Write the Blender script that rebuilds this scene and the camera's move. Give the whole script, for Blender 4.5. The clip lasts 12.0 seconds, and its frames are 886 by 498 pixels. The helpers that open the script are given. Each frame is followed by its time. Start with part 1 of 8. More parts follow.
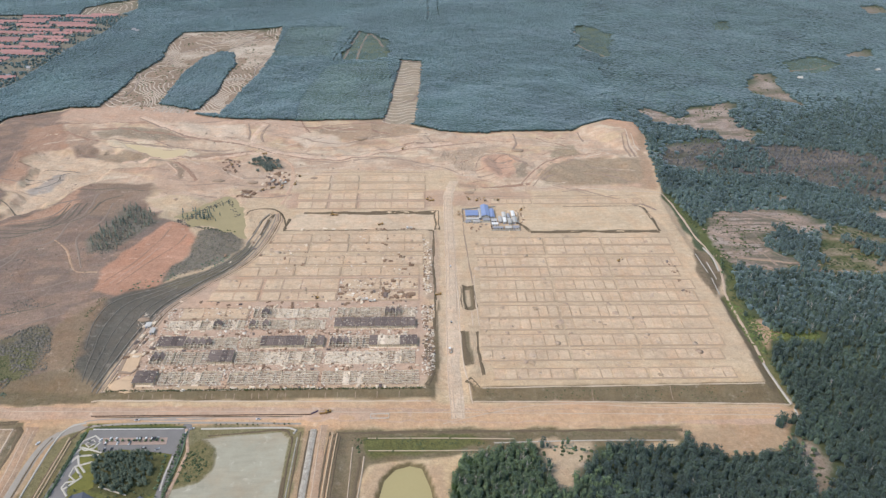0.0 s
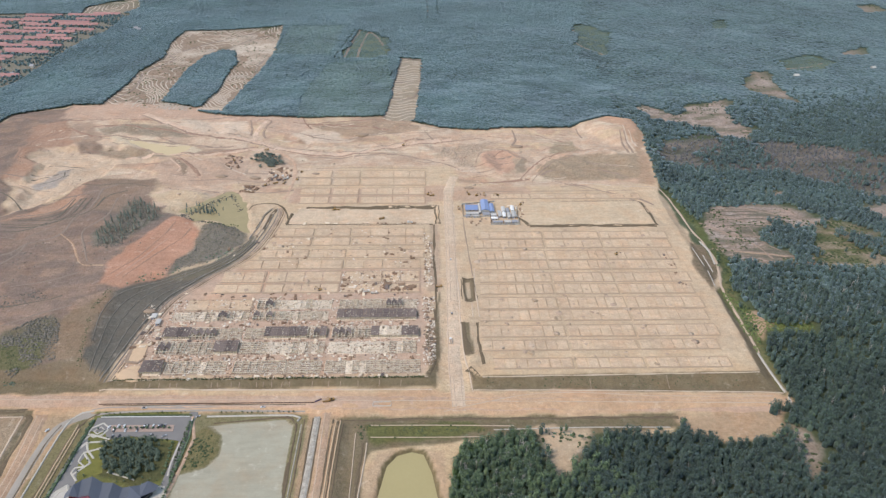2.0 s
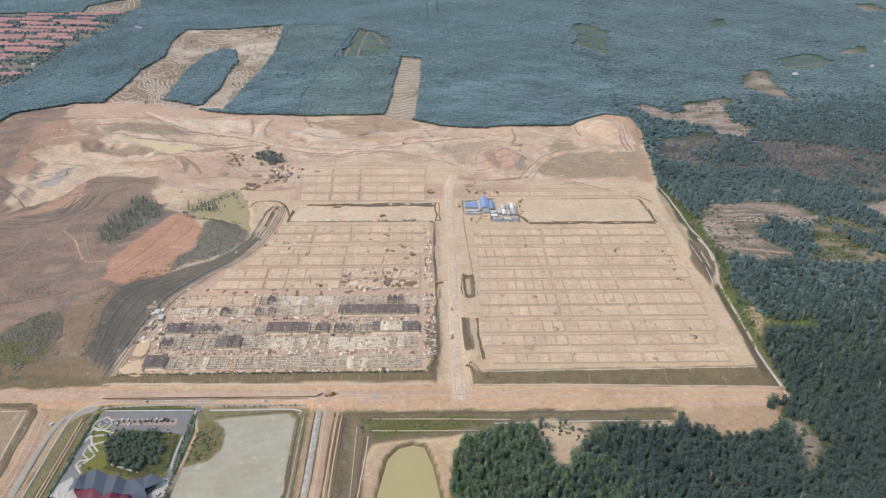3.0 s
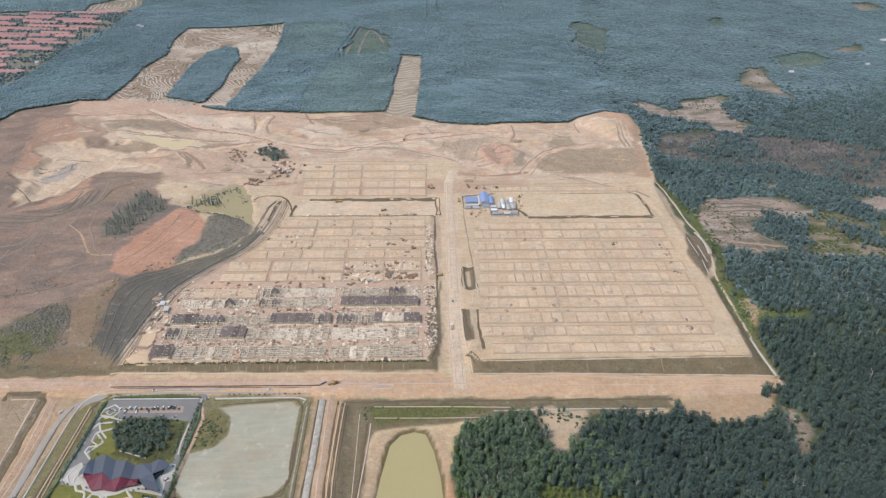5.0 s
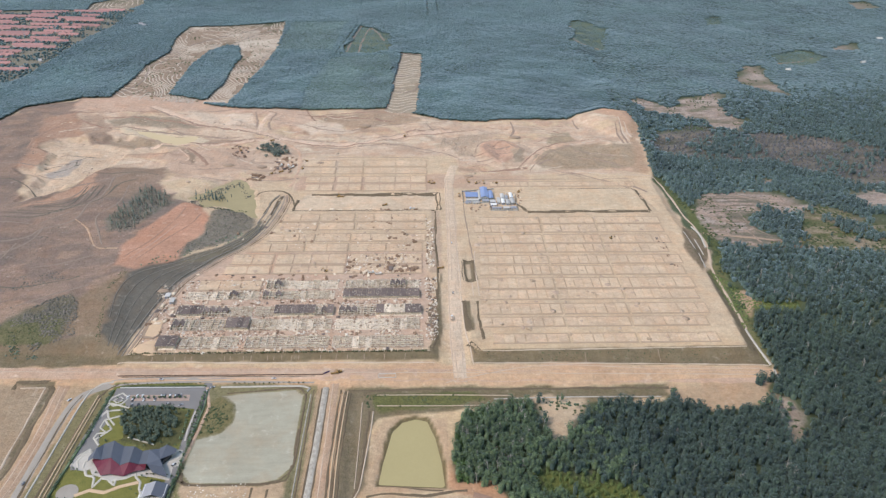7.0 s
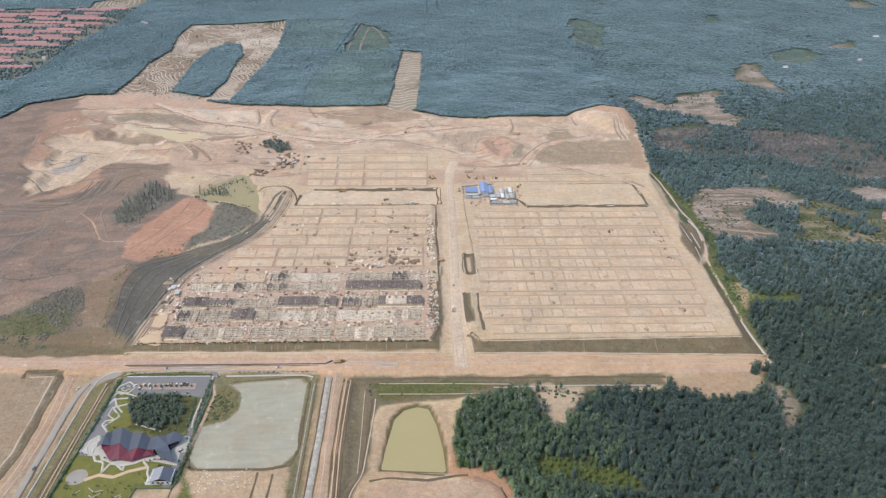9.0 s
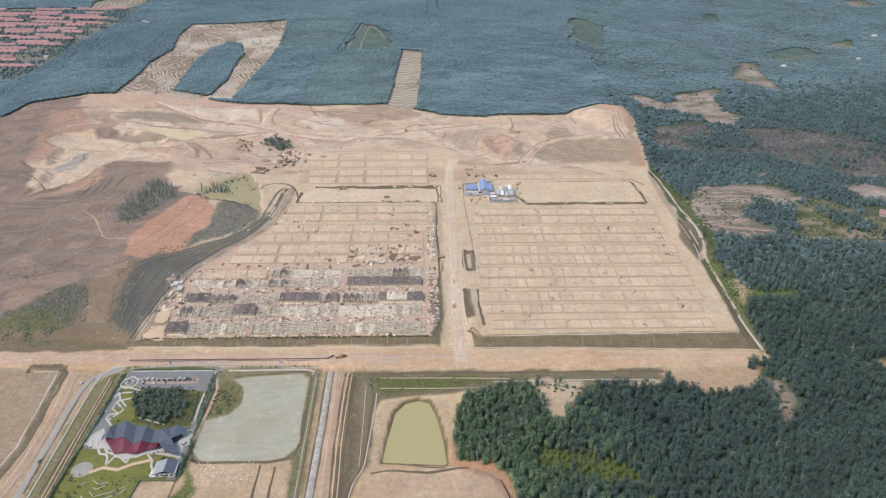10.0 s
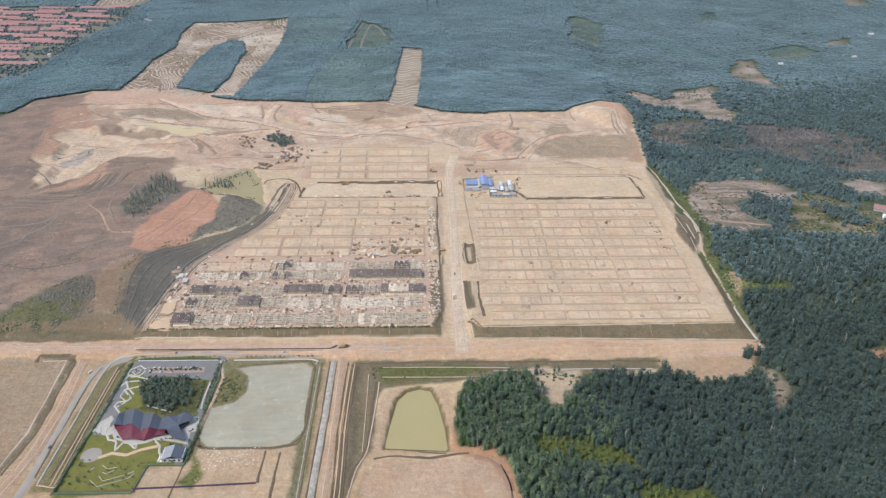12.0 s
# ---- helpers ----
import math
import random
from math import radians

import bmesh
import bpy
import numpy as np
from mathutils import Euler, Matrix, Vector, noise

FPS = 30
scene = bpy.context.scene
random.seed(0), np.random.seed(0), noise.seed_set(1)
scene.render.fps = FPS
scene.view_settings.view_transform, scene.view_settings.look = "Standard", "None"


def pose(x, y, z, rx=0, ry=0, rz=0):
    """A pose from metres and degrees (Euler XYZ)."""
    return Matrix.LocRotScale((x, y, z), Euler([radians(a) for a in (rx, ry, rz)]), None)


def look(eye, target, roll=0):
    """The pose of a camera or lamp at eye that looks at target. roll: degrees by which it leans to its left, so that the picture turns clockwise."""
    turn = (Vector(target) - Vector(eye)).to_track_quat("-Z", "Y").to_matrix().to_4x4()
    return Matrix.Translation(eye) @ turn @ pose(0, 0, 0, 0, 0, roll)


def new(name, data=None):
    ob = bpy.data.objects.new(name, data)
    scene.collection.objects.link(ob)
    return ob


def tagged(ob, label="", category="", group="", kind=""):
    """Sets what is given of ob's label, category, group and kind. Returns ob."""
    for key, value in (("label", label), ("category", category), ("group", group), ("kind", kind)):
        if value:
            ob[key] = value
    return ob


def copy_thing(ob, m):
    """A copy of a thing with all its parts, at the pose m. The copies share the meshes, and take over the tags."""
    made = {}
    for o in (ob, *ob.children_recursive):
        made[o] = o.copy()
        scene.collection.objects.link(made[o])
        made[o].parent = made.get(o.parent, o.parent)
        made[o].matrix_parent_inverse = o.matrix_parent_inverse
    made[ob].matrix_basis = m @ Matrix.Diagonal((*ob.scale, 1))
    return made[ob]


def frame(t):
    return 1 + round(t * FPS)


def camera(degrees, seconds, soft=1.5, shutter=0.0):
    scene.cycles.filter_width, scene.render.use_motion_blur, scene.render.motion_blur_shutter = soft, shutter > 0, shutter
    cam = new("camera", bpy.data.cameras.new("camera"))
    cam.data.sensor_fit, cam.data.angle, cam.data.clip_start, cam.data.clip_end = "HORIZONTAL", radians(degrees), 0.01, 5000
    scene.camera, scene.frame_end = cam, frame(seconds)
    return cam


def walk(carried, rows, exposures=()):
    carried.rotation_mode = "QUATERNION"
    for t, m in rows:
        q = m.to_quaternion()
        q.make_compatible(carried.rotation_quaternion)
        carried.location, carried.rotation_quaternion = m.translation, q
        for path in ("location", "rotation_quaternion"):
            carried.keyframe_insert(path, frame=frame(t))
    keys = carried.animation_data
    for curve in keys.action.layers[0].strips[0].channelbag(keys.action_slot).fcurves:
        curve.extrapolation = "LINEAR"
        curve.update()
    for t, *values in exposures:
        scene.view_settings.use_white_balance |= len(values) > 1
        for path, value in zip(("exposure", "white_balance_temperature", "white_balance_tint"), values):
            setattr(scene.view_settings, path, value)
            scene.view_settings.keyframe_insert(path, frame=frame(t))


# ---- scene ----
cam = camera(62.0, 12.0, soft=1.4)
# seconds, eye (metres), turns (degrees)
ROWS = [
    (0.0, 0.79, 0.17, 479.70, 59.117, -0.643, -1.575),
    (1.0, -0.34, -7.99, 479.71, 59.122, -0.652, -1.614),
    (2.0, -1.44, -16.17, 479.75, 59.127, -0.661, -1.651),
    (3.0, -2.53, -24.38, 479.81, 59.129, -0.670, -1.686),
    (4.0, -3.61, -32.61, 479.90, 59.131, -0.678, -1.719),
    (5.0, -4.67, -40.86, 480.02, 59.131, -0.686, -1.749),
    (6.0, -5.71, -49.14, 480.16, 59.130, -0.693, -1.777),
    (7.0, -6.74, -57.44, 480.32, 59.128, -0.700, -1.803),
    (8.0, -7.75, -65.76, 480.51, 59.125, -0.706, -1.826),
    (9.0, -8.75, -74.11, 480.72, 59.120, -0.712, -1.847),
    (10.0, -9.74, -82.49, 480.96, 59.114, -0.717, -1.865),
    (11.0, -10.71, -90.89, 481.23, 59.107, -0.722, -1.881),
    (12.0, -11.66, -99.31, 481.52, 59.098, -0.727, -1.895),
]
walk(cam, [(t, pose(x, y, z, rx, ry, rz)) for t, x, y, z, rx, ry, rz in ROWS], [(0.0, 0.05, 6450, 16), (12.0, 0.11, 6290, 16)])

# ---- light: hazy sun from the west, pale sky ----
SUN_EL, SUN_AZ = 52.0, 250.0          # degrees above the horizon; clockwise from +y
world = bpy.data.worlds.new("world")
scene.world = world
world.use_nodes = True
wn = world.node_tree.nodes
sky = wn.new("ShaderNodeTexSky")
sky.sky_type = "NISHITA"
sky.sun_disc = False
sky.sun_elevation, sky.sun_rotation = radians(SUN_EL), radians(SUN_AZ)
sky.air_density, sky.dust_density, sky.ozone_density = 2.2, 1.2, 3.0
world.node_tree.links.new(sky.outputs["Color"], wn["Background"].inputs["Color"])
wn["Background"].inputs["Strength"].default_value = 0.175
sun = new("sun", bpy.data.lights.new("sun", "SUN"))
sun.data.energy, sun.data.angle, sun.data.color = 2.35, radians(8.0), (1.0, 0.925, 0.83)
az, el = radians(SUN_AZ), radians(SUN_EL)
sun_way = Vector((math.sin(az) * math.cos(el), math.cos(az) * math.cos(el), math.sin(el)))
sun.matrix_world = look(sun_way * 900, (0, 0, 0))

# ---- small tools ----
def vnoise(x, y, seed=0):
    """Smooth value noise of arrays, 0 to 1."""
    ix, iy = np.floor(x), np.floor(y)
    fx, fy = x - ix, y - iy
    fx, fy = fx * fx * (3 - 2 * fx), fy * fy * (3 - 2 * fy)

    def h(a, b):
        s = np.sin(a * 127.1 + b * 311.7 + seed * 74.7) * 43758.5453
        return s - np.floor(s)
    top = h(ix, iy) * (1 - fx) + h(ix + 1, iy) * fx
    low = h(ix, iy + 1) * (1 - fx) + h(ix + 1, iy + 1) * fx
    return top * (1 - fy) + low * fy


def fbm(x, y, size, seed=0, octaves=4):
    out, amp, tot = 0, 1.0, 0
    for k in range(octaves):
        out = out + amp * vnoise(x / size * 2 ** k, y / size * 2 ** k, seed + k)
        tot += amp
        amp *= 0.5
    return out / tot


def sd_line(x, y, pts, closed=False):
    """Distance to a line of points."""
    d = np.full(np.shape(x), 1e12)
    n = len(pts)
    for i in range(n if closed else n - 1):
        (ax, ay), (bx, by) = pts[i], pts[(i + 1) % n]
        ex, ey = bx - ax, by - ay
        s = np.clip(((x - ax) * ex + (y - ay) * ey) / (ex * ex + ey * ey + 1e-9), 0, 1)
        d = np.minimum(d, (x - ax - s * ex) ** 2 + (y - ay - s * ey) ** 2)
    return np.sqrt(d)


def inside(x, y, pts):
    r = np.zeros(np.shape(x), bool)
    n = len(pts)
    for i in range(n):
        (ax, ay), (bx, by) = pts[i], pts[(i + 1) % n]
        if ay != by:
            r ^= ((ay > y) != (by > y)) & (x < (bx - ax) * (y - ay) / (by - ay) + ax)
    return r


def sd_poly(x, y, pts):
    """Signed distance to an outline, negative inside."""
    d = sd_line(x, y, pts, True)
    return np.where(inside(x, y, pts), -d, d)


def ramp(d, a, b):
    s = np.clip((d - a) / (b - a), 0, 1)
    return s * s * (3 - 2 * s)


def lin(d, a, b):
    return np.clip((d - a) / (b - a), 0, 1)


def mesh_from(name, verts, tris, smooth=False):
    """A mesh from arrays of vertices (n, 3) and triangles (m, 3)."""
    verts, tris = np.asarray(verts, np.float32), np.asarray(tris, np.int32)
    me = bpy.data.meshes.new(name)
    me.vertices.add(len(verts))
    me.vertices.foreach_set("co", verts.ravel())
    me.loops.add(tris.size)
    me.loops.foreach_set("vertex_index", tris.ravel())
    me.polygons.add(len(tris))
    me.polygons.foreach_set("loop_start", np.arange(0, tris.size, 3, dtype=np.int32))
    if smooth:
        me.polygons.foreach_set("use_smooth", np.ones(len(tris), bool))
    me.update(calc_edges=True)
    return me


def thing(name, label, category, at=(0, 0, 0), turn=0, group="", kind=""):
    ob = new(name)
    ob.empty_display_size = 0.5
    ob.matrix_world = pose(*at, 0, 0, turn)
    return tagged(ob, label, category, group, kind)


def part(name, bm, material, parent, label=""):
    """Links a bmesh, or a ready mesh, as one mesh object under a thing or under a part."""
    if isinstance(bm, bmesh.types.BMesh):
        me = bpy.data.meshes.new(name)
        bm.to_mesh(me)
        bm.free()
    else:
        me = bm
    if material is not None and not me.materials:
        me.materials.append(material)
    ob = new(name, me)
    ob.parent = parent
    return tagged(ob, label)


def put(name, me, material, at, turn, parent, size=(1, 1, 1), label=""):
    ob = part(name, me, material, parent, label)
    ob.matrix_local = pose(*at, 0, 0, turn) @ Matrix.Diagonal((*size, 1))
    return ob


def boxes(*sets, bevel=0.0):
    """A bmesh of boxes given as x0, x1, y0, y1, z0, z1."""
    bm = bmesh.new()
    for x0, x1, y0, y1, z0, z1 in sets:
        m = Matrix.LocRotScale(((x0 + x1) / 2, (y0 + y1) / 2, (z0 + z1) / 2), None, (x1 - x0, y1 - y0, z1 - z0))
        bmesh.ops.create_cube(bm, size=1, matrix=m)
    if bevel:
        bmesh.ops.bevel(bm, geom=bm.edges[:], offset=bevel, segments=1, affect="EDGES")
    return bm


def prism(outline, z0, z1):
    """A bmesh slab with that outline."""
    bm = bmesh.new()
    low = [bm.verts.new((x, y, z0)) for x, y in outline]
    top = [bm.verts.new((x, y, z1)) for x, y in outline]
    bm.faces.new(top)
    bm.faces.new(low[::-1])
    n = len(outline)
    for i in range(n):
        bm.faces.new((low[i], low[(i + 1) % n], top[(i + 1) % n], top[i]))
    bmesh.ops.recalc_face_normals(bm, faces=bm.faces[:])
    bmesh.ops.triangulate(bm, faces=[f for f in bm.faces if len(f.verts) > 4])
    return bm


def spline(pts, step):
    """Points about every step metres along a line, with soft corners."""
    pts = [np.array(p, float) for p in pts]
    if len(pts) > 2:
        ext = [2 * pts[0] - pts[1]] + pts + [2 * pts[-1] - pts[-2]]
        out = []
        for i in range(1, len(ext) - 2):
            a, b, c, d = ext[i - 1:i + 3]
            n = max(2, int(np.linalg.norm(c - b) / step))
            for k in range(n):
                s = k / n
                out.append(0.5 * (2 * b + (c - a) * s + (2 * a - 5 * b + 4 * c - d) * s ** 2 + (3 * b - a - 3 * c + d) * s ** 3))
        return np.array(out + [pts[-1]])
    n = max(2, int(np.linalg.norm(pts[1] - pts[0]) / step))
    return np.array([pts[0] + (pts[1] - pts[0]) * k / n for k in range(n + 1)])


def ribbon_arrays(pts, width, lift, thick, step=5.0, wobble=0.0, straight=False, seed=0):
    """A band draped over the ground, with sides."""
    if straight:
        c = np.concatenate([spline(pts[i:i + 2], step)[(1 if i else 0):] for i in range(len(pts) - 1)])
    else:
        c = spline(pts, step)
    t = np.gradient(c, axis=0)
    t /= np.linalg.norm(t, axis=1)[:, None] + 1e-9
    nrm = np.stack([-t[:, 1], t[:, 0]], 1)
    w = np.full(len(c), width / 2)
    if wobble:
        s = np.arange(len(c)) * step
        wl, wr = w + wobble * (vnoise(s / 9, s * 0 + seed, 5) - 0.5) * 2, w + wobble * (vnoise(s / 9, s * 0 + seed, 9) - 0.5) * 2
    else:
        wl = wr = w
    left, right = c + nrm * wl[:, None], c - nrm * wr[:, None]
    out = min(1.2, width * 0.22)
    n = len(c)
    zl, zr = height(left[:, 0], left[:, 1]), height(right[:, 0], right[:, 1])
    v = np.concatenate([np.c_[left, zl + lift + thick], np.c_[right, zr + lift + thick], np.c_[left + nrm * out, zl + lift - 0.4], np.c_[right - nrm * out, zr + lift - 0.4]])
    i = np.arange(n - 1)
    f = []
    for a, b in ((0, n), (n, 3 * n), (2 * n, 0)):
        f += [np.c_[a + i, b + i, b + i + 1], np.c_[a + i, b + i + 1, a + i + 1]]
    return v, np.concatenate(f)


def ribbon(name, pts, width, material, label, category, lift=0.05, thick=0.1, kind="structure", parent=None, **more):
    v, f = ribbon_arrays(pts, width, lift, thick, **more)
    me = mesh_from(name, v, f)
    me.materials.append(material)
    ob = new(name, me)
    if parent:
        ob.parent = parent
        return ob
    return tagged(ob, label, category, kind=kind)


def scatter(name, templates, where, material, label, category, lift=0.0, smooth=False):
    """Many small growths joined into one mesh: rows of x, y, z, size, turn, squash."""
    vs, fs, base = [], [], 0
    rng = np.random.default_rng(len(where))
    pick = rng.integers(0, len(templates), len(where))
    for k, (tv, tf) in enumerate(templates):
        w = where[pick == k]
        if not len(w):
            continue
        c, s = np.cos(w[:, 4])[:, None], np.sin(w[:, 4])[:, None]
        x = tv[None, :, 0] * c - tv[None, :, 1] * s
        y = tv[None, :, 0] * s + tv[None, :, 1] * c
        v = np.stack([x * w[:, 3:4] + w[:, 0:1], y * w[:, 3:4] + w[:, 1:2], tv[None, :, 2] * (w[:, 3] * w[:, 5])[:, None] + w[:, 2:3] + lift], 2)
        f = tf[None] + (np.arange(len(w)) * len(tv))[:, None, None] + base
        vs.append(v.reshape(-1, 3))
        fs.append(f.reshape(-1, 3))
        base += len(w) * len(tv)
    me = mesh_from(name, np.concatenate(vs), np.concatenate(fs), smooth)
    me.materials.append(material)
    return tagged(new(name, me), label, category, kind="stuff")

# ---- materials ----
def material(name, col, col2=None, size=4.0, rough=0.9, bump=0.3, metal=0.0, fine=0.4, by="noise", amount=1.0, spec=0.3, sheen=0.0, broad=0.0):
    """A surface of two tones: by noise at two scales (metres), and by object or by island where asked."""
    m = bpy.data.materials.new(name)
    m.use_nodes = True
    nt = m.node_tree
    n, l = nt.nodes, nt.links
    b = n["Principled BSDF"]
    b.inputs["Roughness"].default_value, b.inputs["Metallic"].default_value = rough, metal
    b.inputs["Specular IOR Level"].default_value = spec
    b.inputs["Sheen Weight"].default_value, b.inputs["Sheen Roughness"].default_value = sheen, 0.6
    b.inputs["Sheen Tint"].default_value = (0.72, 0.88, 1.0, 1)     # bluish sheen tint: puts the blue of far haze on leaves
    geo = n.new("ShaderNodeNewGeometry")
    big, small = n.new("ShaderNodeTexNoise"), n.new("ShaderNodeTexNoise")
    for t, s in ((big, size), (small, fine)):
        t.inputs["Scale"].default_value = 1 / s
        t.inputs["Detail"].default_value = 4
        l.new(geo.outputs["Position"], t.inputs["Vector"])
    mix = n.new("ShaderNodeMix")
    mix.data_type = "RGBA"
    mix.inputs["A"].default_value, mix.inputs["B"].default_value = (*col, 1), (*(col2 or [c * 0.7 for c in col]), 1)
    fac = n.new("ShaderNodeMath")
    fac.operation = "MULTIPLY_ADD"
    fac.inputs[1].default_value, fac.inputs[2].default_value = 2.2 * amount, 0.5 - 1.1 * amount
    fac.use_clamp = True
    add = n.new("ShaderNodeMath")
    add.operation = "ADD"
    half = n.new("ShaderNodeMath")
    half.operation = "MULTIPLY"
    half.inputs[1].default_value = 0.5
    l.new(big.outputs["Fac"], add.inputs[0])
    l.new(small.outputs["Fac"], add.inputs[1])
    l.new(add.outputs[0], half.inputs[0])
    if by == "noise":
        l.new(half.outputs[0], fac.inputs[0])
    else:
        if by == "island":
            rnd = geo.outputs["Random Per Island"]
        else:
            rnd = n.new("ShaderNodeObjectInfo").outputs["Random"]
        av = n.new("ShaderNodeMix")
        av.inputs["Factor"].default_value = 0.6
        l.new(half.outputs[0], av.inputs["A"])
        l.new(rnd, av.inputs["B"])
        l.new(av.outputs["Result"], fac.inputs[0])
        fac.inputs[1].default_value, fac.inputs[2].default_value = 1.5 * amount, 0.5 - 0.75 * amount
    l.new(fac.outputs[0], mix.inputs["Factor"])
    colour = mix.outputs["Result"]
    if broad:                                   # stands of lighter and darker growth
        stand_noise, span, tone = n.new("ShaderNodeTexNoise"), n.new("ShaderNodeMath"), n.new("ShaderNodeMix")
        stand_noise.inputs["Scale"].default_value, stand_noise.inputs["Detail"].default_value = 1 / broad, 5
        stand_noise.inputs["Roughness"].default_value = 0.6
        l.new(geo.outputs["Position"], stand_noise.inputs["Vector"])
        span.operation = "MULTIPLY_ADD"
        span.inputs[1].default_value, span.inputs[2].default_value = 1.9, 0.05
        l.new(stand_noise.outputs["Fac"], span.inputs[0])
        tone.data_type, tone.blend_type = "RGBA", "MULTIPLY"
        tone.inputs["Factor"].default_value = 1
        l.new(colour, tone.inputs["A"])
        l.new(span.outputs[0], tone.inputs["B"])
        colour = tone.outputs["Result"]
    l.new(colour, b.inputs["Base Color"])
    if bump:
        bp = n.new("ShaderNodeBump")
        bp.inputs["Strength"].default_value, bp.inputs["Distance"].default_value = bump, fine
        l.new(small.outputs["Fac"], bp.inputs["Height"])
        l.new(bp.outputs["Normal"], b.inputs["Normal"])
    return m


def ground_material(name="earth", colour=None, other=None, relief=0.9, grain=1.0):
    """Earth broken up at several scales; its soil colour is stored on the sheet, or given as two tones of which each piece takes one mix."""
    m = bpy.data.materials.new(name)
    m.use_nodes = True
    nt = m.node_tree
    n, l = nt.nodes, nt.links
    b = n["Principled BSDF"]
    b.inputs["Roughness"].default_value = 0.95
    b.inputs["Specular IOR Level"].default_value = 0.1
    geo = n.new("ShaderNodeNewGeometry")
    soil, veg = n.new("ShaderNodeAttribute"), n.new("ShaderNodeAttribute")
    soil.attribute_name, veg.attribute_name = "soil", "veg"

    def noise_at(size, detail=5, stretch=None, rough=0.6):
        t = n.new("ShaderNodeTexNoise")
        t.inputs["Scale"].default_value, t.inputs["Detail"].default_value, t.inputs["Roughness"].default_value = 1 / size, detail, rough
        if stretch:
            mp = n.new("ShaderNodeMapping")
            mp.inputs["Scale"].default_value = stretch
            l.new(geo.outputs["Position"], mp.inputs["Vector"])
            l.new(mp.outputs["Vector"], t.inputs["Vector"])
        else:
            l.new(geo.outputs["Position"], t.inputs["Vector"])
        return t.outputs["Fac"]

    def mul_add(src, a, c, clamp=False):
        q = n.new("ShaderNodeMath")
        q.operation, q.use_clamp = "MULTIPLY_ADD", clamp
        l.new(src, q.inputs[0])
        q.inputs[1].default_value, q.inputs[2].default_value = a, c
        return q.outputs[0]

    def times(a, c):
        q = n.new("ShaderNodeMath")
        q.operation = "MULTIPLY"
        l.new(a, q.inputs[0])
        l.new(c, q.inputs[1])
        return q.outputs[0]

    tone = times(mul_add(noise_at(45), 0.5, 0.75), mul_add(noise_at(6, 6, None, 0.7), 0.62 * grain, 1 - 0.31 * grain))
    tone = times(tone, mul_add(noise_at(1.6, 3, None, 0.7), 0.56 * grain, 1 - 0.28 * grain))
    tone = times(tone, mul_add(noise_at(7, 4, (0.3, 1.5, 1), 0.7), 0.4, 0.8))
    clod = mul_add(noise_at(2.2, 2, None, 0.8), -7.0, 5.6, True)
    tone = times(tone, mul_add(clod, 0.20 * grain, 1 - 0.20 * grain))
    col = n.new("ShaderNodeMix")
    col.data_type, col.blend_type = "RGBA", "MULTIPLY"
    col.inputs["Factor"].default_value = 1
    if colour:
        own = n.new("ShaderNodeMix")
        own.data_type = "RGBA"
        own.inputs["A"].default_value, own.inputs["B"].default_value = (*colour, 1), (*other, 1)
        l.new(n.new("ShaderNodeObjectInfo").outputs["Random"], own.inputs["Factor"])
        l.new(own.outputs["Result"], col.inputs["A"])
    else:
        l.new(soil.outputs["Color"], col.inputs["A"])
    l.new(tone, col.inputs["B"])
    # redder and paler patches of the same earth
    warm = n.new("ShaderNodeMix")
    warm.data_type, warm.blend_type = "RGBA", "MULTIPLY"
    warm.inputs["B"].default_value = (1.06, 0.93, 0.85, 1)
    l.new(mul_add(noise_at(28, 6, None, 0.7), 3.0, -1.35, True), warm.inputs["Factor"])
    l.new(col.outputs["Result"], warm.inputs["A"])
    # low growth where there is any
    weed = n.new("ShaderNodeMix")
    weed.data_type = "RGBA"
    weed.inputs["B"].default_value = (0.075, 0.085, 0.035, 1)
    l.new(times(mul_add(noise_at(3.5, 5, None, 0.75), 6.0, -2.8, True), veg.outputs["Fac"]), weed.inputs["Factor"])
    l.new(warm.outputs["Result"], weed.inputs["A"])
    # pale smears of finer, drier soil
    smear = n.new("ShaderNodeMix")
    smear.data_type, smear.blend_type = "RGBA", "SCREEN"
    smear.inputs["B"].default_value = (0.16, 0.13, 0.10, 1)
    bright = n.new("ShaderNodeMath")
    bright.operation, bright.use_clamp = "MULTIPLY", True
    l.new(mul_add(noise_at(11, 5, None, 0.72), 9.0, -5.3, True), bright.inputs[0])
    one = n.new("ShaderNodeMath")
    one.operation = "SUBTRACT"
    one.inputs[0].default_value = 1.0
    l.new(veg.outputs["Fac"], one.inputs[1])
    l.new(one.outputs[0], bright.inputs[1])
    l.new(bright.outputs[0], smear.inputs["Factor"])
    l.new(weed.outputs["Result"], smear.inputs["A"])
    l.new(smear.outputs["Result"], b.inputs["Base Color"])
    bp = n.new("ShaderNodeBump")
    bp.inputs["Strength"].default_value, bp.inputs["Distance"].default_value = relief, 1.8
    l.new(noise_at(4, 6, None, 0.65), bp.inputs["Height"])
    l.new(bp.outputs["Normal"], b.inputs["Normal"])
    return m


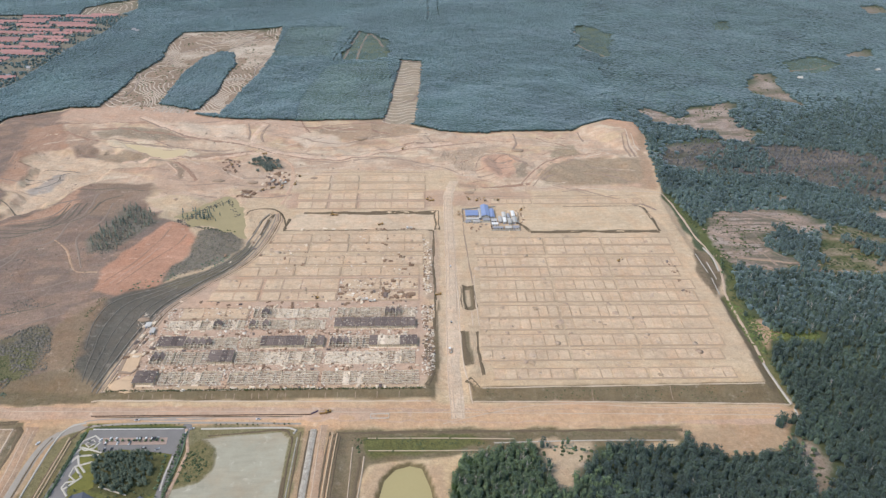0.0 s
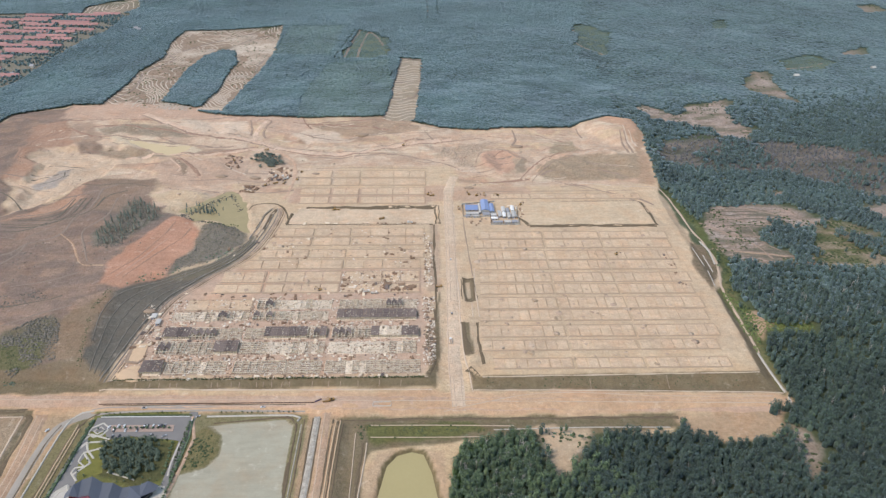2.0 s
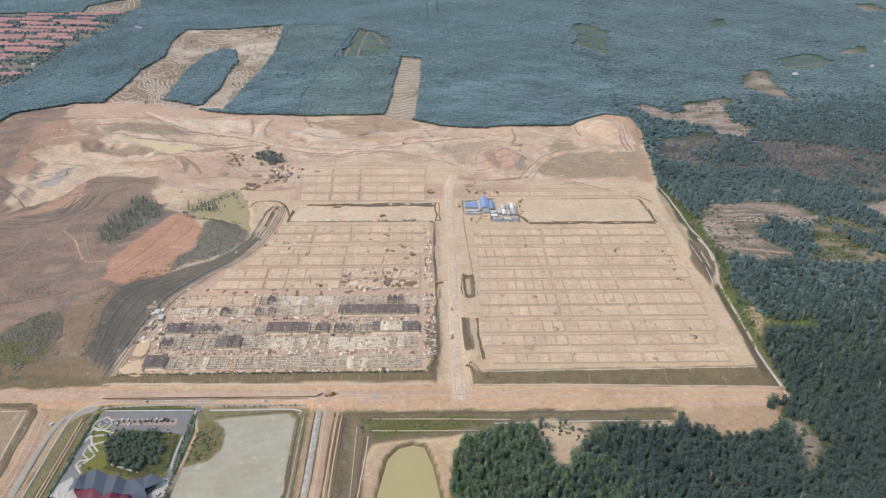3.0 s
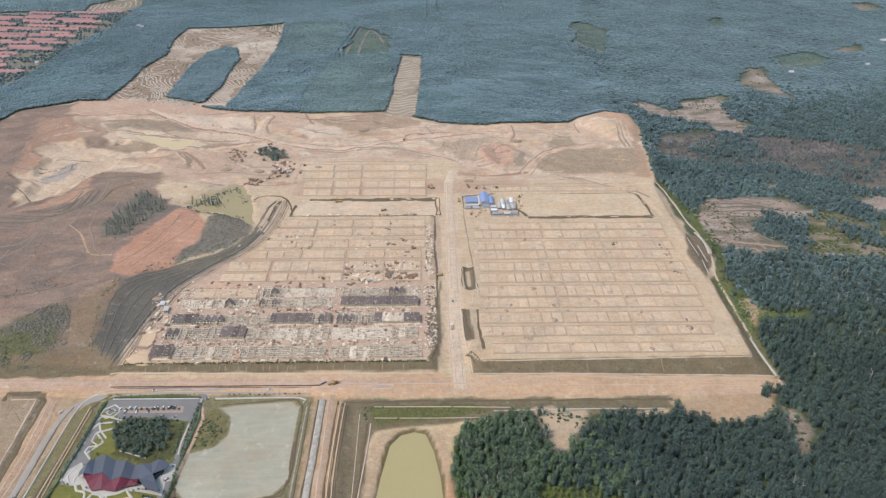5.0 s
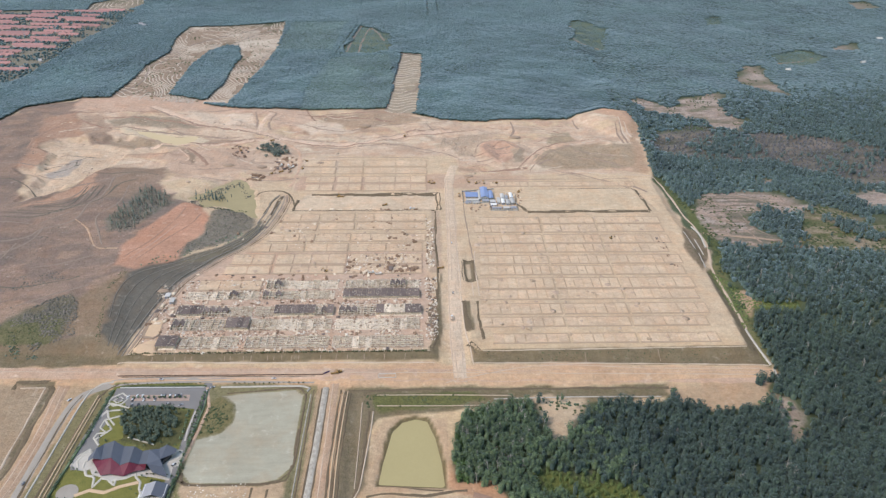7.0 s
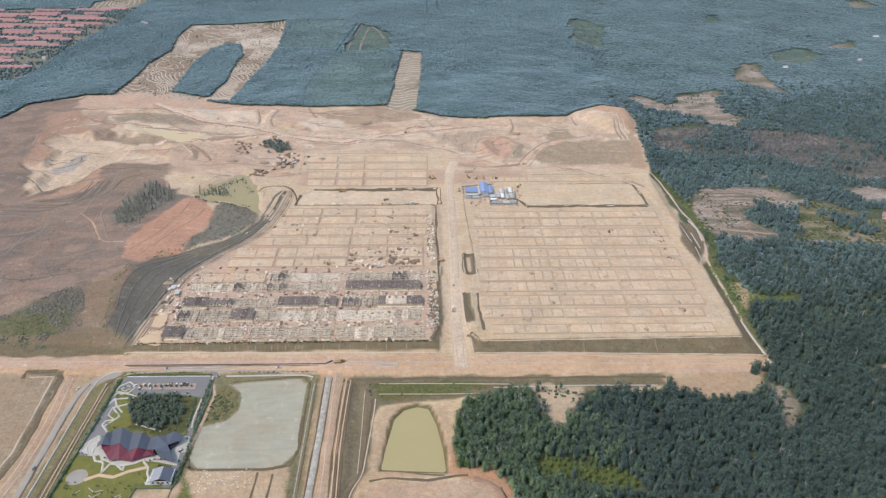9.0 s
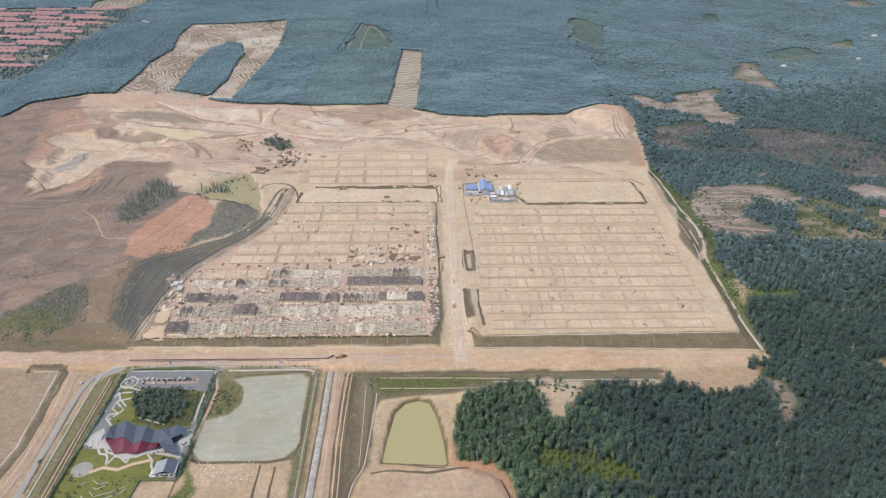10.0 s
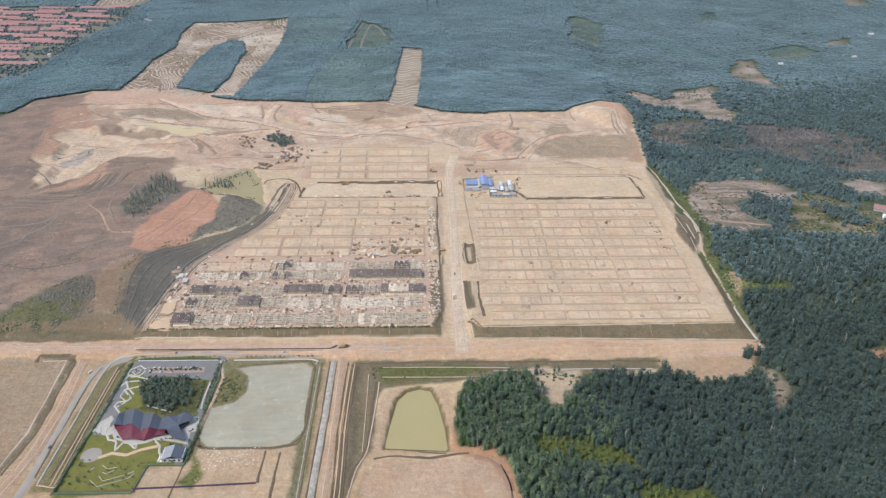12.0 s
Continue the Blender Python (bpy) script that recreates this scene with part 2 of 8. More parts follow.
EARTH = ground_material()
M_PAD = ground_material("packed_earth", (0.555, 0.415, 0.280), (0.515, 0.378, 0.256))
M_HAUL = ground_material("haul_road_earth", (0.58, 0.425, 0.31), (0.55, 0.40, 0.29))
M_RAWCUT = material("fresh_cut_earth", (0.36, 0.255, 0.185), (0.25, 0.18, 0.13), 8, 0.95, 0.5, fine=1.0)
M_BUND = material("raw_earth", (0.36, 0.265, 0.185), (0.28, 0.20, 0.14), 6, 0.95, 0.5, fine=0.8)
M_TRACK = ground_material("beaten_track", (0.505, 0.35, 0.242), (0.475, 0.325, 0.224))
M_TRACK2 = ground_material("rutted_track", (0.425, 0.298, 0.20), (0.39, 0.268, 0.178))
M_RUT = material("wheel_rut", (0.57, 0.455, 0.34), (0.46, 0.345, 0.25), 9, 0.95, 0.3, fine=1.0)
M_SCRUBLINE = material("dark_scrub_line", (0.17, 0.135, 0.10), (0.115, 0.10, 0.07), 6, 0.95, 0.5, fine=0.9)
M_WORN = material("worn_track", (0.53, 0.40, 0.29), (0.44, 0.325, 0.23), 9, 0.95, 0.3, fine=1.0)
M_BANK = material("dark_earth_bank", (0.175, 0.128, 0.078), (0.105, 0.078, 0.048), 4, 0.95, 0.5, fine=0.8)
M_CUT = material("red_cut_bank", (0.36, 0.22, 0.15), (0.25, 0.16, 0.11), 6, 0.95, 0.5, fine=0.9)
M_SITEROAD = ground_material("site_road_earth", (0.56, 0.43, 0.305), (0.54, 0.41, 0.29))
M_SCRUBTRACK = material("dusty_track", (0.285, 0.215, 0.162), (0.20, 0.152, 0.115), 6, 0.95, 0.4, fine=1.2)
M_ASPHALT = material("asphalt", (0.235, 0.218, 0.198), (0.165, 0.152, 0.138), 14, 0.85, 0.15, fine=0.3)
M_ROAD = material("dusty_asphalt", (0.37, 0.325, 0.27), (0.27, 0.235, 0.19), 10, 0.9, 0.15, fine=0.6)
M_CONC = material("concrete", (0.54, 0.49, 0.415), (0.38, 0.34, 0.285), 5, 0.85, 0.2, fine=0.5)
M_WHITE = material("new_concrete", (0.76, 0.63, 0.47), (0.56, 0.45, 0.325), 4, 0.85, 0.2, fine=0.5, by="object")
M_WALL = material("cement_block", (0.80, 0.70, 0.55), (0.60, 0.50, 0.38), 3, 0.9, 0.3, fine=0.4, by="object")
M_DECK = material("formwork_plywood", (0.205, 0.158, 0.132), (0.095, 0.074, 0.066), 3, 0.8, 0.3, fine=0.5, by="object")
M_PROP = material("rusty_steel", (0.14, 0.10, 0.085), (0.09, 0.06, 0.05), 2, 0.7, 0.2, metal=0.4)
M_LITTER = material("cement_and_sawn_wood", (0.78, 0.70, 0.58), (0.46, 0.38, 0.29), 3, 0.9, 0.2, fine=0.4, by="island")
M_TIMBER = material("stacked_timber", (0.30, 0.20, 0.13), (0.18, 0.11, 0.07), 2, 0.9, 0.4, fine=0.3, by="object")
M_POND = material("muddy_water", (0.40, 0.325, 0.15), (0.37, 0.30, 0.135), 30, 0.12, 0.03, fine=2.0, spec=0.4)
M_POOL = material("clay_water", (0.56, 0.43, 0.25), (0.50, 0.385, 0.215), 30, 0.5, 0.03, fine=2.0, spec=0.2)
M_LIME = material("lime_grass_clumps", (0.095, 0.130, 0.044), (0.170, 0.200, 0.068), 12, 0.85, 0.4, fine=0.8, by="island", spec=0.15)
M_POND2 = material("weedy_water", (0.37, 0.288, 0.145), (0.28, 0.228, 0.112), 14, 0.4, 0.05, fine=2.0, spec=0.25)
# bluish leaf tones and sheen of the far woods stand in for haze
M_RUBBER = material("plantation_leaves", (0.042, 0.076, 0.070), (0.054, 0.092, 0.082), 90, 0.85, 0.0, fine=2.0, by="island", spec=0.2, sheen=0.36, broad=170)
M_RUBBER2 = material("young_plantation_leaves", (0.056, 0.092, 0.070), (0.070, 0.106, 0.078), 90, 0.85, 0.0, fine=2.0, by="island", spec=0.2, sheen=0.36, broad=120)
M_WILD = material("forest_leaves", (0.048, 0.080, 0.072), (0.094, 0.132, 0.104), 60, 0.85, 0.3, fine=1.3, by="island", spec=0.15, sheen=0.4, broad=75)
M_FARWILD = material("hazed_far_leaves", (0.048, 0.080, 0.076), (0.066, 0.100, 0.090), 120, 0.85, 0.0, fine=2.0, by="island", spec=0.15, sheen=0.25, broad=110)
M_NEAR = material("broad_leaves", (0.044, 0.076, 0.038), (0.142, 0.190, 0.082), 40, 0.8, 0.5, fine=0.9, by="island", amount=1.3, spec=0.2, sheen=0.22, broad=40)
# darker copy of M_NEAR: the view's dimmer right side put into leaf colour
M_EAST = material("darkened_forest_leaves", (0.024, 0.044, 0.032), (0.068, 0.098, 0.060), 45, 0.8, 0.5, fine=0.9, by="island", amount=1.2, spec=0.2, sheen=0.28, broad=50)
M_DEAD = material("dry_scrub", (0.160, 0.138, 0.140), (0.098, 0.100, 0.094), 30, 0.9, 0.4, fine=1.3, by="island", spec=0.1, sheen=0.3)
M_SHRUB = material("shrub_leaves", (0.045, 0.066, 0.032), (0.105, 0.12, 0.055), 12, 0.85, 0.0, fine=1, by="island", spec=0.15)
M_GREYSHRUB = material("grey_shrub", (0.115, 0.108, 0.085), (0.20, 0.175, 0.145), 12, 0.9, 0.0, fine=1, by="island", spec=0.1)
M_GRASS = material("grass", (0.118, 0.120, 0.028), (0.205, 0.185, 0.048), 7, 0.95, 0.5, fine=1.0, amount=1.4)
M_BARK = material("bark", (0.12, 0.095, 0.075), (0.2, 0.17, 0.14), 2, 0.9, 0.4, fine=0.3)
M_SLATE = material("grey_metal_roof", (0.062, 0.070, 0.088), (0.13, 0.138, 0.16), 5, 0.6, 0.1, metal=0.0, fine=0.8, by="object")
M_SLATE2 = material("lighter_metal_roof", (0.33, 0.325, 0.33), (0.25, 0.25, 0.26), 5, 0.5, 0.1, metal=0.0, fine=0.8)
M_FIELD = ground_material("packed_grey_field", (0.352, 0.324, 0.240), (0.352, 0.324, 0.240), 0.06, 0.35)
M_MAROON = material("maroon_roof", (0.16, 0.022, 0.040), (0.09, 0.015, 0.028), 4, 0.5, 0.15, fine=0.7)
M_PAINT = material("white_paint", (0.78, 0.77, 0.73), (0.62, 0.60, 0.56), 6, 0.6, 0.1, fine=0.6)
M_BLUE = material("blue_metal_roof", (0.25, 0.31, 0.47), (0.17, 0.23, 0.38), 6, 0.5, 0.1, metal=0.0, fine=0.5, by="object")
M_ZINC = material("zinc_roof", (0.55, 0.52, 0.47), (0.37, 0.35, 0.315), 4, 0.5, 0.1, metal=0.0, fine=0.5, by="object")
M_TILE = material("red_roof_tiles", (0.41, 0.215, 0.19), (0.30, 0.165, 0.148), 14, 0.8, 0.2, fine=1.0, by="object")
M_PLASTER = material("cream_plaster", (0.60, 0.56, 0.50), (0.48, 0.44, 0.39), 6, 0.85, 0.1, fine=0.6, by="object")
M_BRICKPAVE = material("red_paving", (0.42, 0.31, 0.24), (0.32, 0.225, 0.175), 3, 0.85, 0.2, fine=0.3)
M_YELLOW = material("yellow_machine_paint", (0.40, 0.25, 0.08), (0.28, 0.17, 0.065), 2, 0.5, 0.1, fine=0.3)
M_RUBBERTYRE = material("black_rubber", (0.02, 0.02, 0.02), (0.035, 0.033, 0.03), 1, 0.8, 0.1, fine=0.2)
M_GLASS = material("tinted_glass", (0.02, 0.025, 0.03), (0.03, 0.035, 0.04), 2, 0.08, 0.0, spec=0.5)
M_CAR = material("car_paint", (0.60, 0.60, 0.59), (0.03, 0.03, 0.035), 3, 0.3, 0.0, by="object", amount=2.2, spec=0.5)
M_HOARD = material("purple_hoarding", (0.13, 0.10, 0.18), (0.07, 0.05, 0.12), 4, 0.6, 0.1, fine=0.5)
M_SAND = material("yellow_sand", (0.60, 0.425, 0.27), (0.50, 0.345, 0.215), 5, 0.95, 0.4, fine=0.8)
M_DIRTCLOD = material("dug_earth", (0.47, 0.35, 0.255), (0.36, 0.26, 0.185), 3, 0.95, 0.5, fine=0.6, by="island")
M_CHANNEL = material("rough_concrete", (0.50, 0.445, 0.365), (0.24, 0.21, 0.165), 3, 0.9, 0.4, fine=0.8, amount=1.5)
M_MATLINE = material("dusty_drain", (0.32, 0.275, 0.22), (0.215, 0.185, 0.15), 6, 0.9, 0.3, fine=0.8)

# ---- the plan, in metres: x east, y north, z up; the building platforms lie at 0 ----
SITE = [(-1200, 1160), (-748, 1163), (-730, 1257), (-644, 1309), (-560, 1316), (-458, 1300), (-350, 1252), (-222, 1246), (-52, 1259), (33, 1201), (116, 1192),
        (265, 1201), (338, 1244), (376, 1222), (379, 1149), (363, 1033), (352, 954), (358, 811), (369, 746), (354, 688), (348, 633), (351, 571), (356, 514),
        (316, 484), (263, 478), (245, 484), (227, 464), (171, 470), (111, 472), (80, 471), (38, 455), (26, 437), (22, 394), (25, 376), (58, 365), (70, 346), (72, 200), (-1200, 200)]
LOW = [(-1500, 548), (-456, 552), (-380, 557), (-330, 556), (-303, 538), (6, 540), (10, 560), (16, 650), (18, 686), (47, 686), (50, 600), (49, 552), (57, 539), (337, 542),
       (341, 600), (342, 690), (345, 745), (342, 850), (344, 935), (372, 1030), (390, 1150), (392, 1400), (3000, 1500), (3000, -600), (-1500, -600)]
HILL = [(-337, 562), (-348, 610), (-358, 658), (-353, 690), (-328, 724), (-294, 761), (-258, 800), (-232, 835), (-250, 880), (-290, 905), (-330, 940), (-480, 985), (-640, 1100), (-1400, 1150), (-1400, 560)]
GEO = [(-337, 561), (-347, 602), (-359, 661), (-354, 686), (-336, 700), (-308, 719), (-288, 735), (-258, 753), (-238, 777), (-223, 804), (-219, 822), (-210, 806), (-215, 787), (-231, 757), (-253, 730), (-270, 705), (-288, 675), (-298, 630), (-304, 591), (-308, 560), (-310, 540)]
POND_A = [(-41, 375), (-38, 398), (-31, 435), (-22, 447), (-10, 451), (0, 448), (7, 427), (12, 397), (14, 371)]
POND_B = [(-334, 888), (-319, 903), (-295, 930), (-279, 951), (-261, 945), (-244, 896), (-226, 826), (-236, 830), (-250, 847), (-278, 859), (-301, 862), (-319, 880)]
POND_C = [(-490, 1150), (-449, 1134), (-412, 1120), (-374, 1123), (-379, 1100), (-401, 1080), (-434, 1100), (-469, 1128)]
PAD_E = [(144, 910), (312, 915), (316, 846), (145, 846), (136, 875)]
PAD_W = [(-180, 852), (-178, 883), (-162, 903), (22, 903), (21, 852)]
PIT = [(91, 1058), (102, 1083), (118, 1093), (145, 1080), (167, 1058), (149, 1022), (123, 999), (102, 1022)]
WORKINGS = [(-617, 1065), (-603, 1101), (-559, 1109), (-495, 1114), (-430, 1084), (-412, 1055), (-473, 1051), (-478, 1004), (-491, 973), (-510, 933), (-538, 892), (-560, 869), (-560, 896), (-556, 943), (-604, 969), (-617, 988), (-578, 983), (-584, 1033)]
KNOLL = [(290, 1205), (338, 1238), (372, 1220), (372, 1160), (330, 1150)]
RAW = [(-640, 1300), (-350, 1250), (-52, 1257), (33, 1200), (265, 1200), (376, 1222), (375, 1100), (345, 968), (180, 968), (60, 960), (50, 1035), (-188, 1040), (-198, 945), (-340, 895), (-390, 990), (-480, 995), (-560, 895), (-630, 1100)]
SCRUBHILL = [(-1400, 1160), (-745, 1165), (-725, 1262), (-640, 1300), (-615, 1240), (-640, 1150), (-625, 1085), (-568, 885), (-510, 905), (-480, 985), (-395, 985), (-385, 940),
             (-345, 880), (-325, 855), (-290, 800), (-337, 562), (-1400, 552)]
REDPATCH = [(-369, 704), (-344, 697), (-313, 717), (-294, 743), (-281, 781), (-285, 823), (-312, 862), (-337, 862), (-349, 827), (-366, 786), (-378, 740)]
FIELD = [(-200, 379), (-209, 390), (-207, 428), (-189, 434), (-178, 449), (-181, 474), (-194, 486), (-127, 493), (-119, 484), (-117, 395), (-128, 381), (-143, 378)]


def height(x, y):
    """The lie of the land."""
    x, y = np.asarray(x, float), np.asarray(y, float)
    far = ramp(np.hypot(x, y - 750), 520, 1300)
    z = (fbm(x, y, 420, 3, 3) - 0.5) * 22 * far
    rough_site = ramp(y, 1000, 1080) * (1 - far * 0.5)
    z = z + rough_site * ((fbm(x, y, 90, 8, 4) - 0.5) * 9)
    raw = lin(-sd_poly(x, y, RAW), -5, 25)
    z = z + raw * ((0.5 - np.abs(fbm(x + 0.6 * y, y, 70, 101, 3) - 0.5) * 4) * 2.6 + (0.5 - np.abs(fbm(x, y, 24, 108, 3) - 0.5) * 4) * 1.1 + (fbm(x, y, 9, 111, 2) - 0.5) * 1.2)
    # scrub hill in the west with its cut slope
    d = sd_poly(x, y, HILL)
    hill = 5 + (fbm(x, y, 120, 21, 4) - 0.45) * 8 * lin(-d, 0, 60)
    z = z + lin(-d, -24, 2) * hill * lin(y, 548, 580)
    # the low ground in the south and east, with banks
    d = sd_poly(x, y, LOW)
    road_up = np.where((y > 530) & (x > 5) & (x < 60), -5 + 5 * lin(y, 530, 690), -5.0)
    low = road_up - 2.2 * ramp(-y, -505, -498)
    low = low + ramp(x, 360, 420) * (fbm(x, y, 130, 31, 3) - 0.5) * 7
    fade = 1 - ramp(y, 1000, 1395)
    z = z * (1 - (1 - lin(d, -20, 10)) * fade) + low * lin(-d, 0, 11) * fade
    # pads, pits, ponds
    z = z + 1.3 * lin(-sd_poly(x, y, PAD_E), -4, 0) - 1.8 * lin(-sd_poly(x, y, PAD_W), -1, 4)
    d = sd_poly(x, y, PIT)
    z = z + 5 * lin(-d, -14, 4) - 8 * lin(-d, 6, 26)
    z = z + 11 * ramp(-sd_poly(x, y, KNOLL), -30, 12)
    wx, wy = x + (fbm(x, y, 26, 163, 3) - 0.5) * 24, y + (fbm(x, y, 26, 167, 3) - 0.5) * 24
    z = z - 6.5 * lin(-sd_poly(wx, wy, WORKINGS), -5, 5)
    px, py = x + (fbm(x, y, 16, 151, 3) - 0.5) * 14, y + (fbm(x, y, 16, 157, 3) - 0.5) * 14
    z = z - 3.8 * lin(-sd_poly(x, y, POND_A), -5, 3)
    for pond, brim, depth in ((POND_B, 1.5, 3.0), (POND_C, 0.0, 2.0)):
        k = lin(-sd_poly(x, y, pond), -16, -2)
        z = z * (1 - k) + brim * k - depth * lin(-sd_poly(px, py, pond), -5, 5)
    z = z - 1.2 * lin(-sd_poly(x, y, FIELD), -3, 1)
    # long drains
    for line, wide, deep in DRAINS:
        z = z - deep * (1 - lin(sd_line(x, y, line), wide * 0.35, wide))
    return z


DRAINS = [
    ([(352, 514), (350, 571), (349, 633), (350, 690)], 6, 1.0),
    ([(-309, 540), (-306, 560), (-302, 591), (-296, 630), (-286, 675), (-268, 705), (-251, 730), (-229, 757), (-213, 787), (-203, 828), (-197, 878), (-200, 900)], 5, 1.4),
    ([(-78, 490), (250, 488)], 7, 1.6),
    ([(-68, 482), (-64, 370), (-75, 310), (-80, 250)], 8, 2.0),
    ([(-113, 490), (-113, 420), (-114, 200)], 4, 1.2),
    ([(-98, 496), (-99, 411), (-101, 320), (-103, 200)], 6, 1.2),
]
DRAINS += [
    ([(226, 981), (274, 948), (306, 936), (322, 884), (330, 850)], 4, 1.6),
    ([(-363, 500), (-359, 394), (-372, 340), (-400, 250)], 5, 1.4),
    ([(-308, 490), (-311, 400), (-318, 336)], 5, 1.2),
    ([(55, 718), (55, 674)], 7, 2.2),
    ([(59, 628), (60, 560)], 3, 1.0),
    ([(18, 690), (14, 850)], 3, 1.0),
]

TAN, PALE, RED = (0.51, 0.388, 0.268), (0.54, 0.43, 0.32), (0.42, 0.24, 0.165)
SCRUB, BANK, GREEN = (0.202, 0.147, 0.117), (0.185, 0.147, 0.098), (0.105, 0.12, 0.05)
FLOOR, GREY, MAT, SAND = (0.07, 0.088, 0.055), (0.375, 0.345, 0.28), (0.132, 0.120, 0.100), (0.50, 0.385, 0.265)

# outline, soil, softness, weed
CLEARINGS = [
    [(372, 840), (403, 895), (436, 917), (480, 922), (517, 907), (549, 885), (555, 859), (515, 845), (478, 863), (450, 834), (449, 802), (478, 779), (474, 762), (421, 751), (378, 770), (376, 803)],
    [(392, 1284), (428, 1316), (452, 1284), (481, 1272), (503, 1309), (544, 1316), (583, 1346), (596, 1329), (573, 1284), (577, 1224), (589, 1179), (560, 1152), (525, 1168), (497, 1190), (465, 1221), (415, 1247)],
    [(652, 1398), (711, 1521), (751, 1522), (727, 1428), (733, 1378), (745, 1323), (721, 1310), (692, 1370)],
    [(629, 912), (668, 921), (720, 893), (697, 854), (631, 867)],
    [(512, 959), (542, 963), (537, 947), (509, 939)],
]
CLEARINGS += [
    [(1002, 1695), (1082, 1716), (1037, 1657), (969, 1656)],
    [(1242, 2127), (1321, 2165), (1314, 2058), (1231, 2057)],
    [(446, 486), (458, 497), (520, 506), (520, 480), (456, 480)],
    [(340, 478), (352, 470), (356, 448), (346, 420), (330, 416), (322, 430), (330, 452), (336, 470)],
    [(98, 474), (156, 474), (152, 456), (134, 444), (129, 424), (112, 420), (108, 434), (108, 449)],
    [(599, 836), (617, 841), (615, 821), (595, 815)],
    [(651, 954), (715, 962), (717, 946), (649, 942)],
]
GRASSY = [
    [(90, 385), (108, 386), (124, 380), (140, 374), (162, 370), (186, 355), (196, 343), (172, 340), (148, 346), (124, 352), (100, 364)],
    [(168, 318), (195, 326), (230, 322), (232, 300), (176, 300)],
    [(389, 1883), (428, 1913), (469, 1828), (431, 1627), (406, 1604), (381, 1673), (362, 1697)],
    [(813, 1608), (896, 1646), (935, 1587), (869, 1531), (806, 1530)],
    [(757, 1950), (823, 1964), (804, 1891), (751, 1890)],
    [(354, 695), (365, 674), (379, 635), (432, 628), (425, 614), (372, 617), (350, 577), (349, 639)],
    [(-177, 1610), (-163, 1765), (-155, 1857), (-111, 1835), (-59, 1751), (-71, 1691), (-75, 1610)],
]
HEATH = [(385, 1105), (430, 1150), (500, 1158), (572, 1140), (664, 1150), (760, 1090), (900, 1020), (900, 930), (720, 935), (649, 960), (600, 1005), (525, 1030), (465, 1035), (410, 1050)]
SPARSE = [(541, 860), (582, 869), (610, 835), (660, 785), (665, 712), (560, 740), (440, 752), (500, 770)]
TERRACES = [(-593, 1316), (-583, 1423), (-586, 1510), (-565, 1612), (-585, 1735), (-579, 1846), (-448, 1877), (-348, 1910), (-338, 1804), (-331, 1639), (-337, 1484), (-349, 1387), (-359, 1270), (-470, 1290)]
TONGUE = [(-483, 1326), (-492, 1524), (-481, 1637), (-452, 1686), (-423, 1676), (-400, 1591), (-401, 1504), (-395, 1387), (-409, 1300)]
STRIP = [(-68, 1245), (-57, 1350), (-55, 1438), (-49, 1495), (-43, 1604), (4, 1600), (1, 1438), (-9, 1235)]
TOWN = [(-872, 1347), (-811, 1397), (-795, 1489), (-793, 1613), (-785, 1706), (-762, 1808), (-766, 2014), (-896, 1998), (-1300, 2010), (-1300, 1349)]
BARE_HILL = [(-896, 1998), (-910, 2077), (-873, 2148), (-806, 2200), (-769, 2094), (-789, 2013), (-819, 1975)]

SOILS = []


def soil_patch(outline, colour, soft, weed):
    """One kind of soil inside an outline, with the softness of its edge and its share of weeds."""
    SOILS.append((outline, colour, soft, weed))


soil_patch(SITE, TAN, 5, 0.05)
soil_patch([(-470, 504), (-50, 500), (-50, 200), (-470, 200)], (0.405, 0.29, 0.20), 14, 0.05)
soil_patch(TERRACES, (0.30, 0.225, 0.17), 8, 0.3)
soil_patch(TONGUE, FLOOR, 8, 0.5)
soil_patch(STRIP, (0.32, 0.265, 0.20), 5, 0.25)
soil_patch(TOWN, (0.22, 0.20, 0.165), 12, 0.7)
soil_patch(BARE_HILL, (0.27, 0.22, 0.17), 14, 0.4)
# hill scrub and the far earthworks
soil_patch(SCRUBHILL, SCRUB, 10, 0.35)
soil_patch([(-644, 1307), (-542, 1324), (-328, 1283), (-259, 1246), (-297, 1228), (-464, 1240), (-567, 1239), (-638, 1239)], (0.47, 0.33, 0.245), 12, 0.05)
soil_patch([(-668, 1202), (-625, 1230), (-562, 1147), (-570, 1114), (-611, 1109), (-609, 1061), (-584, 1015), (-586, 985), (-620, 990), (-627, 1049), (-641, 1109)], (0.355, 0.23, 0.165), 10, 0.05)
soil_patch(WORKINGS, (0.53, 0.40, 0.288), 7, 0)
soil_patch([(-487, 973), (-498, 923), (-524, 886), (-556, 852), (-519, 863), (-484, 886), (-474, 923)], (0.40, 0.255, 0.18), 8, 0.05)
soil_patch([(-570, 973), (-559, 994), (-546, 1026), (-535, 1033), (-525, 994), (-537, 969), (-553, 957)], (0.36, 0.31, 0.265), 5, 0)
soil_patch([(-604, 1216), (-578, 1228), (-530, 1147), (-539, 1104), (-554, 1109), (-588, 1160)], (0.37, 0.27, 0.20), 6, 0)
soil_patch([(-560, 1124), (-540, 1134), (-512, 1109), (-516, 1094), (-546, 1099)], (0.29, 0.21, 0.16), 5, 0.1)
soil_patch([(-553, 1199), (-498, 1216), (-445, 1208), (-378, 1158), (-440, 1152), (-504, 1171), (-528, 1155)], (0.315, 0.25, 0.185), 6, 0.2)
soil_patch([(-526, 1163), (-438, 1144), (-352, 1108), (-374, 1084), (-427, 1106), (-499, 1126)], (0.52, 0.425, 0.31), 6, 0)
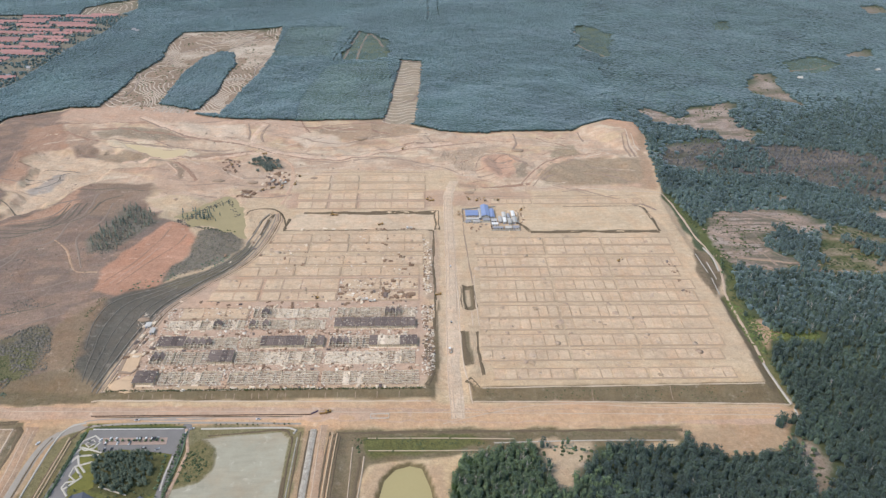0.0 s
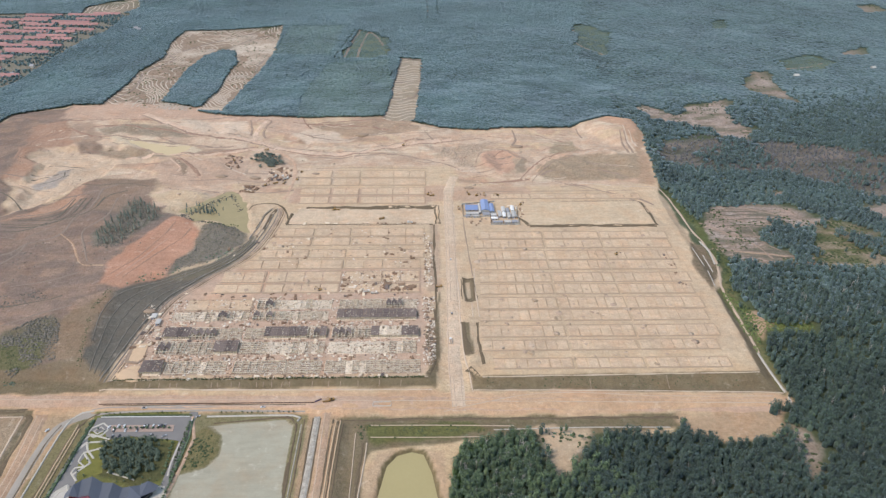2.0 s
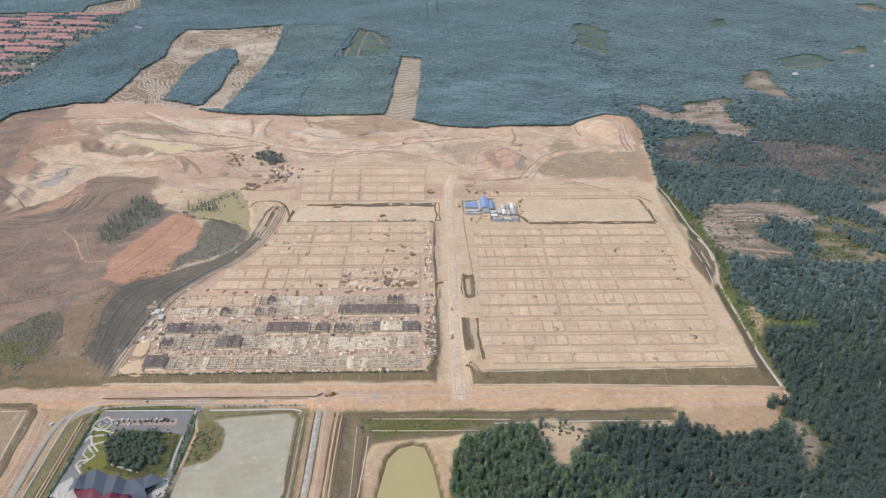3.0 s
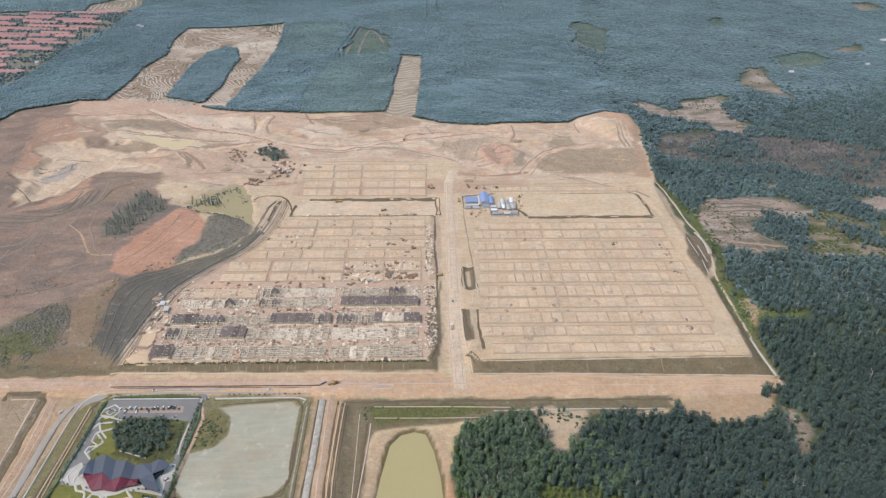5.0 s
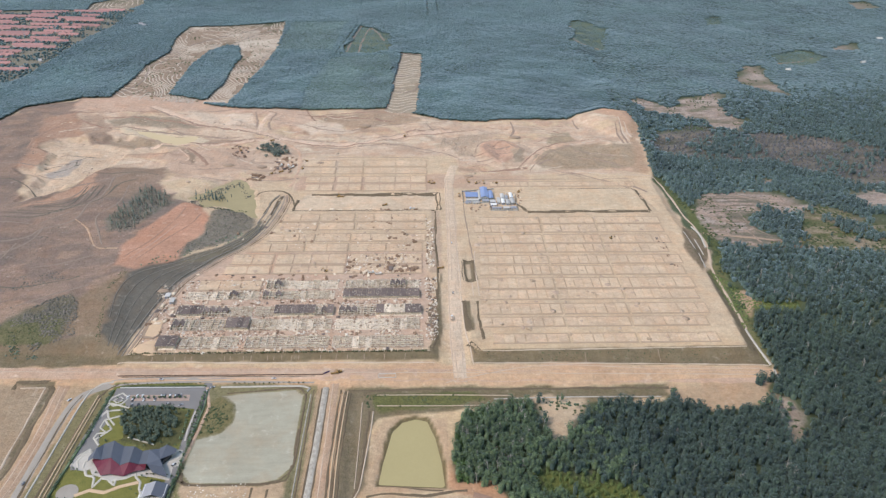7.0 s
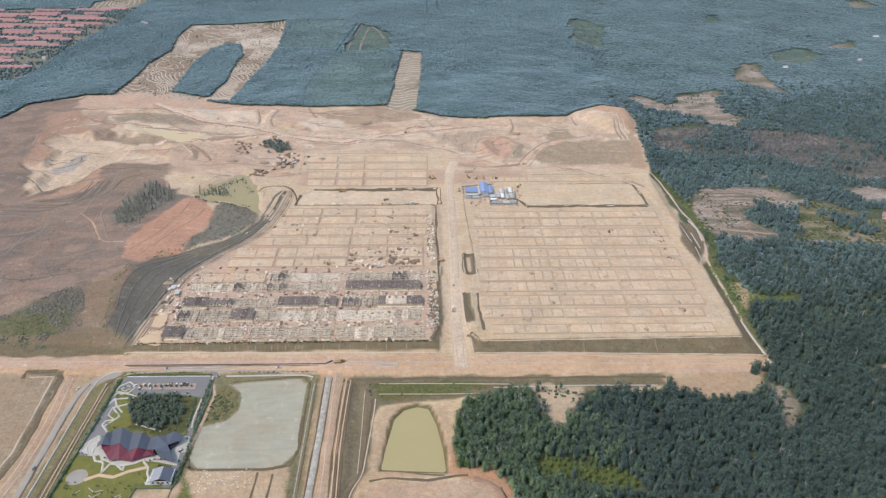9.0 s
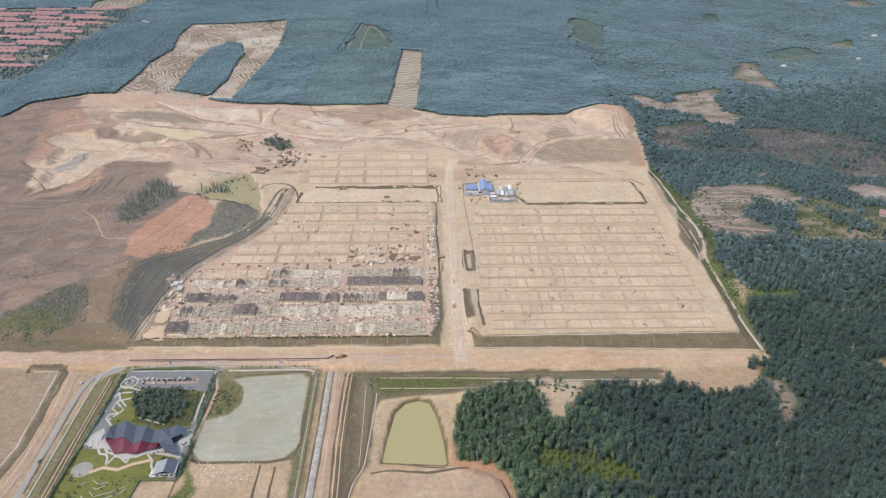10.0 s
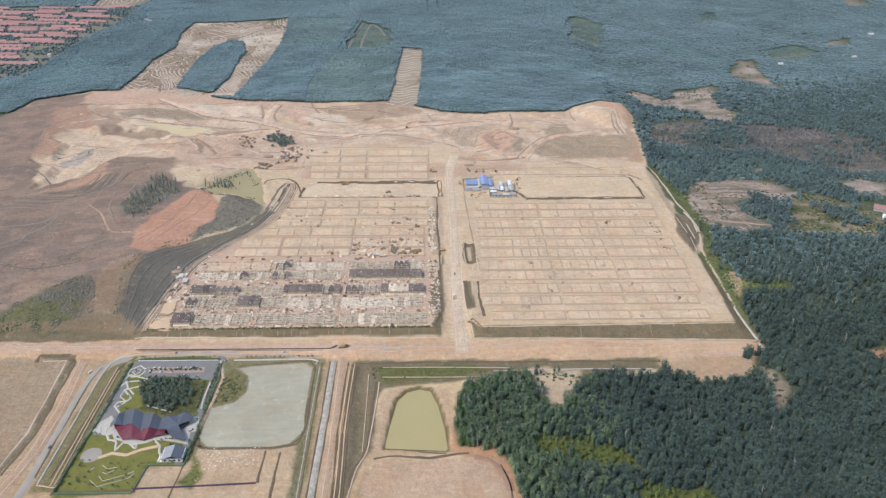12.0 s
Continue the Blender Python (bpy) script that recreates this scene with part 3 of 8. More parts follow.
soil_patch([(-522, 1109), (-476, 1114), (-422, 1089), (-389, 1069), (-456, 1079), (-510, 1089)], (0.33, 0.255, 0.185), 6, 0.15)
soil_patch([(-458, 1216), (-434, 1243), (-307, 1225), (-289, 1171), (-346, 1171), (-422, 1196)], (0.545, 0.43, 0.33), 8, 0)
soil_patch([(-382, 1155), (-289, 1129), (-266, 1108), (-313, 1103), (-353, 1113)], (0.51, 0.39, 0.29), 8, 0)
soil_patch([(-411, 1051), (-379, 1069), (-290, 1084), (-258, 988), (-320, 972), (-384, 972)], (0.455, 0.325, 0.24), 10, 0.08)
soil_patch([(-396, 1069), (-378, 1065), (-357, 1037), (-354, 1010), (-362, 1010), (-372, 1041)], (0.28, 0.21, 0.155), 5, 0.1)
soil_patch([(-477, 993), (-395, 993), (-377, 948), (-405, 928), (-409, 877), (-447, 884), (-461, 948)], (0.265, 0.192, 0.145), 12, 0.12)
soil_patch([(-382, 936), (-349, 968), (-293, 967), (-325, 920), (-347, 894), (-368, 898)], (0.52, 0.385, 0.285), 6, 0)
soil_patch([(-284, 1055), (-262, 1083), (-195, 1071), (-171, 992), (-216, 971), (-263, 988)], (0.45, 0.34, 0.255), 8, 0.05)
soil_patch([(-290, 1246), (-212, 1252), (-195, 1202), (-215, 1155), (-257, 1171)], (0.485, 0.35, 0.26), 8, 0)
soil_patch([(-201, 1199), (-148, 1180), (-106, 1144), (-183, 1129), (-217, 1168)], (0.545, 0.43, 0.33), 7, 0)
soil_patch([(-197, 1214), (-132, 1231), (-49, 1237), (1, 1214), (-2, 1191), (-47, 1171), (-107, 1158), (-148, 1182)], (0.36, 0.265, 0.19), 8, 0.15)
soil_patch([(-345, 880), (-385, 935), (-330, 948), (-290, 925), (-322, 872)], SAND, 8, 0)
soil_patch(PIT, (0.47, 0.31, 0.225), 5, 0)
soil_patch([(26, 1068), (36, 1113), (113, 1128), (97, 1083), (86, 1035), (61, 1033), (45, 1078)], (0.42, 0.33, 0.245), 7, 0.05)
soil_patch([(148, 1063), (170, 1054), (161, 1017), (144, 1008)], (0.36, 0.28, 0.205), 4, 0.1)
soil_patch([(202, 1068), (290, 1085), (348, 1080), (346, 998), (278, 988), (225, 988), (184, 988), (174, 1014)], (0.345, 0.262, 0.185), 9, 0.25)
soil_patch([(220, 1133), (251, 1139), (261, 1107), (241, 1082), (207, 1087)], (0.36, 0.285, 0.20), 6, 0.25)
soil_patch([(306, 1200), (344, 1253), (372, 1247), (378, 1200), (371, 1107), (351, 1147), (342, 1188)], (0.465, 0.305, 0.21), 7, 0)
soil_patch([(378, 1200), (371, 1107), (346, 968), (330, 977), (349, 1082)], (0.40, 0.28, 0.195), 8, 0.25)
soil_patch([(-51, 946), (10, 970), (158, 961), (156, 929), (9, 918)], (0.455, 0.325, 0.235), 7, 0)
soil_patch([(-191, 959), (6, 958), (6, 910), (-186, 912)], (0.455, 0.325, 0.24), 6, 0)
soil_patch([(-208, 1036), (-126, 1036), (-121, 971), (-199, 971)], (0.50, 0.385, 0.285), 6, 0)
# pads and plots
soil_patch(PAD_E, (0.53, 0.41, 0.285), 3, 0)
soil_patch(PAD_W, (0.55, 0.425, 0.305), 3, 0)
soil_patch([(-290, 690), (-240, 740), (0, 740), (8, 690), (6, 545), (-300, 545)], (0.47, 0.34, 0.255), 10, 0)
soil_patch([(-250, 660), (-192, 660), (-172, 735), (-225, 745)], (0.50, 0.345, 0.245), 12, 0)
soil_patch([(22, 690), (22, 850), (12, 850), (8, 690)], (0.40, 0.30, 0.22), 4, 0.1)
soil_patch([(-233, 462), (-219, 465), (-218, 423), (-230, 424)], (0.21, 0.17, 0.095), 3, 0.5)
# slopes, ponds, the red patch
soil_patch(REDPATCH, RED, 6, 0)
soil_patch(GEO, MAT, 1.6, 0.04)
soil_patch([(-308, 719), (-258, 753), (-223, 804), (-219, 822), (-210, 806), (-231, 757), (-262, 717)], (0.165, 0.145, 0.108), 5, 0.1)
soil_patch([(-287, 838), (-273, 854), (-249, 848), (-225, 819), (-225, 801), (-251, 769), (-280, 744), (-308, 730), (-300, 755), (-283, 776)], (0.205, 0.180, 0.148), 7, 0.5)
soil_patch([(-421, 821), (-414, 841), (-405, 900), (-396, 916), (-360, 890), (-346, 866), (-363, 843), (-374, 814), (-382, 793), (-405, 791)], (0.19, 0.170, 0.142), 10, 0.5)
soil_patch([(-470, 560), (-432, 616), (-400, 644), (-382, 622), (-374, 577), (-389, 551)], (0.16, 0.138, 0.10), 10, 0.5)
soil_patch([(-470, 552), (-440, 596), (-396, 608), (-376, 577), (-389, 553)], (0.15, 0.14, 0.08), 10, 0.8)
soil_patch([(-400, 537), (-372, 560), (-337, 572), (-308, 531)], (0.20, 0.152, 0.108), 3, 0.15)
soil_patch([(-376, 575), (-386, 640), (-352, 690), (-343, 600), (-340, 570)], (0.25, 0.18, 0.125), 8, 0.25)
soil_patch([(-500, 553), (-440, 556), (-390, 560), (-345, 574), (-306, 546), (-308, 528), (-500, 530)], (0.215, 0.165, 0.115), 4, 0.15)
soil_patch([(-560, 558), (-400, 548), (-310, 540), (-303, 528.5), (-400, 527), (-560, 529)], (0.185, 0.148, 0.10), 2.5, 0.3)
# banks of the platforms
soil_patch([(-306, 541), (3, 542), (7, 556), (9, 600), (16, 640), (18, 690), (20, 690), (19, 575), (12, 531), (-312, 531)], BANK, 1.5, 0.25)
soil_patch([(56, 542), (338, 545), (344, 690), (352, 690), (352, 519), (48, 527), (46, 552)], BANK, 2.0, 0.15)
soil_patch([(45, 630), (52, 630), (54, 576), (45, 574)], BANK, 1.5, 0.3)
soil_patch([(48, 718), (61, 718), (62, 672), (49, 672)], BANK, 1.5, 0.2)
soil_patch([(51, 712), (57, 712), (57, 678), (52, 678)], SAND, 1.5, 0)
soil_patch([(340, 690), (368, 745), (366, 800), (352, 806), (334, 748)], (0.20, 0.15, 0.105), 3, 0.5)
soil_patch([(356, 690), (372, 745), (368, 840), (356, 960), (362, 960), (384, 840), (386, 745), (366, 680)], GREEN, 6, 0.6)
soil_patch([(346, 690), (372, 722), (362, 655), (362, 600), (355, 540), (350, 500), (350, 560), (352, 630)], (0.15, 0.145, 0.07), 5, 0.6)
soil_patch([(361, 650), (376, 654), (388, 629), (362, 602)], (0.42, 0.29, 0.20), 5, 0.1)
# the cross road, redder than the platforms
soil_patch([(-600, 527), (-310, 527), (40, 526), (352, 517), (356, 506), (345, 496), (-60, 496), (-360, 500), (-600, 503)], (0.505, 0.345, 0.238), 5, 0)
soil_patch([(24, 530), (26, 690), (30, 860), (48, 860), (46, 690), (45, 640), (43, 560), (48, 526)], (0.525, 0.395, 0.278), 4, 0)
# south of the cross road
soil_patch([(-80, 495), (248, 494), (236, 474), (60, 466), (-45, 452), (-58, 425), (-66, 365), (-90, 200), (-78, 200), (-78, 490)], (0.19, 0.155, 0.105), 3, 0.4)
soil_patch([(-66, 486), (40, 486), (60, 474), (-40, 458), (-58, 468)], (0.14, 0.14, 0.06), 5, 0.9)
soil_patch([(-79, 491), (-52, 490), (-47, 465), (-51, 429), (-55, 370), (-64, 344), (-70, 319), (-92, 200), (-96, 200), (-83, 319), (-79, 420)], (0.185, 0.148, 0.105), 3, 0.3)
soil_patch([(-40, 450), (18, 452), (24, 395), (20, 365), (-50, 362), (-51, 380), (-46, 430)], (0.46, 0.335, 0.24), 5, 0.1)
soil_patch([(-44, 372), (-41, 400), (-34, 438), (-23, 451), (-10, 455), (3, 451), (11, 428), (16, 398), (18, 368)], (0.17, 0.135, 0.08), 1.5, 0.2)
soil_patch([(-66, 200), (-58, 338), (-44, 359), (56, 358), (66, 342), (70, 200)], (0.44, 0.315, 0.235), 4, 0)
soil_patch([(22, 394), (26, 377), (54, 373), (67, 356), (72, 334), (74, 300), (68, 300), (66, 322), (60, 334), (52, 356), (28, 360), (18, 367)], (0.42, 0.25, 0.165), 4, 0)
soil_patch([(100, 479), (156, 478), (150, 458), (133, 447), (128, 428), (112, 424), (109, 450)], (0.47, 0.36, 0.265), 6, 0.05)
soil_patch([(446, 486), (458, 497), (520, 506), (520, 480), (456, 480)], (0.40, 0.225, 0.14), 4, 0)
soil_patch([(236, 492), (240, 470), (262, 462), (270, 456), (312, 459), (330, 470), (348, 500)], (0.42, 0.30, 0.21), 7, 0.05)
soil_patch([(-217, 500), (-105, 500), (-110, 200), (-215, 200), (-218, 360)], (0.22, 0.195, 0.12), 3, 0.5)
soil_patch(FIELD, GREY, 2, 0)
soil_patch([(-205, 428), (-188, 436), (-179, 450), (-182, 474), (-196, 484), (-210, 470), (-212, 430)], (0.19, 0.165, 0.09), 3, 0.6)
soil_patch([(-212, 356), (-205, 377), (-142, 376), (-120, 379), (-119, 200), (-250, 200), (-246, 330), (-240, 354)], (0.46, 0.34, 0.245), 3, 0.12)
soil_patch([(-212, 376), (-196, 346), (-202, 332), (-214, 335), (-206, 352)], (0.15, 0.16, 0.06), 4, 0.9)
soil_patch([(-304, 503), (-213, 503), (-214, 356), (-244, 356), (-248, 328), (-312, 322), (-306, 440)], (0.16, 0.165, 0.06), 1.5, 0.4)
soil_patch([(-287, 466), (-242, 471), (-217, 461), (-215, 425), (-242, 414), (-275, 426)], (0.10, 0.10, 0.05), 4, 0.7)
soil_patch([(-326, 480), (-312, 497), (-303, 494), (-304, 440), (-312, 330), (-332, 330), (-330, 430)], (0.21, 0.18, 0.105), 2, 0.4)
soil_patch([(-366, 503), (-362, 492), (-357, 394), (-372, 340), (-420, 200), (-900, 200), (-900, 505)], (0.325, 0.245, 0.182), 3, 0.15)
soil_patch([(-400, 509), (-362, 506), (-356, 392), (-370, 335), (-374, 336), (-362, 394), (-367, 498), (-400, 503)], (0.19, 0.155, 0.11), 1.5, 0.2)


def soil(x, y):
    """Soil colour and low growth at each place."""
    n = len(x)
    wob = 9.0
    wx = x + (fbm(x, y, 22, 41, 4) - 0.5) * 2 * wob
    wy = y + (fbm(x, y, 22, 55, 4) - 0.5) * 2 * wob
    tone = fbm(x, y, 260, 66, 4)
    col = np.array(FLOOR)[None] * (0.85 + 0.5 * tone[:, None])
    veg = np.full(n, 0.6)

    def lay(pts, c, soft, weed, amount=1.0, closed=True):
        p = np.array(pts)
        near = (x > p[:, 0].min() - 40) & (x < p[:, 0].max() + 40) & (y > p[:, 1].min() - 40) & (y < p[:, 1].max() + 40)
        if not near.any():
            return
        k = min(1.0, soft / 7)
        qx, qy = x[near] * (1 - k) + wx[near] * k, y[near] * (1 - k) + wy[near] * k
        w = ramp(-sd_poly(qx, qy, pts), -soft * 0.5, soft * 0.5) * amount
        col[near] = col[near] * (1 - w[:, None]) + np.array(c)[None] * w[:, None]
        veg[near] = veg[near] * (1 - w) + weed * w

    for pts in GRASSY:
        lay(pts, (0.12, 0.135, 0.045) if 0 < pts[0][0] < 385 else (0.135, 0.16, 0.115), 14, 0.3)
    def mottle(pts, colours, size, seed, weed, soft, squeeze=2.2):
        """Patches of several soils side by side, drawn out along the contour."""
        w0 = ramp(-sd_poly(wx, wy, pts), -soft * 0.5, soft * 0.5)
        near = w0 > 0
        q = fbm(wx[near] / squeeze, wy[near], size, seed, 5)
        q = np.clip((q - 0.5) * 2.4 + 0.5, 0, 0.999) * (len(colours) - 1)
        i, f = q.astype(int), ramp(q - np.floor(q), 0.25, 0.75)
        cs = np.array(colours)
        c = cs[i] * (1 - f[:, None]) + cs[np.minimum(i + 1, len(cs) - 1)] * f[:, None]
        w = w0[near][:, None]
        col[near] = col[near] * (1 - w) + c * w
        veg[near] = veg[near] * (1 - w[:, 0]) + weed * w[:, 0]

    for k, pts in enumerate(CLEARINGS):
        mottle(pts, [(0.17, 0.155, 0.115), (0.29, 0.225, 0.19), (0.38, 0.31, 0.27), (0.25, 0.20, 0.165), (0.36, 0.27, 0.225), (0.19, 0.165, 0.13)], 26, 140 + k, 0.5, 10)
    mottle(HEATH, [(0.10, 0.10, 0.08), (0.165, 0.145, 0.128), (0.13, 0.12, 0.10), (0.205, 0.175, 0.152)], 24, 171, 0.3, 14)
    mottle(SPARSE, [(0.10, 0.11, 0.055), (0.16, 0.15, 0.085), (0.30, 0.24, 0.18), (0.13, 0.13, 0.065), (0.26, 0.21, 0.15)], 24, 170, 0.7, 14)
    for row in SOILS:
        lay(*row)
        if row[0] is SITE:
            mottle(RAW, [(0.37, 0.265, 0.19), (0.46, 0.315, 0.225), TAN, (0.49, 0.355, 0.26), (0.52, 0.40, 0.30), (0.46, 0.335, 0.245), PALE], 46, 121, 0.05, 12, 3.6)
        if row[0] is SCRUBHILL:
            mottle(SCRUBHILL, [(0.195, 0.15, 0.127), (0.235, 0.17, 0.138), (0.275, 0.195, 0.152), (0.225, 0.165, 0.136), (0.30, 0.21, 0.158)], 55, 131, 0.22, 8, 1.6)
    col *= np.array((1.0, 0.985, 0.945))[None]
    # soil colour loses blue in the near south, offsetting the haze-cooled white balance
    south = ramp(-y, -600, -500)
    col[:, 2] *= 1 - 0.10 * south
    col[:, 1] *= 1 - 0.015 * south
    return col, veg


def lines(lo, hi, near_lo, near_hi, step):
    """Grid lines: even where the camera looks closely, wider and wider outside."""
    mid = list(np.arange(near_lo, near_hi + 0.1, step))
    out, s, v = [], step, near_hi
    while v < hi:
        s *= 1.13
        v += s
        out.append(min(v, hi))
    back, s, v = [], step, near_lo
    while v > lo:
        s *= 1.13
        v -= s
        back.append(max(v, lo))
    return np.array(back[::-1] + mid + out)


def build_ground():
    gx = lines(-6000, 6000, -700, 420, 2.5)
    gy = np.concatenate([lines(-1500, 620, 300, 620, 2.2), lines(620, 6000, 620, 1310, 3.0)[1:]])
    X, Y = np.meshgrid(gx, gy)
    x, y = X.ravel(), Y.ravel()
    z = height(x, y)
    ny, nx = X.shape
    a = (np.arange(ny - 1)[:, None] * nx + np.arange(nx - 1)[None]).ravel()
    tris = np.concatenate([np.c_[a, a + 1, a + nx + 1], np.c_[a, a + nx + 1, a + nx]])
    me = mesh_from("ground", np.c_[x, y, z], tris, smooth=True)
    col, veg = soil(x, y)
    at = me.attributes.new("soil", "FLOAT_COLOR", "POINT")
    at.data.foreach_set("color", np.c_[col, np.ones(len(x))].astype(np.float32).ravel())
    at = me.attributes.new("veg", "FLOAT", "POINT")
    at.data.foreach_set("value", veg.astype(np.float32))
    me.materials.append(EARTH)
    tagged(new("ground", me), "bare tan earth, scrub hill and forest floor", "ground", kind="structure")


build_ground()


def h1(x, y):
    return float(height(np.array([x]), np.array([y]))[0])


# ---- water ----
def water(name, outline, level, mat, label, spread=1.04):
    c = np.mean(np.array(outline), axis=0)
    rim = spline([*outline, outline[0]], 6)[:-1]
    rim = c + (rim - c) * spread
    bm = bmesh.new()
    bm.faces.new([bm.verts.new((x, y, level)) for x, y in rim])
    bmesh.ops.triangulate(bm, faces=bm.faces[:])
    me = bpy.data.meshes.new(name)
    bm.to_mesh(me)
    bm.free()
    me.materials.append(mat)
    ob = tagged(new(name, me), label, "water", kind="structure")
    if ob.data.polygons[0].normal.z < 0:
        ob.data.flip_normals()
    return ob


water("water", POND_A, -9.3, M_POND, "still olive-brown water of a dug pond")
water("water", POND_B, 0.2, M_POND2, "weedy green-brown pond with dead trees", 1.15)
water("water", POND_C, -0.9, M_POOL, "shallow muddy pool in raw earth", 1.12)

# ---- roads and tracks ----
ribbon("road", [(-346, 250), (-338, 350), (-337, 434), (-334, 476), (-326, 491), (-310, 500), (-296, 505), (-225, 507), (-110, 505)], 6.8, M_ROAD, "dusty grey asphalt road with a bend", "road")
ribbon("road", [(-213, 502), (-214, 470), (-216, 400), (-219, 356)], 6, M_ASPHALT, "dark asphalt lane beside the gardens", "road", lift=0.12)
ribbon("track", [(34, 500), (33, 560), (34, 640), (37, 760), (38, 860), (40, 950), (50, 1000)], 13, M_SITEROAD, "beaten earth road through the site", "track", wobble=1.0, lift=0.0)
ribbon("track", [(-470, 520), (-330, 517), (-150, 514), (20, 510), (180, 506), (340, 502)], 15, M_TRACK, "wide beaten earth cross road", "track", wobble=1.5, lift=0.01)
ribbon("track", [(-89, 500), (-89, 420), (-90, 340), (-92, 220)], 7, M_TRACK2, "narrow beaten earth road", "track", wobble=0.8, lift=0.02)
ribbon("track", [(-352, 505), (-347, 430), (-350, 360), (-372, 280), (-390, 220)], 11, M_TRACK2, "beaten earth road", "track", wobble=1.0, lift=0.02)
ribbon("track", [(-556, 758), (-508, 773), (-495, 796), (-463, 821), (-463, 865), (-452, 892), (-456, 952)], 2.8, M_SCRUBTRACK, "pale track over the scrub hill", "track", wobble=0.8)
ribbon("track", [(-463, 821), (-438, 796), (-410, 748), (-380, 741)], 2.2, M_TRACK2, "pale track over the scrub hill", "track", wobble=0.8)
ribbon("track", [(-404, 752), (-420, 785), (-437, 829), (-421, 868), (-425, 921)], 2.2, M_SCRUBTRACK, "pale track over the scrub hill", "track", wobble=0.8)
ribbon("track", [(-497, 1269), (-449, 1231), (-404, 1194), (-344, 1164), (-287, 1145), (-230, 1112), (-154, 1090), (-105, 1090), (-48, 1121), (52, 1148)], 10, M_HAUL, "haul road over raw earth", "track", wobble=1.5)
ribbon("track", [(-470, 1082), (-423, 1086), (-348, 1088), (-294, 1100), (-266, 1106), (-225, 1106)], 7, M_HAUL, "haul road over raw earth", "track", wobble=1.5)
ribbon("track", [(-272, 1226), (-280, 1174), (-277, 1147)], 7, M_HAUL, "haul road over raw earth", "track", wobble=1.5)
ribbon("track", [(-250, 1120), (-225, 1090), (-198, 1050), (-190, 990), (-194, 925)], 5, M_TRACK, "haul road over raw earth", "track", wobble=1.5)
ribbon("track", [(157, 986), (181, 1030), (207, 1063), (241, 1085), (293, 1100), (327, 1112)], 9, M_TRACK, "haul road round a slope", "track", wobble=1.2)
ribbon("track", [(300, 965), (352, 958), (362, 905), (364, 841), (369, 806), (369, 757), (356, 700), (354, 640), (352, 580)], 2.4, M_WORN, "pale track along the edge of the forest", "track", wobble=0.6)
ribbon("track", [(375, 792), (411, 783), (453, 774), (479, 764), (500, 746), (523, 733), (545, 719), (572, 705), (640, 690)], 2.2, M_TRACK2, "pale track between trees", "track", wobble=0.8)
ribbon("track", [(-640, 830), (-580, 850), (-520, 905), (-470, 935), (-440, 965)], 2.4, M_SCRUBTRACK, "pale track over the scrub hill", "track", wobble=0.8)
ribbon("track", [(-620, 690), (-540, 715), (-500, 760), (-495, 796)], 2.6, M_SCRUBTRACK, "pale track over the scrub hill", "track", wobble=0.8)

# ---- drains of pale concrete ----
def drain(pts, width, label="pale concrete drain along a bank", mat=None, **more):
    return ribbon("drain", pts, width, mat or M_CONC, label, "drain", lift=0.35, thick=0.3, **more)


drain([(351, 580), (352, 550), (354, 519)], 1.9)
drain([(354, 513), (351, 486)], 1.5)
drain([(365, 810), (369, 785), (366, 753)], 1.7)
drain([(348, 790), (349, 745)], 0.9)
drain([(358, 775), (357, 735)], 0.9)
drain([(350, 735), (347, 700)], 0.9)
drain([(-305, 504), (-320, 499), (-326, 476), (-328, 396), (-329.5, 337)], 1.1)
drain([(-314, 488), (-317, 395), (-319, 337)], 0.9, mat=M_SAND)
drain([(-311.5, 484), (-314, 404), (-315.5, 337)], 0.7, mat=M_SAND)
drain([(-329.5, 337), (-312, 335)], 0.8, mat=M_SAND)
drain([(-47, 506), (-30, 506), (-30, 511.5), (-47, 511.5), (-47, 506)], 0.6, "low pale kerb frame on the earth road", straight=True)
drain([(-98, 496), (-99, 411), (-101, 320), (-103, 200)], 4.6, "grey concrete canal beside the road", mat=M_CHANNEL)
for o in (-3.4, 3.4):
    ribbon("earth_bank", [(-98 + o, 494), (-99 + o, 411), (-101 + o, 320), (-103 + o, 200)], 1.3, M_BANK, "dark earth bank beside bare ground", "bank", lift=0.08, thick=0.1, wobble=0.5)
drain([(-111.5, 486), (-112, 420), (-113, 200)], 0.9, mat=M_CHANNEL)
drain([(-80, 490), (-82.5, 407), (-81.5, 319), (-86, 200)], 0.8, mat=M_SAND)
drain([(-76, 491), (-78.5, 407), (-77.5, 319), (-82, 200)], 0.8, mat=M_SAND)
drain([(-61, 473), (-61, 418), (-61.5, 370)], 0.6, mat=M_RUT)
drain([(-50, 461), (-51, 437), (-55, 390), (-57.5, 368), (-65, 352), (-69, 331), (-71, 318)], 0.9, mat=M_RUT)
drain([(-200, 497), (-120, 497), (-116, 490)], 1.4)
drain([(-48, 483), (20, 482), (84, 480)], 0.5, mat=M_RUT)
drain([(-47, 468), (10, 467), (54, 467)], 0.4, mat=M_RUT)
drain([(65, 475.5), (150, 477), (228, 476)], 0.7)
FOOT = [(-309, 540), (-306, 560), (-302, 591), (-296, 630), (-286, 675), (-268, 705), (-251, 730), (-229, 757), (-213, 787), (-203, 828), (-197, 878), (-200, 900)]


def beside(o):
    """A line along the foot of the dark slope, so far to its east."""
    return [(x + o, y - 0.3 * o) for x, y in FOOT]


drain(beside(0), 0.9, mat=M_MATLINE)
drain(beside(-4.5)[:-1], 0.7, mat=M_MATLINE)
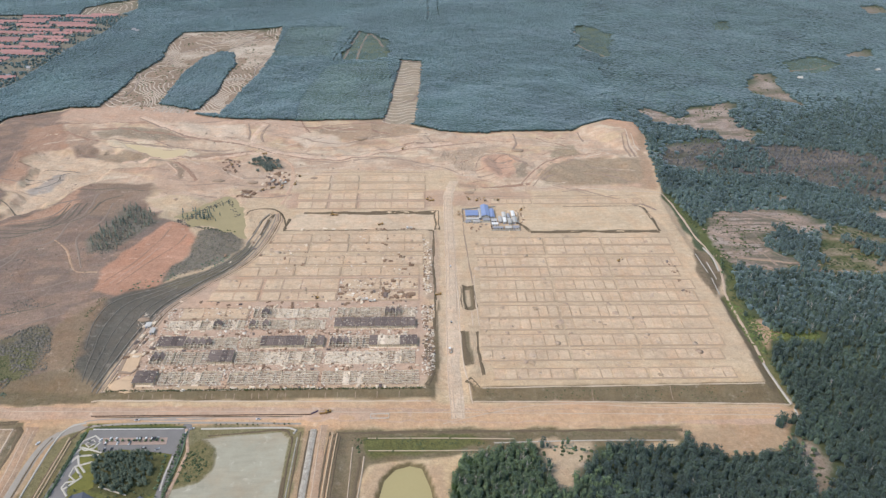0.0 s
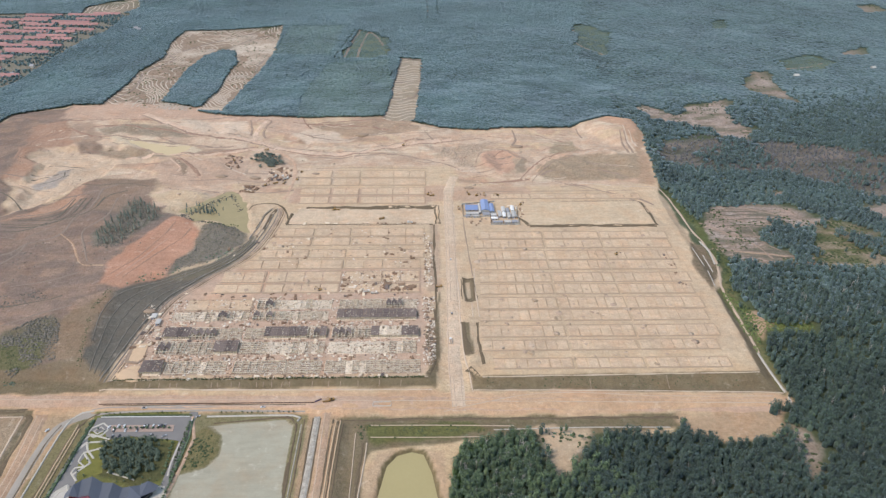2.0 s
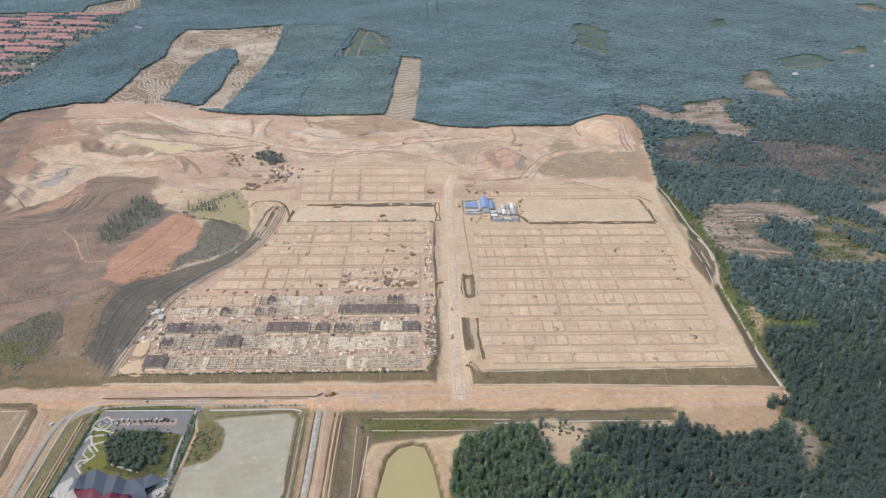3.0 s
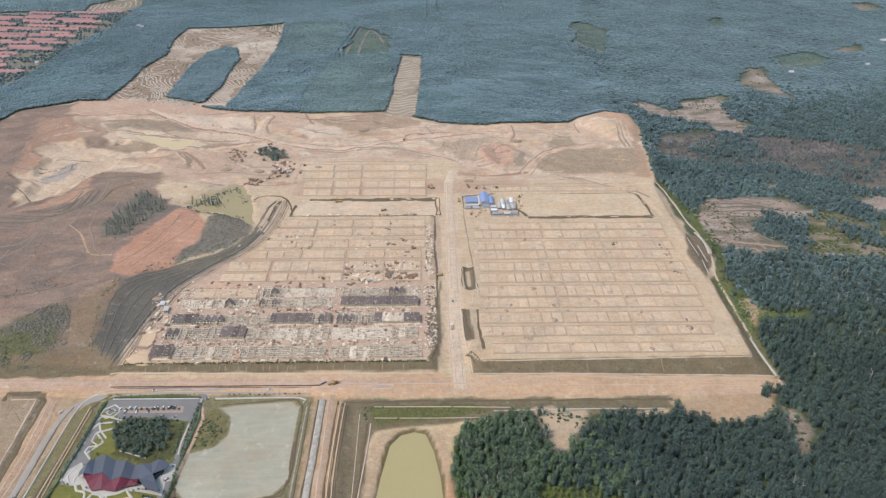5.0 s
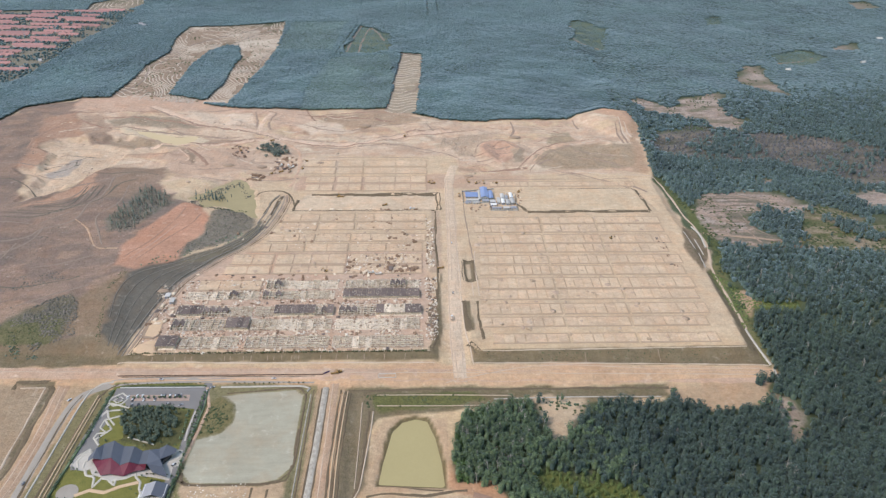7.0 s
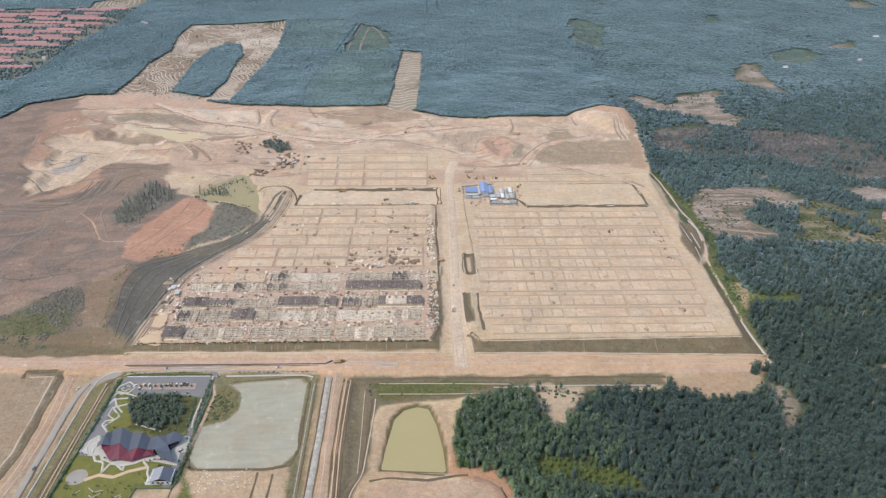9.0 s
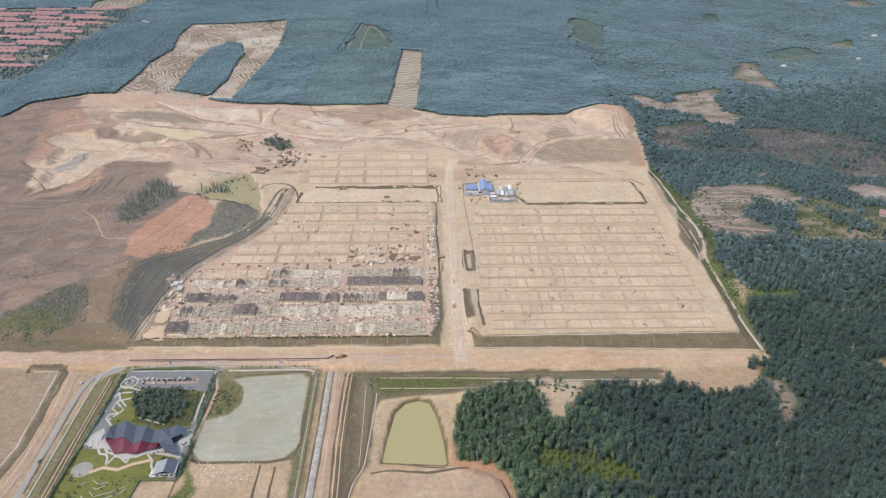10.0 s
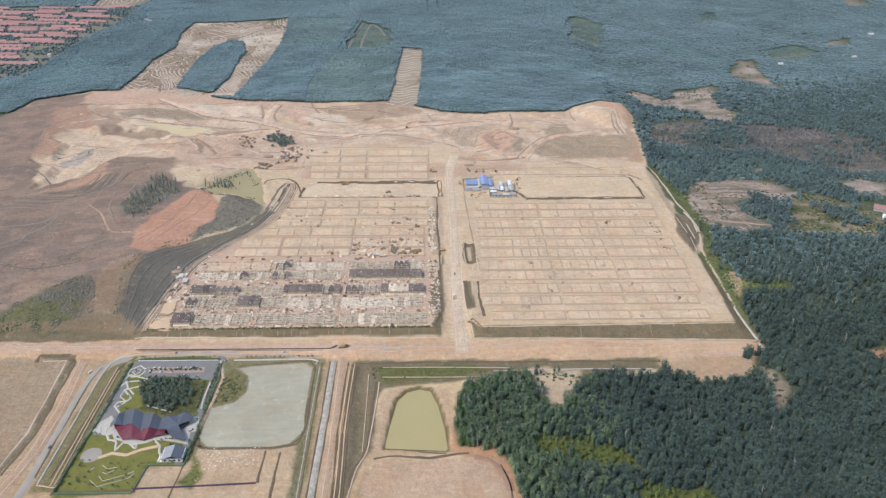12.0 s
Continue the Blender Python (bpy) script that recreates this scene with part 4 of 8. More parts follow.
drain([(-222, 812), (-216, 841), (-214, 878), (-206, 897)], 1.2, mat=M_MATLINE)
drain([(-217, 806), (-210, 841), (-207, 880)], 0.9, mat=M_RUT)
# lines of drains along the dark mat, from its crest to its foot
CREST = [(-337, 560), (-347, 602), (-358, 655), (-350, 690), (-308, 718), (-270, 745), (-238, 776), (-222, 806)]
TOE = [(-309, 543), (-304, 580), (-297, 625), (-284, 678), (-259, 714), (-239, 741), (-219, 774), (-208, 808)]
for share, first, last in ((0.14, 1, 8), (0.34, 0, 7), (0.54, 0, 5), (0.54, 5, 8), (0.76, 0, 8)):
    drain([(ax + (bx - ax) * share, ay + (by - ay) * share) for (ax, ay), (bx, by) in zip(CREST, TOE)][first:last], 0.4, "thin dusty drain along a dark matted slope", mat=M_MATLINE)

# ---- cut banks and earth edges ----
M_REDRUT = material("red_wheel_rut", (0.47, 0.30, 0.21), (0.38, 0.23, 0.16), 6, 0.95, 0.4, fine=0.9)
def bank(pts, width=3.0, mat=None, label="dark earth bank beside bare ground", **more):
    return ribbon("earth_bank", pts, width, mat or M_BANK, label, "bank", lift=0.06, thick=0.1, wobble=width * 0.42, **more)


for pts in ([(-384, 1072), (-367, 1059), (-349, 1031), (-334, 1001)],
            [(-566, 1206), (-505, 1206), (-405, 1177), (-329, 1150)], [(-198, 1222), (-113, 1213), (-50, 1192)], [(90, 979), (163, 988)], [(38, 362), (52, 357), (63, 342), (66, 323)]):
    bank(pts, 5.0, M_CUT, "reddish cut bank in raw earth")
cut_edges = [
    [(-546, 1163), (-477, 1150), (-440, 1123), (-341, 1115)],
    # dark rim of the pit: its shaded wall is put into the strip's colour
    [(85, 1046), (95, 1075), (116, 1093), (132, 1091), (145, 1070), (167, 1053)],
    [(226, 981), (274, 948), (306, 933), (330, 905)],
    [(249, 1058), (286, 1050), (312, 1038)],
    [(253, 1029), (289, 1019), (317, 998)],
    [(-213, 1178), (-150, 1149), (-70, 1169), (12, 1183)],
    [(272, 1192), (274, 1149)],
]
cut_edges += [
    [(-182, 1084), (-124, 1071), (-48, 1083), (19, 1058), (56, 1029)],
    [(-244, 947), (-218, 947), (-185, 955)],
    [(-322, 872), (-300, 912), (-270, 941), (-245, 890)],
    [(407, 889), (448, 860), (487, 851)],
    [(381, 861), (434, 799), (445, 766)],
    [(434, 918), (485, 888), (541, 860)],
    [(367, 791), (427, 782), (499, 766)],
    [(400, 830), (450, 820), (478, 835)],
    [(640, 900), (690, 893)],
]
for pts in cut_edges:
    bank(pts, 2.6, M_RAWCUT, "cut edge in raw earth")
for k in range(9):
    y = 770 + 16 * k + random.uniform(-4, 4)
    x0, x1 = 392 + random.uniform(-5, 25), 500 + 4 * k - random.uniform(0, 50)
    bank([(x0, y), ((x0 + x1) / 2, y + random.uniform(-5, 7)), (x1, y - random.uniform(0, 8))], 2.4, M_SCRUBLINE, "dark ditch across a cleared field")
for pts in ([(349, 1178), (348, 1149), (350, 1095)], [(355, 1158), (358, 1108)], [(244, 1083), (297, 1101), (322, 1083)]):
    bank(pts, 2.2, M_RUT, "pale strip of bare earth")
for pts in ([(445, 851), (447, 820), (452, 800), (465, 784)], [(400, 872), (440, 860), (480, 868)], [(410, 900), (470, 893), (540, 868)]):
    bank(pts, 1.8, M_SCRUBTRACK, "trodden strip across a cleared field")
for pts in ([(-366, 722), (-345, 765), (-330, 815), (-325, 850)], [(-350, 716), (-330, 760), (-308, 800), (-300, 830)], [(-358, 718), (-338, 762), (-322, 805)]):
    bank(pts, 1.5, M_REDRUT if len(pts) == 3 else M_CUT, "worn wheel rut in red earth")
# edges of the two large pads
for pts in ([(145, 844.5), (230, 844.5), (317, 844.5)], [(317, 845), (314, 915)], [(131, 872), (140, 858), (146, 845)]):
    bank(pts, 4.2, straight=True)
bank([(200, 917), (313, 917)], 1.8)
for pts in ([(-160, 902), (-100, 902)], [(-181, 852), (-30, 851)], [(-181, 853), (-178, 884)]):
    bank(pts, 3.0, straight=True)
bank([(-100, 902), (22, 902), (22.5, 852)], 5.5, straight=True)
bank([(-150, 853.5), (-90, 853), (-30, 852.5), (16, 852)], 3.0)
bank([(17, 690), (15.5, 760), (17, 850)], 2.2)
for pts in ([(65, 949), (131, 949), (220, 950), (319, 952)], [(-162, 1030), (-84, 1032), (9, 1030)], [(57, 868), (58, 800), (61, 722)], [(70, 945), (100, 944)]):
    bank(pts, 1.3, M_BUND, "low earth bund")
bank([(-238, 892), (-235, 906), (-222, 913), (-201, 910), (-188, 892), (-178, 857)], 2.2)
for pts in ([(-218, 838), (-214, 878), (-205, 898)], [(-209, 838), (-205, 880), (-200, 898)]):
    bank(pts, 3.0)
# steps and cut faces beside the site road
# dark bank edge of the west platform, its crisp shade put into the colour
for pts, w in (([(16.5, 735), (16.5, 700), (15.5, 655)], 1.6), ([(15.5, 655), (14.5, 632), (7.5, 612), (8, 583), (11.5, 562), (6, 545)], 4.0)):
    bank(pts, w)
bank([(45.5, 632), (47, 600), (49, 576)], 5.0)
bank([(49, 716), (48.5, 690), (49.5, 674)], 4.0)
bank([(48, 719), (62, 718.5)], 3.2, straight=True)
bank([(61, 718), (62.5, 674)], 3.0, straight=True)
bank([(49, 672.5), (62, 672.5)], 1.6, straight=True)
bank([(60.5, 630), (60, 596), (62, 560)], 2.6)
bank([(47, 556), (52, 549), (56, 541)], 7.0)
for pts in ([(42, 740), (43, 690), (42, 640), (43, 580), (47, 545), (49, 524)], [(59, 540.6), (160, 541.6), (337, 543.4)], [(-304, 540.6), (-150, 541.4), (5, 542.2)], [(-311, 531.6), (-150, 529.6), (9, 528.6)], [(50, 527.5), (200, 524), (352, 519)],
            [(63, 640), (62, 700), (64, 740)], [(56, 640), (56, 668)]):
    bank(pts, 1.1, M_RUT, "pale edge of packed earth")
for x in (165, 242):
    bank([(x, 541), (x, 526)], 0.6, M_BUND, "pale seam down an earth bank")
for k in range(36):
    x = -296 + 8.3 * k + random.uniform(-3, 3)
    if random.random() < 0.45:
        continue
    bank([(x, 540.5), (x + random.uniform(-1, 1), 532)], 0.9, M_BUND, "thin rill down an earth bank")
for o, m, w in ((2.6, M_BUND, 2.0), (5.0, M_SCRUBTRACK, 1.2), (7.5, M_BANK, 1.2), (10.5, M_BUND, 1.2)):
    bank(beside(o), w, m, "strip of bare earth below a slope")
# lots in the south
for pts in ([(-146, 372), (-147, 336)], [(-133, 370), (-134, 320), (-135, 240)], [(-205, 380), (-200, 377), (-128, 377), (-118, 390), (-117, 440)], [(-312, 331), (-246, 329)]):
    bank(pts, 2.0)
bank([(-209, 390), (-206, 380), (-198, 376.5)], 3.0)
for pts, w, m in (([(-210, 428), (-211.5, 405), (-211, 388), (-203, 376.5), (-143, 375.5), (-126, 379)], 1.8, M_BANK), ([(-126, 379), (-116.5, 394), (-115.5, 440), (-116.5, 486), (-127, 495.5)], 1.6, M_BANK), ([(-192, 488.5), (-127, 495.5)], 1.2, M_BANK),
                  ([(-299, 501.5), (-309, 494), (-315, 470), (-318, 420), (-322, 345)], 1.6, M_BANK), ([(-303, 492), (-306, 440), (-311, 380), (-314, 326)], 1.8, M_BANK), ([(-329, 488), (-333, 470), (-334.5, 430), (-335, 345)], 1.4, M_BANK),
                  ([(-214, 356), (-216, 330), (-226, 240)], 1.4, M_BANK), ([(-109, 492), (-109.5, 420), (-111, 200)], 1.3, M_BANK),
                  ([(-300, 511), (-200, 510.5), (-110, 509.5)], 1.0, M_BANK)):
    bank(pts, w, m)
for pts in ([(-400, 497), (-399, 506), (-368, 506), (-361, 497), (-357, 398), (-366, 345), (-400, 250)],):
    bank(pts, 3.4, straight=True)
bank([(-393, 499), (-369, 499.5), (-364, 398), (-374, 340)], 1.2, M_RUT, "pale strip of bare earth", straight=True)
bank([(-40, 374), (-22, 371), (-2, 367), (13, 366)], 1.2)
bank([(-51, 361), (-32, 364), (-2, 361), (18, 364), (33, 365)], 2.2)
bank([(60, 352), (66, 330), (66, 315)], 1.4)
bank([(-77, 492), (240, 490.5)], 2.4)
for pts, w in (([(-82.5, 492), (-85, 407), (-84, 319), (-88, 200)], 1.5), ([(-78, 491), (-80.5, 407), (-79.5, 319), (-84, 200)], 1.3), ([(-73, 488), (-76, 407), (-75, 319), (-79, 210)], 1.4), ([(-53, 461), (-54, 437), (-58, 390), (-61, 366), (-68, 350), (-72, 331)], 2.6)):
    bank(pts, w)
# wheel ruts on the tracks
for pts, offs in (([(34, 500), (33, 560), (34, 640), (37, 760), (38, 860), (40, 950)], (-6, -2.5, 4.5)), ([(-470, 520), (-330, 517), (-150, 514), (20, 510), (180, 506), (340, 502)], (2.5,)),
                  ([(-90, 500), (-90, 420), (-90, 340), (-92, 220)], (-1,)), ([(-352, 500), (-347, 430), (-350, 360), (-372, 280)], (-4, 2)), ([(20, 500), (120, 522), (230, 516), (340, 514)], (0,)),
                  ([(-497, 1269), (-449, 1231), (-404, 1194), (-344, 1164), (-287, 1145), (-230, 1112), (-154, 1090)], (-2, 2))):
    for k, o in enumerate(offs):
        bank([(x + (o if abs(pts[0][0] - pts[-1][0]) < 60 else 0), y + (o if abs(pts[0][0] - pts[-1][0]) >= 60 else 0)) for x, y in pts], 0.9, M_WORN, "worn wheel rut in bare earth", seed=k)
# berms of the haul roads and long cut edges
berms = [
    ([(-500, 1262), (-452, 1224), (-406, 1187), (-346, 1157), (-289, 1138), (-234, 1105)], 3.2, M_RAWCUT),
    ([(-390, 1081), (-356, 1097), (-313, 1105), (-270, 1114)], 3.0, M_RAWCUT),
    ([(-422, 1238), (-378, 1239), (-324, 1247), (-287, 1245)], 2.2, M_RAWCUT),
    ([(-393, 1064), (-377, 1047), (-369, 1030), (-370, 1018)], 2.6, M_HAUL),
]
berms += [
    ([(-300, 1230), (-290, 1190), (-288, 1160)], 3.0, M_RAWCUT),
    ([(-262, 1226), (-268, 1180), (-262, 1150)], 3.5, M_RAWCUT),
    ([(-620, 1228), (-560, 1240), (-480, 1236), (-420, 1222)], 3.0, M_CUT),
    ([(-475, 1146), (-430, 1134), (-384, 1126)], 2.6, M_RAWCUT),
    ([(-345, 985), (-300, 992), (-240, 985), (-200, 990)], 1.8, M_RAWCUT),
    ([(-330, 952), (-290, 946), (-262, 944)], 2.4, M_RAWCUT),
]
berms += [
    ([(159, 1182), (160, 1144), (151, 1118)], 3.0, M_RAWCUT),
    ([(-212, 1252), (-201, 1222), (-189, 1199)], 3.0, M_CUT),
    ([(8, 1177), (15, 1158), (21, 1144)], 2.4, M_RAWCUT),
    ([(339, 1155), (338, 1117), (339, 1087)], 2.6, M_RAWCUT),
    ([(346, 1155), (346, 1117), (346, 1085)], 2.6, M_RAWCUT),
    ([(207, 965), (239, 969), (266, 952), (289, 936), (306, 918), (318, 902)], 2.4, M_RAWCUT),
    ([(182, 1003), (195, 1017), (207, 1021)], 5.0, M_RAWCUT),
]
berms += [
    ([(-630, 1056), (-639, 1109), (-639, 1155), (-616, 1182)], 5.0, M_CUT),
    ([(-604, 1202), (-566, 1166), (-531, 1150)], 4.0, M_CUT),
    ([(-429, 1205), (-382, 1174), (-332, 1152), (-291, 1139)], 3.4, M_CUT),
    ([(-440, 1155), (-395, 1129), (-349, 1118), (-306, 1118)], 3.0, M_RAWCUT),
    ([(-497, 1150), (-446, 1139), (-403, 1124)], 3.0, M_RAWCUT),
    ([(-423, 1096), (-348, 1094), (-294, 1107), (-266, 1112)], 2.8, M_CUT),
]
berms += [
    ([(-230, 1104), (-154, 1083), (-105, 1083), (-48, 1113), (52, 1140), (110, 1150)], 2.6, M_CUT),
    ([(-230, 1121), (-154, 1098), (-105, 1098), (-48, 1130), (52, 1157)], 1.6, M_RAWCUT),
    ([(-60, 1245), (-120, 1236), (-190, 1222), (-225, 1226)], 2.4, M_CUT),
    ([(150, 990), (172, 1030), (198, 1064), (236, 1092), (290, 1108)], 2.0, M_CUT),
    ([(166, 982), (190, 1024), (216, 1056), (246, 1076)], 1.6, M_RAWCUT),
]
for pts, w, m in berms:
    bank(pts, w, m, "cut edge in raw earth")
for k in range(90):
    x, y = random.uniform(-600, 340), random.uniform(960, 1240)
    if inside(np.array([x]), np.array([y]), RAW)[0]:
        n, a = random.uniform(10, 34), random.gauss(0.0, 0.35)
        bank([(x - n * math.cos(a), y - n * math.sin(a)), (x, y + random.uniform(-6, 6)), (x + n * math.cos(a), y + n * math.sin(a))], random.uniform(0.9, 2.2), random.choice((M_RAWCUT, M_CUT, M_RUT)), "scraped edge in raw earth", seed=k)
# dark seams in the pale diggings
for pts in ([(-578, 992), (-560, 1000), (-545, 1010)], [(-548, 985), (-535, 1000), (-540, 1022), (-534, 1036)], [(-590, 1004), (-572, 1008)], [(-560, 980), (-545, 988), (-528, 1006)], [(-572, 1040), (-550, 1046), (-520, 1042)]):
    bank(pts, 1.6, M_SCRUBLINE, "dark rocky seam in pale earth")
# contour lines ploughed round the scrub hill
plough_lines = [
    [(-549, 844), (-496, 847), (-466, 874), (-460, 921)],
    [(-531, 856), (-490, 874), (-471, 921)],
    [(-643, 942), (-600, 942), (-534, 883)],
    [(-668, 996), (-627, 1002), (-586, 989)],
    [(-504, 810), (-479, 843)],
    [(-513, 668), (-468, 657), (-420, 669), (-403, 679)],
    [(-532, 708), (-516, 718), (-512, 758)],
]
plough_lines += [
    [(-540, 865), (-495, 885), (-482, 930)],
    [(-520, 830), (-488, 845)],
    [(-470, 700), (-430, 712), (-400, 730)],
    [(-450, 620), (-420, 640), (-385, 660)],
    [(-600, 800), (-560, 812), (-515, 808)],
    *[[(-549 + o, 844 + 0.8 * o), (-496 + o, 847 + 0.9 * o), (-466 + o, 874 + 0.5 * o), (-460 + o, 921 + 0.2 * o)] for o in (-22, -15, -8, 9, 16)],
    [(-505, 968), (-470, 962), (-430, 968), (-395, 960)],
    [(-445, 900), (-440, 930), (-420, 945)],
]
for pts in plough_lines:
    bank(pts, 1.8, (M_SCRUBTRACK, M_SCRUBLINE)[int(abs(pts[0][0])) % 2], "old contour line on the scrub hill")

# ---- building plots: packed earth pads in strips ----
def pad_mesh(w, d):
    bm = boxes((-w / 2, w / 2, -d / 2, d / 2, -0.8, 0.35))
    for v in bm.verts:
        if v.co.z > 0:
            v.co.x *= 1 - 1.0 / w
            v.co.y *= 1 - 1.2 / d
    me = bpy.data.meshes.new("plot_pad")
    bm.to_mesh(me)
    bm.free()
    me.materials.append(M_PAD)
    return me


PADS = {}
M_PLOTBUND = material("plot_edge_earth", (0.43, 0.318, 0.215), (0.35, 0.255, 0.17), 6, 0.95, 0.5, fine=0.8)


def plot_strip(parent, x0, x1, y0, y1, cuts, wide=11.0):
    """One strip of pads between y0 and y1, parted by lanes at the cuts."""
    edges = [x0, *cuts, x1]
    for a, b in zip(edges, edges[1:]):
        a, b = a + (2.0 if a != x0 else 0), b - (2.0 if b != x1 else 0)
        n = max(1, round((b - a) / wide))
        w = (b - a) / n
        key = (round(w, 1), round(y1 - y0, 1))
        if key not in PADS:
            PADS[key] = pad_mesh(w - 0.45, y1 - y0)
        for i in range(n):
            x, y = a + w * (i + 0.5), (y0 + y1) / 2
            ob = new("plot_pad", PADS[key])
            ob.parent = parent
            ob.location = (x, y, h1(x, y) + random.uniform(-0.16, 0.16))
            if i and random.random() < 0.36:
                q = random.uniform(-0.5, 0.5)
                ribbon("bund", [(x - w / 2 + q, y0 + random.choice((0, 0, 5))), (x - w / 2 + q * 0.3, y1 - random.choice((0, 0, 6)))], 0.5, M_PLOTBUND, "", "", lift=0.22, thick=0.4, wobble=0.2, parent=parent, seed=i)
            ob.rotation_euler = (random.gauss(0, 0.004), random.gauss(0, 0.004), random.gauss(0, 0.006))
        ribbon("bund", [(a - 0.6, y1 + 0.5), (b + 0.6, y1 + 0.5)], 0.7, M_PLOTBUND, "", "", lift=0.1, thick=0.4, wobble=0.3, parent=parent, seed=a + 3)
        ribbon("bund", [(a - 1, y0 - 0.9), (b + 1, y0 - 0.9)], 1.5, M_PLOTBUND, "", "", lift=0.1, thick=0.5, wobble=0.3, parent=parent, seed=a)
        ribbon("bund", [(b + 0.8, y0 - 0.5), (b + 0.8, y1)], 0.7, M_PLOTBUND, "", "", lift=0.1, thick=0.5, wobble=0.3, parent=parent, seed=b)


east = thing("plot_field", "strips of packed tan earth house plots, not yet built on", "building plot", kind="structure")
for y0, y1, x0, x1, cuts in (
        (552.8, 567.6, 72, 312, [153.5, 226]), (581.7, 597.4, 62, 310, [153.6, 226]), (604.3, 623.2, 62, 318, [154.5, 229]), (632.9, 651.6, 63.8, 316, [154, 231]),
        (655.4, 676.3, 65.7, 319, [154.2, 232]), (684.4, 703.6, 67.8, 317, [154, 230]), (709.3, 728, 69.7, 321, [155.4, 230]), (736.8, 756.5, 71, 311, [156, 231]),
        (759.6, 780, 70, 321, [156.3, 232.5]), (788.1, 807.9, 68, 320, [158, 233]), (811.8, 828.5, 77.5, 322, [159, 233.6]), (926.2, 940, 100, 316, [158.4])):
    plot_strip(east, x0, x1, y0, y1, cuts)
west = thing("plot_field", "strips of packed pinkish earth house plots with some footings begun", "building plot", kind="structure")
for y0, y1, x0, x1, cuts in (
        (998, 1020, -183, 6, [-134, -91]), (971, 992, -179, 6, [-132, -90]), (940, 960, -175, 5, [-130, -89]), (913, 933, -172, 5, [-130, -88.6]),
        (820.2, 840, -189, 3, [-140, -92]), (797, 816, -188, 3, [-140, -91]), (766.6, 785, -200, 2, [-140, -94]), (741, 760, -215, -3, [-150, -95]),
        (712, 734, -236, -3, [-184, -94]), (690, 707, -240, -3, [-184, -95]), (656, 675, -262, -190, [])):
    plot_strip(west, x0, x1, y0, y1, cuts, 23.0)


# ---- woods ----
def dome(rings, seed, bumpy=0.25, tall=1.0, low=-0.25):
    """A lumpy crown open below: one vertex on top and rings of others. Radius 1."""
    rng = np.random.default_rng(seed)
    v, f = [(0, 0, tall)], []
    n = rings[0]
    for k in range(len(rings)):
        a = (k + 1) / len(rings)
        el = (1 - a) * 1.2 + low * a
        for i in range(n):
            r = 1 + rng.uniform(-bumpy, bumpy)
            ang = 2 * math.pi * (i + 0.5 * (k % 2)) / n
            v.append((math.cos(el) * math.cos(ang) * r, math.cos(el) * math.sin(ang) * r, math.sin(el) * tall * r))
    for i in range(n):
        f.append((0, 1 + i, 1 + (i + 1) % n))
    for k in range(len(rings) - 1):
        for i in range(n):
            a, b = 1 + k * n + i, 1 + k * n + (i + 1) % n
            c, d = a + n, b + n
            f += [(a, c, d), (a, d, b)] if k % 2 else [(a, c, b), (b, c, d)]
    return np.array(v, float), np.array(f)


def skirt(crown, n, drop=1.5):
    """Draws the lowest ring of a crown down towards the ground."""
    v, f = crown
    v = v.copy()
    v[-n:, 2] -= drop
    v[-n:, :2] *= 0.85
    return v, f


def join(pieces):
    vs, fs, base = [], [], 0
    for v, f in pieces:
        vs.append(v)
        fs.append(f + base)
        base += len(v)
    return np.concatenate(vs), np.concatenate(fs)


def lumps(seed, count, spread=0.6, size=0.55, sides=6):
    """A crown of several lumps."""
    rng = np.random.default_rng(seed)
    out = []
    for k in range(count):
        v, f = dome([sides, sides], seed * 31 + k, 0.28)
        s = size * rng.uniform(0.75, 1.2)
        a, r = rng.uniform(0, 2 * math.pi), spread * math.sqrt(rng.uniform(0, 1)) if k else 0.1
        out.append((v * s + np.array((r * math.cos(a), r * math.sin(a), 0.75 - 0.55 * r ** 2 + rng.uniform(-0.15, 0.1))), f))
    return join(out)


def leafy(seed, leaves, leaf=0.17, inner=5):
    """A crown of many small leaf clumps over an uneven inner mass."""
    rng = np.random.default_rng(seed)
    core_v, core_f = skirt(dome([6, 6], seed + 500, 0.3, 1.0, -0.2), 6, 1.2) if inner < 2 else lumps(seed + 500, inner, 0.45, 0.45)
    centres = [(0.5 * rng.normal(0, 0.55), 0.5 * rng.normal(0, 0.55), rng.uniform(0.45, 1.0)) for _ in range(6)]
    v, f = [], []
    for k in range(leaves):
        c = centres[k % 6]
        d = rng.normal(size=3)
        d /= np.linalg.norm(d)
        if d[2] < -0.3:
            d[2] = -d[2]
        p = np.array(c) + d * (0.5 * rng.uniform(0.8, 1.15))
        u = np.cross(d, rng.normal(size=3))
        u /= np.linalg.norm(u) + 1e-9
        w = np.cross(d, u)
        tip = d * rng.uniform(-0.1, 0.35)
        s = leaf * rng.uniform(0.6, 1.4)
        b = len(v)
        v += [p + u * s, p - u * s * 0.6 + w * s, p - u * s * 0.6 - w * s, p + tip * s * 1.2]
        f += [(b, b + 1, b + 3), (b + 1, b + 2, b + 3)]
    return join([(core_v * (0.95 if inner > 1 else 0.6), core_f), (np.array(v), np.array(f))])


def spots(x0, x1, y0, y1, step, jitter, seed, rows=False):
    rng = np.random.default_rng(seed)
    gx, gy = np.meshgrid(np.arange(x0, x1, step), np.arange(y0, y1, step))
    x, y = gx.ravel(), gy.ravel()
    if not rows:
        x = x + (np.floor((y - y0) / step) % 2) * step / 2
    return x + rng.uniform(-jitter, jitter, x.size) * step, y + rng.uniform(-jitter, jitter, x.size) * step, rng


